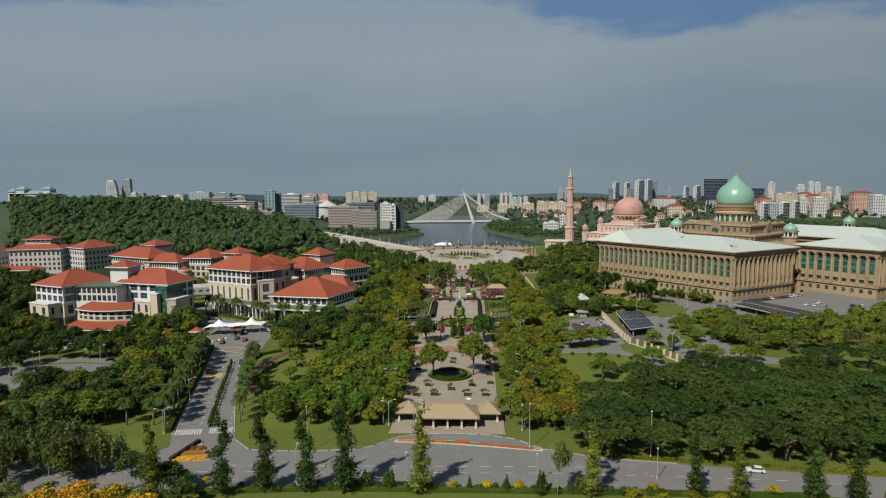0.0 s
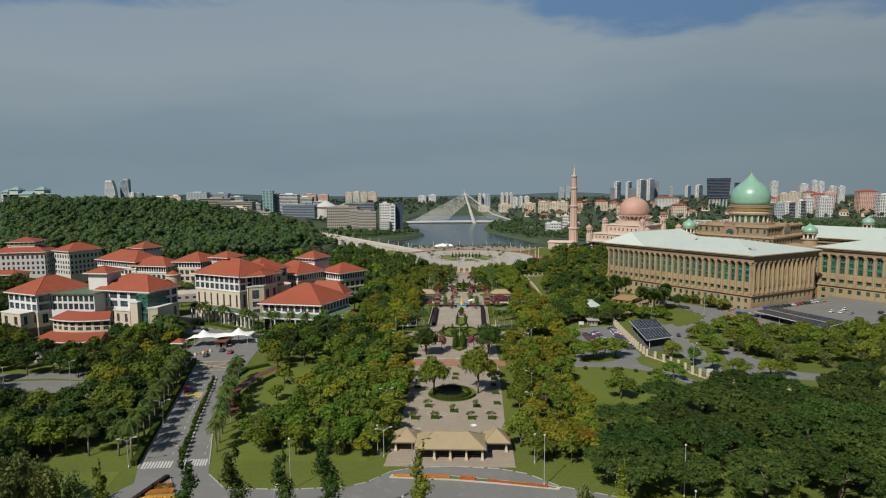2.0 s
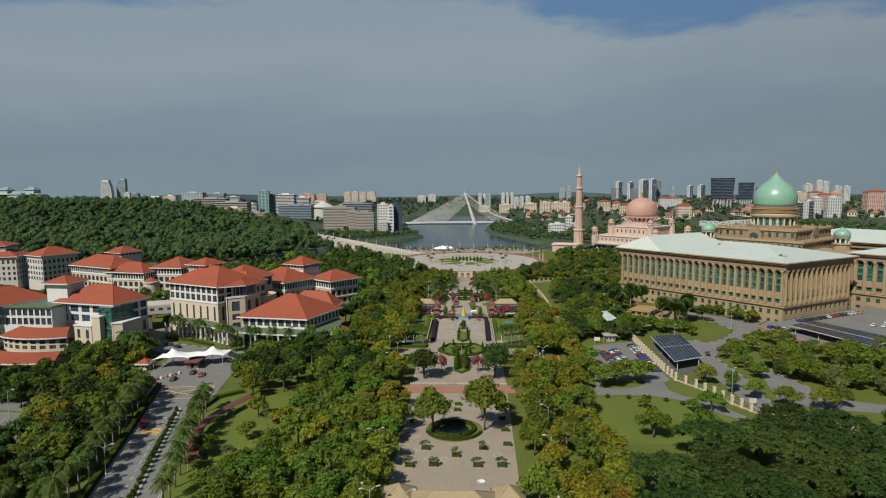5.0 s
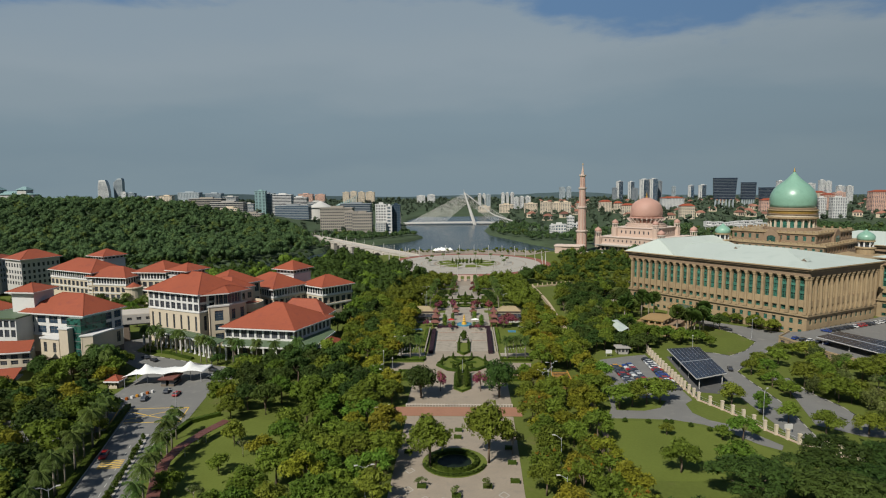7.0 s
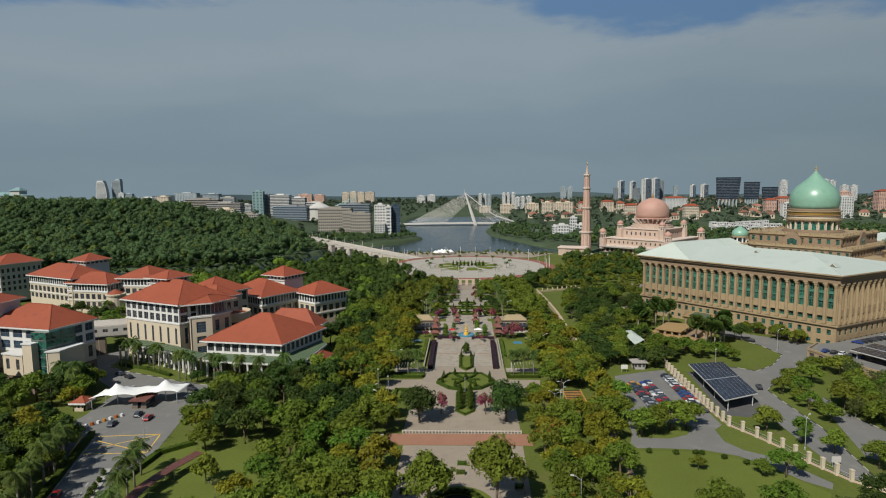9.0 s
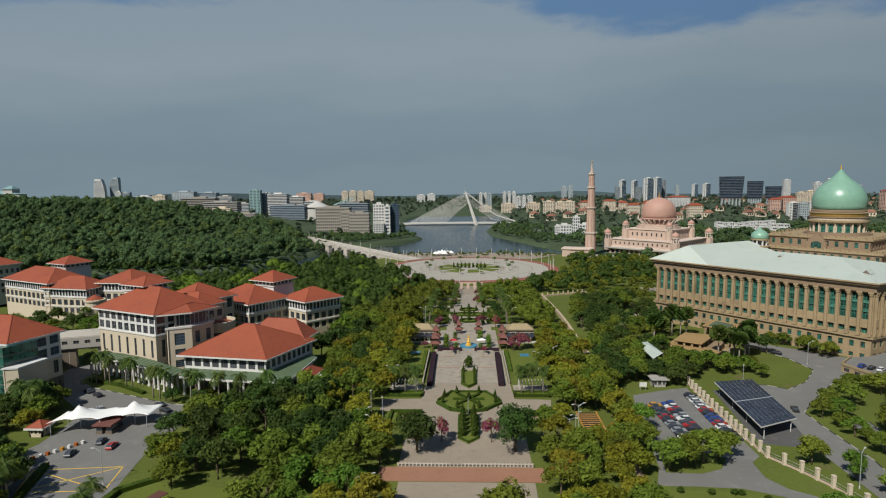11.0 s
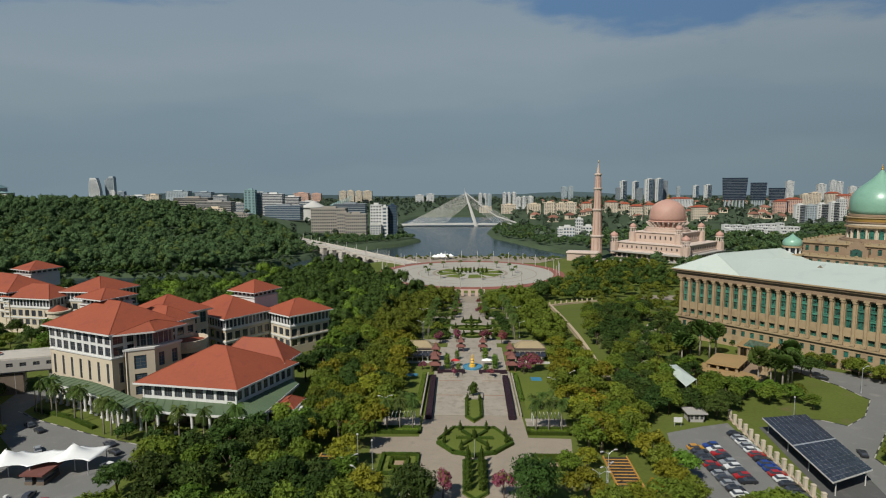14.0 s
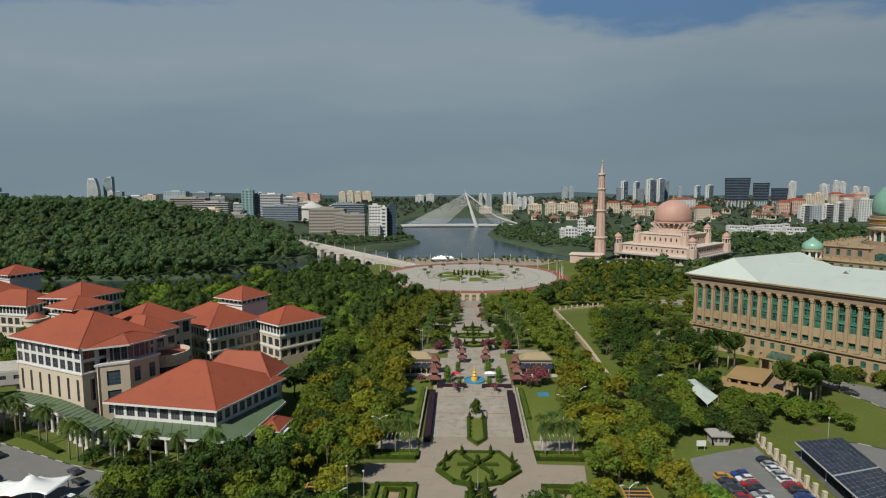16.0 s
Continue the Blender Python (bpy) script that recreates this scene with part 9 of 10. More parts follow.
# flagpoles and palms of the round plaza, trees at its heart
for k in range(30):
    a = 2 * math.pi * k / 30
    x, y = CX + 86 * math.cos(a), CY + 86 * math.sin(a)
    if k == 0:
        fl = thing("flagpole", "tall white flagpole at the plaza rim", "flagpole", group="plaza flagpoles")
        b = M()
        b.lathe(0, 0, [(0.32, 0), (0.22, 12)], 6)
        part("pole", b, PALE_CONCRETE, fl)
        fl.matrix_basis = Matrix.Translation((x, y, CZ))
    else:
        copy_thing(fl, Matrix.Translation((x, y, CZ)))
for k in range(9):
    plant("cone", CX - 16 + k * 4, CY + rng.uniform(-2, 3), 1.9, 1.0, "plaza topiary", CZ)
for k in range(14):
    a = 2 * math.pi * k / 14
    plant("palm", CX + 44 * math.cos(a), CY + 44 * math.sin(a), 0.9, 1.0, "plaza palms", CZ)
ca = thing("sail_canopy", "cluster of white fabric sails on the lakeside", "canopy", (-32, 838, -13))
for k in range(6):
    b = M()
    x, y = -38 + k * 3.6, 836 + (k % 3) * 4
    b.v = [(x - 3.6, y - 3, -9.8), (x + 3.6, y - 3, -9.8), (x + 3.6, y + 3, -9.8), (x - 3.6, y + 3, -9.8), (x, y, -5.5 - abs(k - 2.5) * 0.6)]
    b.f = [(0, 1, 4), (1, 2, 4), (2, 3, 4), (3, 0, 4), (3, 2, 1, 0)]
    part("sail", b, TENT, ca)
    q = M()
    q.lathe(x, y, [(0.25, -14), (0.2, -6.5 - abs(k - 2.5) * 0.6)], 6)
    part("mast", q, STEEL, ca)
prom = M()
prom.prism([(-70, 806), (78, 806), (110, 846), (60, 866), (-60, 866), (-120, 850)], -24, -12.9)
structure("promenade", prom, PINK_PAVING, "pale lakeside promenade behind the plaza")

# ---- trees of the park and its surroundings ----
PARK = "park trees"
grove([(-55, 183), (-30, 177.5), (-20.5, 179), (-19.5, 215), (-19.5, 250), (-26, 256), (-44, 262), (-56, 240), (-50, 212)], ["mid", "yellow", "mid", "mid", "bright"], 6.8, 1.05, 1.4, PARK)
grove([(-66, 190), (-58, 188), (-52, 210), (-60, 236), (-66, 240), (-72, 214)], ["mid", "bright", "sparse"], 8.0, 0.7, 0.95, PARK)
grove([(-74, 264), (-28, 258), (-32, 285), (-44, 290), (-46, 318), (-58, 322), (-70, 312), (-84, 298)], ["dark", "mid", "bright", "dark"], 7.4, 1.2, 1.65, PARK)
grove([(-50, 322), (-34, 322), (-27.5, 345), (-27, 376), (-27, 420), (-46, 420), (-48, 372), (-56, 366)], ["mid", "yellow", "mid", "yellowflower", "dark"], 6.4, 1.0, 1.4, PARK)
grove([(-64, 370), (-50, 374), (-47, 424), (-60, 440), (-66, 432), (-60, 414), (-57, 400)], ["dark", "dark", "mid", "bright"], 6.8, 1.3, 1.75, PARK)
grove([(18.6, 179), (38, 177), (40, 200), (40.5, 250), (42.5, 282), (36, 284), (24, 268), (20, 252)], ["mid", "yellow", "rust", "mid", "yellow"], 6.3, 0.95, 1.3, PARK)
grove([(31, 312), (36, 312), (46, 312), (48, 340), (45, 380), (33, 380), (30, 350), (30, 325)], ["yellowflower", "mid", "yellow"], 6.6, 1.05, 1.4, PARK)
CANOPY = [(71, 354), (82, 354), (82, 382), (71, 390)]
grove([(52, 333), (60, 334), (64, 340), (84, 348), (88, 366), (84, 372), (86, 384), (62, 392), (55, 380), (52, 362)], ["dark", "mid", "bright", "dark"], 6.6, 0.9, 1.2, PARK, skip=(CANOPY,))
for x, y, k, s in ((35, 311, "yellowflower", 1.5), (44, 316, "mid", 1.3), (47, 305, "yellow", 1.2), (43, 325, "bright", 1.3), (-34, 301, "yellow", 1.2), (-33, 313, "rust", 1.3), (-40, 319, "mid", 1.4), (-46, 309, "yellow", 1.3), (-30, 324, "yellowflower", 1.2), (-52, 304, "dark", 1.4), (-50, 316, "bright", 1.4)):
    plant(k, x, y, s, 1.05, PARK)
grove([(33, 384), (44, 384), (46, 412), (33, 412)], ["mid", "yellow", "yellowflower", "mid"], 7.0, 1.0, 1.35, PARK)
grove([(42, 162), (70, 160), (120, 154), (165, 148), (174, 172), (165, 206), (132, 216), (112, 222), (86, 224), (66, 210), (48, 190)], ["rain"], 10.5, 1.05, 1.4, "rain trees beside the avenue")
for x, y, s in ((52.2, 270.5, 1.15), (57, 272.5, 1.15), (62.3, 274.5, 1.2), (67.5, 276.5, 1.15), (57, 226.5, 1.15), (76, 246.8, 0.6), (81.5, 246, 1.0), (71, 226, 1.15), (60.9, 249.7, 0.5), (90.6, 274.5, 1.0), (97, 266.5, 0.95), (101.5, 259.5, 0.95), (108, 251, 1.0), (112.0, 306.5, 0.85), (117.4, 305.6, 0.9), (113, 292.4, 0.8), (113.5, 281, 0.8), (118.6, 314.6, 0.9), (128, 318, 1.0), (127.5, 297, 0.9), (129.5, 287, 0.9), (137, 306, 1.0), (145.6, 304.6, 1.0), (119, 249, 1.0), (133, 292, 0.9), (131, 276, 0.9),
                (76.4, 345, 1.1), (85.2, 350, 1.25), (84, 357, 1.2), (90, 354, 1.1), (96, 357, 1.0), (103, 356, 0.9), (108, 352, 0.9), (112, 346, 0.7), (100, 350, 0.9), (113, 357, 0.7), (128, 382, 0.9), (148, 379, 1.0), (152, 372, 0.9), (122, 390, 0.9)):
    plant("mid" if (x + y) % 3 > 1 else "bright", x, y, s * 1.12, 0.9, "trees round the car park")
for x, y, s, k in ((60.2, 342, 1.25, "dark"), (53, 350.6, 1.2, "dark"), (51.5, 331, 1.1, "mid"), (58, 352, 1.25, "dark"), (65, 356, 1.2, "mid"), (77, 336.5, 1.2, "dark"), (71.5, 341, 1.15, "dark"), (83, 344, 1.05, "dark"),
                   (73, 444, 1.3, "dark"), (79, 433, 1.2, "dark"), (93.6, 408, 1.3, "mid"), (68, 420, 1.2, "dark"), (64, 400, 1.2, "mid"), (72, 396, 1.1, "dark"), (116, 479, 1.0, "mid"), (120, 466, 1.0, "mid"), (130, 379, 1.2, "dark")):
    plant(k, x, y, s, 0.95, "trees round the car park")
for x, y, s in ((144.6, 238.3, 0.95), (155.7, 244.2, 0.9), (166, 240.6, 0.9)):
    plant("rain", x, y, s, 1.15, "trees on the far lawn")
for x, y in ((102, 405), (106, 408), (99, 408), (85.0, 390.0), (89.1, 392), (104.3, 366.8), (111.8, 364.7), (108.8, 367), (118.8, 371.5), (114, 374), (121, 378), (116, 369)):
    plant("fanpalm", x, y, rng.uniform(1.7, 2.2), 1.0, "palms by the terrace pavilion")
grove([(120, 228), (150, 222), (215, 200), (300, 190), (300, 286), (232, 300), (190, 312), (165, 316), (140, 288), (118, 256)], ["sparse", "mid", "dark"], 14, 0.9, 1.25, "trees before the palace")
grove([(122, 288), (143, 332), (150, 322), (176, 278), (180, 262), (150, 262), (126, 274)], ["feather", "mid", "sparse", "mid"], 7.2, 1.1, 1.5, "trees before the palace", 0.85)
grove([(228, 322), (262, 312), (286, 340), (262, 356)], ["mid", "dark", "bright"], 9.0, 1.1, 1.4, "trees before the palace")
for x, y, s in ((156, 377, 0.9), (150, 386, 0.95), (140, 396, 0.8), (144, 392, 0.9), (132, 330, 0.8), (139, 335, 0.85), (113.5, 299, 0.75), (114, 288, 0.7)):
    plant("mid", x, y, s, 0.85, "trees before the palace")
grove([(170, 146), (300, 118), (300, 190), (176, 205)], ["rain", "mid"], 15, 1.1, 1.4, "trees before the palace")
grove([P(-63, -44), P(-100, -50), P(-100, 60), P(-63, 60)], ["feather", "mid", "sparse", "mid"], 8.0, 1.2, 1.6, "trees beside the parking deck")
grove([P(-14, -40), P(-62, -52), P(-62, -45), P(-30, -39)], ["feather", "mid", "sparse"], 6.5, 0.8, 1.1, "trees beside the parking deck", 0.8)
grove([(-57, 181), (-24, 178), (-23, 193), (-60, 200)], ["mid", "yellow", "feather", "mid"], 6.6, 0.75, 1.05, PARK)
# verge by the avenue
for k, (x, y, s) in enumerate(((-54.4, 137.5, 0.93), (-44.7, 138.8, 1.0), (-34.8, 139.2, 0.95), (-25.3, 138.9, 1.12), (-6.4, 140, 0.98), (34.8, 139, 0.85), (58.6, 139, 0.75), (69, 138.5, 0.72), (86.0, 138.5, 0.9), (95.9, 138, 0.8), (110, 134, 0.85), (-70, 134, 0.9), (22.5, 139.5, 0.5), (5.5, 141, 0.33), (14.5, 140.5, 0.38))):
    plant("mast" if s > 0.6 else "cone", x, y, s * 1.18 if s > 0.6 else s * 3.0, 1.0 if s > 0.6 else 1.3, "mast trees along the avenue")
plant("sparse", 26.8, 139.6, 1.2, 2.1, "verge trees")
plant("flame", 35.6, 181.0, 1.05, 1.0, PARK)
plant("flame", 37.5, 187.5, 0.9, 1.0, PARK)
for x, y in ((-14.7, 141.3), (-19.7, 141.2), (23.1, 140.2), (32.3, 140.9)):
    plant("shrub", x, y, 1.5, 1.4, "clipped verge shrubs")
for x in (2.0, 9.7, -17, 70, 78):
    plant("gold" if x > 60 else "shrub", x, 140.6, 0.5 if x > 60 else 0.8, 0.8, "yellow verge shrubs")
for k in range(38):
    x = -63 + k * 3.1 + rng.uniform(-0.5, 0.5)
    plant("shrub", x, float(np.interp(x, [-64, -20, 30, 80], [140, 143.5, 142.5, 142])) - rng.uniform(1.0, 2.4), rng.uniform(0.75, 1.25), rng.uniform(0.8, 1.05), "clipped verge shrubs")
for x in (1.5, 9.7, 17.6, -60.5, 50.2):
    plant("goldshrub", x, 141.6, 1.25, 0.95, "yellow verge shrubs")
for x in (-20.3, -13.7, 23.4):
    plant("cone", x, 141.2, 1.7, 0.95, "topiary along the avenue")
hedge("dark clipped hedge along the avenue verge", [(-62, 138.0), (-30, 140.6), (30, 140.6), (90, 140)], 1.3, 1.0, seed=80, z=0.0)
hedge("low yellow-green hedge along the avenue", [(46, 160.6), (62, 158.6), (84, 155.6), (120, 151)], 1.6, 0.6, LEAF_YELLOW, 81, z=0.0)
hedge("orange bedding flowers in the island", [(-15, 168.9), (-11, 168.8)], 0.9, 0.3, BLOSSOM_ORANGE, 82, "flower_bed", z=0.28)
hedge("orange bedding flowers in the island", [(-7.5, 168.6), (-1.5, 168.3)], 1.2, 0.35, BLOSSOM_ORANGE, 83, "flower_bed", z=0.28)
hedge("orange bedding flowers in the island", [(2.2, 167.9), (4.8, 167.6)], 1.3, 0.4, BLOSSOM_ORANGE, 84, "flower_bed", z=0.28)
hedge("orange bedding flowers in the island", [(9, 166.8), (23, 164.2)], 0.8, 0.3, BLOSSOM_ORANGE, 85, "flower_bed", z=0.28)
hedge("orange and yellow flowers in the traffic island", [(-74.8, 155.2), (-67.6, 156.3)], 1.9, 0.45, BLOSSOM_YELLOW, 86, "flower_bed", z=0.25)
hedge("rusty orange flowers in the traffic island", [(-74.5, 158.6), (-69.4, 159.4)], 1.9, 0.5, BLOSSOM_ORANGE, 91, "flower_bed", z=0.25)
hedge("dark brown-leaved shrubs edging the traffic island", [(-75.9, 155.0), (-74.6, 161.4), (-73.6, 166.0)], 1.1, 0.9, LEAF_PURPLE, 87, z=0.25)
hedge("rust-leaved shrubs in the traffic island", [(-74.2, 161.4), (-70.8, 161.9)], 1.6, 0.7, LEAF_RUST, 92, z=0.25)
for (xa, ya), (xb, yb_) in zip(MEDIAN, MEDIAN[1:]):
    n = int(math.hypot(xb - xa, yb_ - ya) / 3)
    for k in range(n):
        f = k / n
        plant("shrub", xa + 0.8 + (xb - xa) * f, ya + (yb_ - ya) * f, rng.uniform(0.7, 1.1), 1.2, "median shrubs")
# palms and trees along the side road
for k in range(11):
    f = k / 10
    plant("palm", -69.5 - f * 17.5 + 2.2, 182 + f * 62, rng.uniform(0.95, 1.25), 1.2, "palms along the side road")
for k in range(12):
    f = k / 11
    plant("palm", -89.5 - f * 20, 178 + f * 72, rng.uniform(1.0, 1.3), 1.2, "palms along the side road")
hedge("dark clipped hedge along the side road", [(-86.5, 174), (-104, 236), (-113.5, 268)], 1.6, 1.4, seed=88, z=0.0)
hedge("clipped hedge at the bend of the side road", [(-88, 240), (-86.5, 256), (-80, 262)], 1.6, 1.2, seed=89, z=0.0)
grove([(-92, 178), (-126, 176), (-150, 190), (-150, 204), (-122, 206), (-116, 222), (-108, 236), (-100, 208)], ["mid", "dark", "palm", "palm"], 7.0, 0.85, 1.15, "trees by the side road")
grove([(-108, 240), (-118, 244), (-128, 250), (-150, 252), (-150, 272), (-132, 276), (-116, 262)], ["yellow", "mid", "dark"], 6.0, 0.9, 1.3, "trees before the offices")
grove([(-112, 176), (-128, 178), (-150, 196), (-148, 206), (-124, 207), (-116, 218), (-104, 200)], ["dark", "mid"], 7.0, 1.1, 1.5, "trees by the service lane")
grove([(-170, 150), (-122, 152), (-120, 176), (-150, 186), (-172, 190)], ["dark", "dark", "palm"], 8.0, 1.1, 1.5, "trees by the service lane")
grove([(-150, 250), (-235, 246), (-245, 276), (-205, 290), (-190, 272), (-165, 268), (-152, 288), (-146, 280)], ["dark", "mid", "dark"], 9.0, 1.2, 1.6, "trees before the offices")
grove([(-150, 178), (-225, 176), (-225, 228), (-205, 216), (-190, 192), (-150, 200)], ["dark", "mid", "palm", "dark"], 10.0, 1.1, 1.6, "trees by the service lane")
grove([(-90, 128), (-130, 125), (-165, 128), (-165, 146), (-120, 149), (-92, 150)], ["sparse", "mid"], 8.0, 1.0, 1.3, "trees by the junction")
grove([(-245, 150), (-165, 152), (-120, 156), (-118, 174), (-245, 176)], ["dark", "mid", "palm"], 10.5, 1.1, 1.5, "trees by the service lane")
for x, y, s in ((-112, 141, 1.0), (-108, 146, 1.0), (-101, 149, 1.0), (-95, 150, 0.95), (-88, 149, 0.8), (-117, 146, 1.0), (-104, 146, 1.15), (-97, 143, 1.1), (-92, 147, 0.9), (-106, 151, 1.1), (-99, 152, 1.0)):
    plant("feather", x, y, s * 1.7, 1.15, "feathery grey-green trees")
for x, y, s in ((-77, 130, 1.15), (-86, 130.5, 1.2), (-93, 128, 1.1), (-82, 126, 1.1), (-69, 127, 1.0)):
    plant("gold", x, y, s, 0.85, "yellow-flowering trees")
for x, y, s in ((-75.5, 142.7, 0.9), (-70, 139, 1.1), (-66, 136, 1.1), (-62, 132, 0.9), (-82, 146, 0.9)):
    plant("dark", x, y, s, 0.95, "trees by the junction")
for x, y, s in ((44, 134, 0.8), (50, 132, 0.8), (56, 134, 0.75), (63, 132, 0.8), (104, 134, 0.9), (116, 132, 1.0)):
    plant("yellow", x, y, s, 0.75, "verge trees")
for x, y in ((51.1, 259.3), (58.2, 258.6), (63.6, 258.6), (65.2, 258.4), (70.3, 256), (74.8, 252.8)):
    plant("shrub", x, y, 0.95, 0.75, "clipped shrubs along the lawn")
# palms and shrubs before the colonnades
for x, y in ((-150, 344.5), (-147, 343), (-144, 344), (-141, 342), (-132, 338), (-129, 337), (-116, 328), (-113, 327), (-110, 325), (-99, 322), (-96, 321), (-88, 320), (-80, 319), (-152.5, 309.3), (-149, 306), (-146, 309.3), (-144, 304), (-70, 319)):
    plant("palm", -1 + (x + 1) * 0.965, 127 + (y - 127) * 0.965, rng.uniform(0.95, 1.15), 1.45, "palms before the colonnade")
hedge("clipped hedge along the colonnade lawn", [(-146, 339), (-131, 333), (-118, 325)], 1.4, 1.0, seed=90, z=0.0)
grove([(-106, 316), (-96, 314), (-62, 312), (-56, 316), (-58, 318), (-84, 316), (-100, 319)], ["mid", "shrub", "bigbush", "shrub"], 4.0, 0.6, 0.9, "shrubs before the hall")
grove([(-240, 362), (-160, 386), (-150, 410), (-140, 430), (-200, 436), (-250, 430), (-300, 440), (-300, 400)], ["mid", "dark", "palm", "bright"], 9.0, 0.9, 1.3, "trees between the offices")
for x, y, s, k in ((-112, 228, 1.7, "mid"), (-121, 236, 1.8, "dark"), (-110, 214, 1.6, "dark"), (-118, 219, 1.7, "yellow"), (-128, 248, 1.5, "dark"), (-117, 248, 1.6, "mid"), (-106, 203, 1.5, "dark"), (-127, 227, 1.6, "mid"), (-113, 206, 1.5, "mid"), (-104, 192, 1.4, "dark"), (-122, 210, 1.6, "dark")):
    plant(k, x, y, s, 1.0, "trees by the side road")
for x, y, s, k in ((-140, 305, 1.3, "dark"), (-146, 300, 1.4, "dark"), (-137, 299, 1.2, "mid"), (-144, 312, 1.2, "dark"), (-152, 297, 1.4, "mid"), (-139, 311, 1.0, "mid"), (-136, 292, 1.0, "yellow"), (-143, 292, 1.2, "dark"), (-160, 292, 1.5, "dark"), (-82, 270, 1.3, "mid"), (-86, 284, 1.3, "dark"), (-84, 297, 1.3, "mid"), (-78, 266, 1.2, "yellow"), (-87, 305, 1.1, "dark"), (-74, 258, 1.1, "mid"), (-163, 339, 1.2, "fanpalm"), (-166, 334, 1.3, "fanpalm"), (-169, 341, 1.3, "fanpalm"), (-168, 330, 1.3, "dark"), (-172, 338, 1.5, "dark"), (-164, 342, 1.2, "dark"), (-180, 344, 1.5, "dark")):
    plant(k, x, y, s, 1.0, "trees before the offices")
for x, y, s, k in ((-24, 272, 1.2, "mid"), (-26, 283, 1.25, "yellow"), (-31, 276, 1.3, "mid"), (-33, 290, 1.2, "bright"), (-38, 284, 1.3, "dark"), (22, 272, 1.1, "mid"), (25, 283, 1.25, "yellow"), (30, 276, 1.2, "mid"), (43, 268, 1.1, "yellow"), (45.5, 280, 1.2, "mid"), (47.5, 290, 1.2, "yellow"), (50, 284, 1.0, "mid"), (52, 296, 1.1, "bright"), (48, 300, 1.1, "mid"), (24, 300, 0.8, "bright"), (29.5, 303, 0.8, "yellow")):
    plant(k, x, y, s, 1.0, PARK)
for x, y, s in ((-16, 434, 1.3), (17, 436, 1.3), (-17, 447, 1.2), (18, 450, 1.3), (-17, 458, 1.3), (18, 466, 1.2), (-16, 472, 1.1), (17, 478, 1.2), (-15, 488, 1.2), (15, 492, 1.2), (-9, 500, 1.0), (9, 503, 1.0), (-12, 440, 0.8), (12, 443, 0.8)):
    plant("mid" if int(y) % 2 else "bigbush", x, y, s * 0.8, 0.9, "axis trees")
for x, y in ((-11, 436), (11, 437), (-12.5, 452), (13, 455), (-12, 475), (12.5, 474), (-10, 490), (10, 492), (-7, 436), (8, 436), (-10, 507), (10, 508)):
    plant("shrub", x, y, 1.3, 1.0, "axis shrubs")
for x, y, s in ((-182, 238, 1.6), (-177, 226, 1.6), (-190, 224, 1.7), (-198, 246, 1.7), (-206, 234, 1.7), (-196, 212, 1.6), (-150, 246, 1.3), (-143, 248, 1.4), (-160, 250, 1.3)):
    plant("dark", x, y, s, 1.0, "trees by the service lane")
for x, y in ((-86, 392), (-82, 390), (-92, 388), (-78, 394), (-88, 396)):
    plant("mid", x, y, 0.9, 1.0, "trees between the offices")

grove([(-262, 262), (-236, 256), (-208, 262), (-206, 290), (-216, 296), (-236, 300), (-262, 296)], ["dark", "dark", "mid"], 8.0, 1.4, 1.9, "trees before the offices")
# garden of the palace
WALK = [(60, 426), (76, 440), (100, 452), (106, 484), (92, 480), (84, 462), (62, 442)]
grove([(58, 404), (82, 398), (98, 412), (112, 440), (116, 470), (96, 500), (66, 478), (58, 450)], ["mid", "dark", "sparse", "dark"], 6.6, 0.85, 1.3, "palace garden trees", skip=(WALK,))
grove([(62, 456), (80, 462), (100, 490), (108, 520), (84, 516), (66, 490)], ["dark", "mid", "dark"], 7.2, 1.1, 1.45, "palace garden trees", skip=(WALK,))
hedge("long curved clipped hedge round the forecourt", [(112, 572), (120, 562), (132, 558), (146, 560), (158, 566)], 3.0, 1.6, seed=95, z=-8.6)
hedge("clipped hedge along the palace lawn", [(100, 520), (116, 518), (132, 524)], 2.5, 1.2, LEAF_BRIGHT, 96, z=-6.4)
for k in range(30):
    x, y = rng.uniform(62, 124), rng.uniform(404, 545)
    plant("shrub", x, y, rng.uniform(0.9, 1.8), rng.uniform(0.7, 1.0), "palace garden shrubs")


for k in range(9):
    y = 436 + k * 10.5
    for x in (-20.5, 21.5):
        plant("palm", x + rng.uniform(-0.6, 0.6), y + rng.uniform(-2, 2), rng.uniform(0.9, 1.15), 1.3, "palms along the garden walk")
for y in (446, 470, 510):
    for x0, x1 in ((-24, -10), (11, 25)):
        hedge("low clipped hedge bed beside the garden walk", [(x0, y), (x1, y)], 2.4, 0.7, seed=int(y + x0), z=g(0, y) + 0.02)

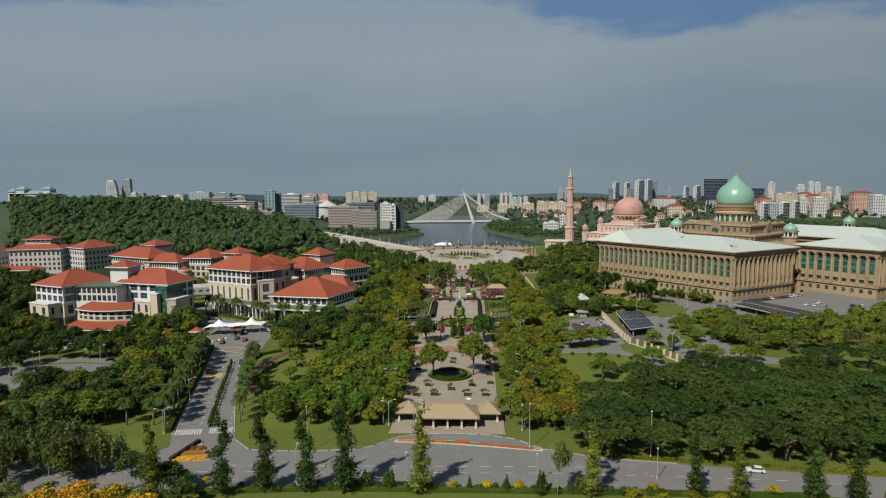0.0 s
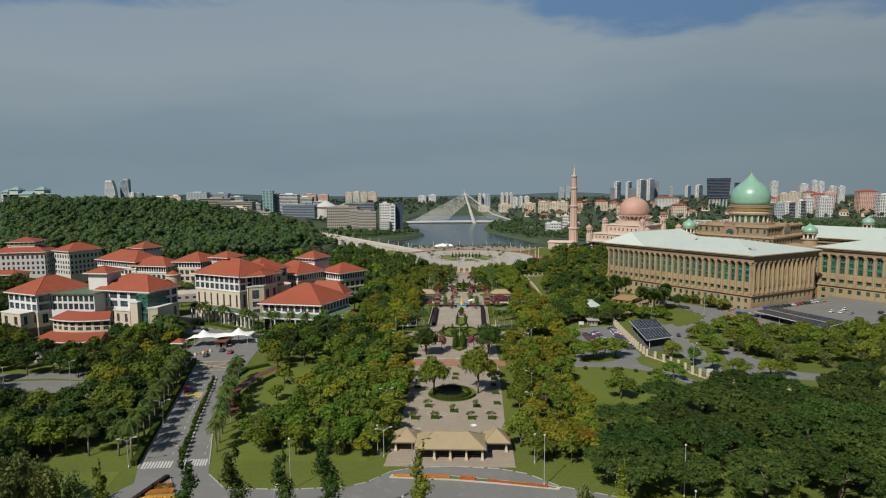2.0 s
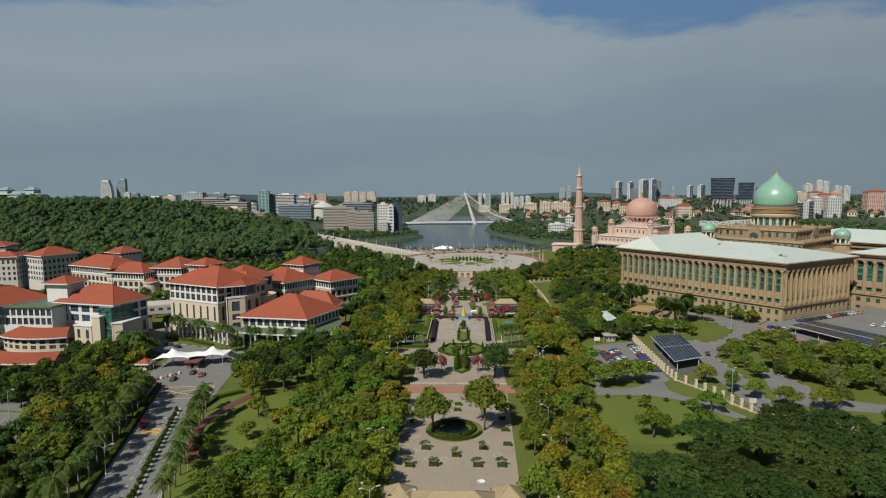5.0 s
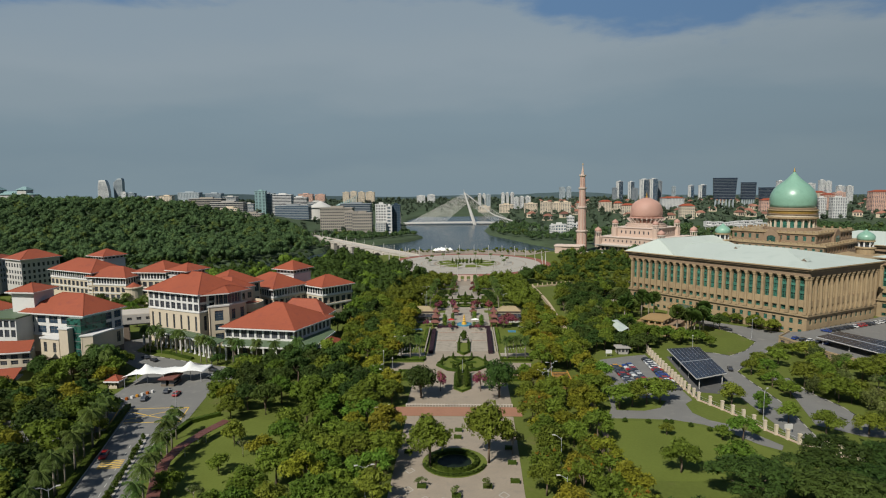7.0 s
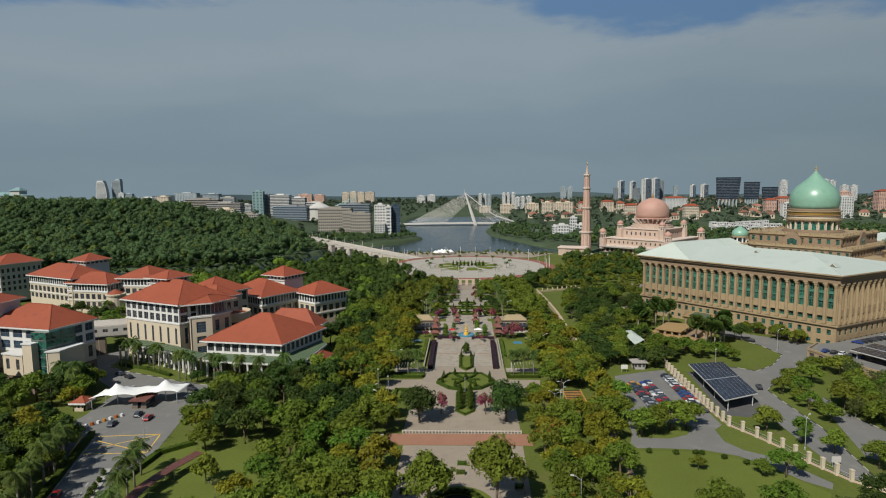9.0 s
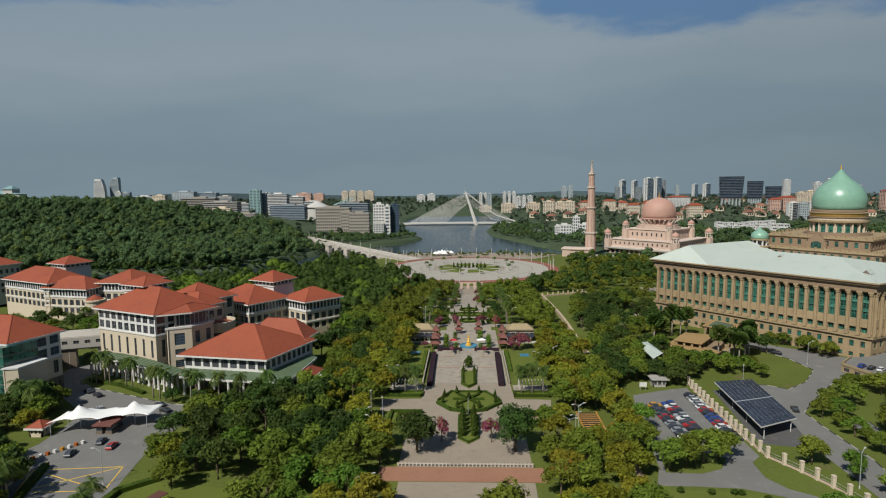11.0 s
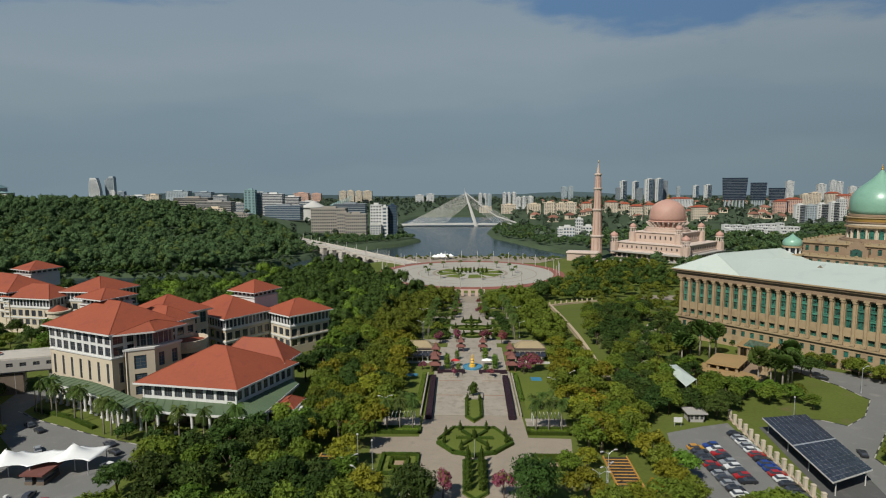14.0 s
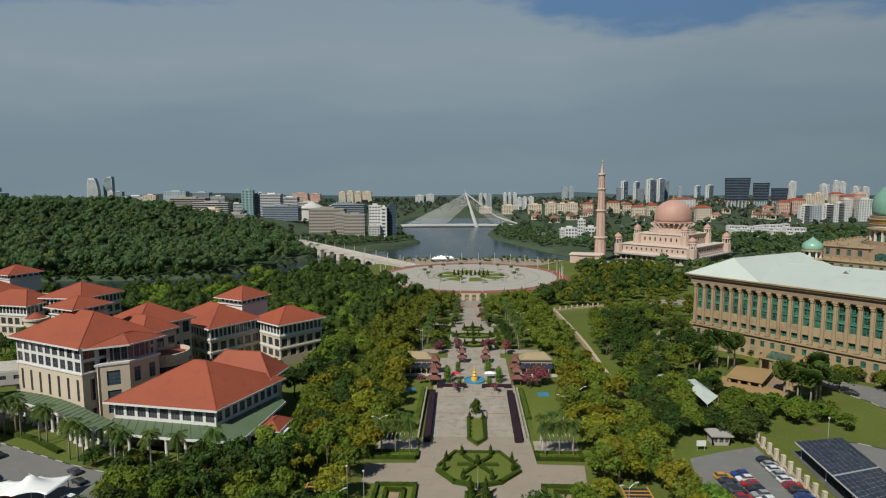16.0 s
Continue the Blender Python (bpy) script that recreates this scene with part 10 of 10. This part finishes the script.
# ---- woods too many to count ----
def woods(name, label, pts, scales, count, size, material, seed, lobes_=6):
    """Many tree crowns in one mesh: each a few lobes covered in leaf clumps."""
    r = np.random.default_rng(seed)
    kinds = []
    for k in range(6):
        c, rad = lobes(seed + k, lobes_, 2.6, 2.0, 3.8, 1.05, 2.1)
        v, f, vn = cards(c, rad, count, size, r, 0.35, 0.5)
        cv, cn_, cf = [], [], []
        for (cx_, cy_, cz_), (ra, rb, rc) in zip(c, rad):
            o = len(v) + len(cv)
            for z, w in ((-0.9, 0.3), (0.0, 0.8), (0.62, 0.5)):
                for a in range(5):
                    d = (math.cos(1.2566 * a), math.sin(1.2566 * a))
                    cv.append((cx_ + ra * w * d[0], cy_ + ra * w * d[1], cz_ + rc * z))
                    cn_.append((d[0] * w, d[1] * w, z + 0.1))
            cv.append((cx_, cy_, cz_ + rc * 0.8))
            cn_.append((0.0, 0.0, 1.0))
            for a in range(5):
                b = (a + 1) % 5
                for lo in (0, 5):
                    cf += [(o + lo + a, o + lo + b, o + lo + 5 + b), (o + lo + a, o + lo + 5 + b, o + lo + 5 + a)]
                cf.append((o + 10 + a, o + 10 + b, o + 15))
        cn_ = np.array(cn_)
        kinds.append((np.concatenate([v, cv]), np.concatenate([vn, cn_ / np.linalg.norm(cn_, axis=1)[:, None]]), np.concatenate([f, cf])))
    out, bent, tris, base = [], [], [], 0
    zs_ = gz(pts[:, 0], pts[:, 1])
    for i, (x, y) in enumerate(pts):
        a, tall = r.uniform(0, 6.28), r.uniform(0.8, 1.25)
        ca, sa = math.cos(a), math.sin(a)
        k, q, f = kinds[int(r.integers(6))]
        k = k * scales[i]
        out.append(np.stack([k[:, 0] * ca - k[:, 1] * sa + x, k[:, 0] * sa + k[:, 1] * ca + y, k[:, 2] * tall + zs_[i]], 1))
        bent.append(np.stack([q[:, 0] * ca - q[:, 1] * sa, q[:, 0] * sa + q[:, 1] * ca, q[:, 2]], 1))
        tris.append(f + base)
        base += len(k)
    v, f = np.concatenate(out), np.concatenate(tris)
    me = bpy.data.meshes.new(name)
    me.vertices.add(len(v))
    me.vertices.foreach_set("co", v.astype(np.float32).ravel())
    me.loops.add(f.size)
    me.loops.foreach_set("vertex_index", f.astype(np.int32).ravel())
    me.polygons.add(len(f))
    me.polygons.foreach_set("loop_start", np.arange(0, f.size, 3, dtype=np.int32))
    me.materials.append(material)
    me.update(calc_edges=True)
    bend_normals(me, np.concatenate(bent))
    return tagged(new(name, me), label, "woodland", "", "stuff")


def scatter(poly, spacing, seed, skip=None, wet=0.05):
    """Jittered grid of points within an outline, on dry land."""
    r = np.random.default_rng(seed)
    xs_, ys_ = np.array([p[0] for p in poly]), np.array([p[1] for p in poly])
    gx_, gy_ = np.meshgrid(np.arange(xs_.min(), xs_.max(), spacing), np.arange(ys_.min(), ys_.max(), spacing))
    p = np.stack([gx_.ravel(), gy_.ravel()], 1) + r.uniform(-0.45, 0.45, (gx_.size, 2)) * spacing
    ok = np.array([inside(poly, x, y) for x, y in p]) & (lake_depth(p[:, 0], p[:, 1]) < wet)
    if skip is not None:
        ok &= ~np.array([skip(x, y) for x, y in p])
    p = p[ok]
    return p, r.uniform(0.8, 1.45, len(p))


def near_buildings(x, y):
    return any(abs(x - o[0]) < o[2] and abs(y - o[1]) < o[2] for o in BUILT)


BUILT = [(o.location.x, o.location.y, 30) for o in bpy.data.objects if o.parent is None and o.get("category") in ("building", "house") and o.location.y > 900]
p_, s_ = scatter([(-215, 800), (-200, 900), (-262, 1040), (-330, 1180), (-420, 1240), (-700, 1250), (-900, 1240), (-950, 1000), (-700, 660), (-400, 700), (-300, 712), (-235, 735)], 12.5, 91, skip=lambda x, y: x < -0.77 * y - 10 or ((x + 400) / 70) ** 2 + ((y - 1010) / 16) ** 2 < 1)
woods("hill_forest", "dense dark green forest over a lakeside hill", p_, s_ ** 1.5 * 1.75, 130, 0.55, LEAF_FOREST, 300, 7)
p_, s_ = scatter([(-215, 800), (-200, 900), (-262, 1040), (-330, 1180), (-420, 1240), (-700, 1250), (-900, 1240), (-950, 1000), (-700, 660), (-400, 700), (-300, 712), (-235, 735)], 36.0, 912, skip=lambda x, y: x < -0.77 * y - 10 or ((x + 400) / 80) ** 2 + ((y - 1010) / 24) ** 2 < 1)
woods("hill_trees", "tall broad-crowned trees rising above the hill forest", p_, s_ * 2.3, 330, 0.42, LEAF_FOREST, 301, 12)
p_, s_ = scatter([(-560, 700), (-400, 718), (-300, 728), (-250, 740), (-218, 790), (-200, 838), (-192, 842), (-207, 800), (-240, 762), (-300, 752), (-400, 744), (-560, 726)], 6.0, 911, wet=0.4)
woods("bank_shrubs", "dark shrubs along the lake bank under the hill", p_, s_ * 0.85, 40, 0.8, LEAF_DARK, 305)


def by_river(x, y):
    return y > float(np.interp(x, [-700, -400, -300, -220, -150, -60], [640, 655, 700, 735, 800, 868])) - float(np.interp(x, [-420, -240, -190, -165, -140], [108, 106, 100, 80, 40])) or math.hypot(x - CX, y - CY) < 96 or (y > 612 and abs(x) < 56)


p_, s_ = scatter([(-50, 560), (-25, 560), (-26, 640), (-90, 690), (-104, 740), (-120, 760), (-170, 790), (-230, 728), (-300, 690), (-420, 640), (-420, 520), (-290, 520), (-205, 480), (-120, 446), (-50, 428)], 9.2, 92, skip=by_river)
mix = np.random.default_rng(77).random(len(p_)) < 0.84
woods("lakeside_woods", "dense dark leafy woods between offices and lake", p_[mix], s_[mix] * 1.55, 190, 0.5, LEAF_DARK, 310, 9)
woods("lakeside_trees", "lighter green trees among the lakeside woods", p_[~mix], s_[~mix] ** 1.6 * 1.35, 190, 0.5, LEAF_BRIGHT, 312, 9)
p_, s_ = scatter([(-262, 1040), (-222, 980), (-200, 900), (-195, 838), (-187, 846), (-186, 920), (-205, 985), (-245, 1050), (-300, 1160), (-330, 1180)], 7.0, 921, wet=0.3)
woods("bank_trees", "dark trees along the lake bank beside the bridge", p_, s_ * 1.0, 60, 0.7, LEAF_FOREST, 306)
p_, s_ = scatter([(-49, 418), (-30, 416), (-25, 440), (-25, 520), (-11, 524), (-11, 600), (-50, 600)], 7.6, 931)
woods("axis_trees_west", "rows of leafy trees beside the garden axis", p_, s_ * 1.15, 330, 0.42, LEAF_MID, 321, 9)
p_, s_ = scatter([(33, 412), (45, 412), (47, 470), (49, 545), (52, 600), (12, 600), (12, 524), (26, 520), (26, 440)], 7.6, 932)
woods("axis_trees_east", "rows of leafy green trees beside the garden axis", p_, s_ * 1.1, 330, 0.42, LEAF_MID, 322, 9)
p_, s_ = scatter([(52, 574), (96, 590), (130, 610), (180, 650), (200, 720), (190, 790), (150, 800), (112, 790), (100, 690), (52, 630)], 9.6, 93, skip=by_river)
mix = np.random.default_rng(78).random(len(p_)) < 0.55
woods("plaza_woods", "dark leafy trees beside the round plaza", p_[mix], s_[mix] ** 1.5 * 1.1, 170, 0.5, LEAF_DARK, 320, 8)
woods("plaza_trees", "mid-green trees beside the round plaza", p_[~mix], s_[~mix] ** 1.5, 170, 0.5, LEAF_MID, 323, 8)
p_, s_ = scatter([(-430, 300), (-266, 262), (-250, 316), (-240, 352), (-290, 436), (-345, 462), (-430, 470)], 9.5, 941)
woods("office_woods", "dark leafy trees between office blocks", p_, s_ * 1.5, 190, 0.55, LEAF_DARK, 331, 8)
p_, s_ = scatter([(68, 490), (92, 480), (120, 505), (150, 560), (175, 640), (120, 600), (86, 560), (72, 545)], 12.0, 94)
woods("garden_thicket", "scattered garden trees on the palace lawn", p_, s_ * 0.8, 150, 0.5, LEAF_MID, 330)
p_, s_ = scatter([(-64, 824), (-44, 828), (-12, 830), (40, 826), (96, 812), (108, 842), (60, 860), (-6, 858), (-14, 848), (-50, 850), (-66, 858), (-110, 848)], 9.0, 953, wet=2.0)
woods("promenade_trees", "row of small trees along the lakeside promenade", p_, s_ * 0.55, 60, 0.7, LEAF_MID, 343)
p_, s_ = scatter([(190, 640), (330, 560), (700, 700), (900, 1000), (700, 1250), (300, 1200), (140, 1010), (170, 930), (310, 900), (320, 800), (200, 790)], 17.5, 95, skip=lambda x, y: near_buildings(x, y) or abs(x - 237) + abs(y - 868) < 95)
woods("east_woods", "broken woods among houses east of the lake", p_, s_ * 1.6, 60, 0.9, LEAF_FOREST, 340)
p_, s_ = scatter([(46, 1130), (108, 985), (150, 990), (156, 1150), (146, 1330), (60, 1330), (48, 1240)], 13.0, 951, skip=near_buildings)
woods("shore_trees_east", "leafy trees along the east lake shore", p_, s_ * 1.2, 60, 0.9, LEAF_FOREST, 341)
p_, s_ = scatter([(-158, 1000), (-100, 1050), (-82, 1100), (-112, 1215), (-180, 1225), (-250, 1090), (-215, 1010)], 9.0, 952, skip=near_buildings)
woods("shore_trees_west", "leafy trees along the west lake shore", p_, s_ * 1.0, 60, 0.9, LEAF_FOREST, 342)
# these far belts wear the leaf colour with haze mixed in
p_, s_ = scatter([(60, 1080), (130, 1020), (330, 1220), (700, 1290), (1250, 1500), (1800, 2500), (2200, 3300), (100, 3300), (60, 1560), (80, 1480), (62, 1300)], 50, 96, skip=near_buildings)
woods("city_woods", "tree belts between the far buildings", p_, s_ * 1.8, 18, 2.2, LEAF_HAZED, 350, 3)
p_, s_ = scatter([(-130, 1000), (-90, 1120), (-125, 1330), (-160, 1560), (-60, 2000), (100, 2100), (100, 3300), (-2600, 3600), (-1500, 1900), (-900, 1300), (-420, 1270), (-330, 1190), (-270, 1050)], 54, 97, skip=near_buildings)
woods("west_city_woods", "tree belts between the far offices", p_, s_ * 1.5, 18, 2.0, LEAF_HAZED, 360, 3)
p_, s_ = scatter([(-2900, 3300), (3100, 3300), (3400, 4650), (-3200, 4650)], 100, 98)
woods("horizon_woods", "flat woods out to the horizon, leaves paled for haze", p_, s_ * 2.0, 10, 3.6, LEAF_HAZED, 370, 2)

# small houses scattered among the far woods
hs = thing("small_house", "small pale house with a red hipped roof", "house", group="far houses")
b = M()
b.box(-7, -5, 0, 7, 5, 6)
part("wall", b, BEIGE, hs)
b = M()
b.v = [(-8, -6, 6), (8, -6, 6), (8, 6, 6), (-8, 6, 6), (-3, 0, 9.5), (3, 0, 9.5)]
b.f = [(0, 1, 5, 4), (1, 2, 5), (2, 3, 4, 5), (3, 0, 4)]
part("roof", b, mat("dull_red_roof", (0.23, 0.105, 0.07), 0.8, 0.15, 0.05, 0.5, rnd=0.3), hs)
b = M()
for x in (-5, -1, 3):
    b.box(x, -5.1, 1.5, x + 2.2, -4.9, 4.5)
part("window_row", b, WINDOW_GLASS, hs)
spots = [(x, y) for x, y in zip(rng.uniform(150, 1700, 700), rng.uniform(1480, 2900, 700)) if 0.14 * y < x + 60 < 0.72 * y and not near_buildings(x, y)][:100]
hs.matrix_basis = Matrix.Translation((*spots[0], g(*spots[0])))
for x, y in spots[1:]:
    copy_thing(hs, Matrix.Translation((x, y, g(x, y))) @ Matrix.Rotation(rng.uniform(-0.5, 0.5), 4, "Z") @ Matrix.Diagonal((1.5, 1.4, 1.7, 1)))
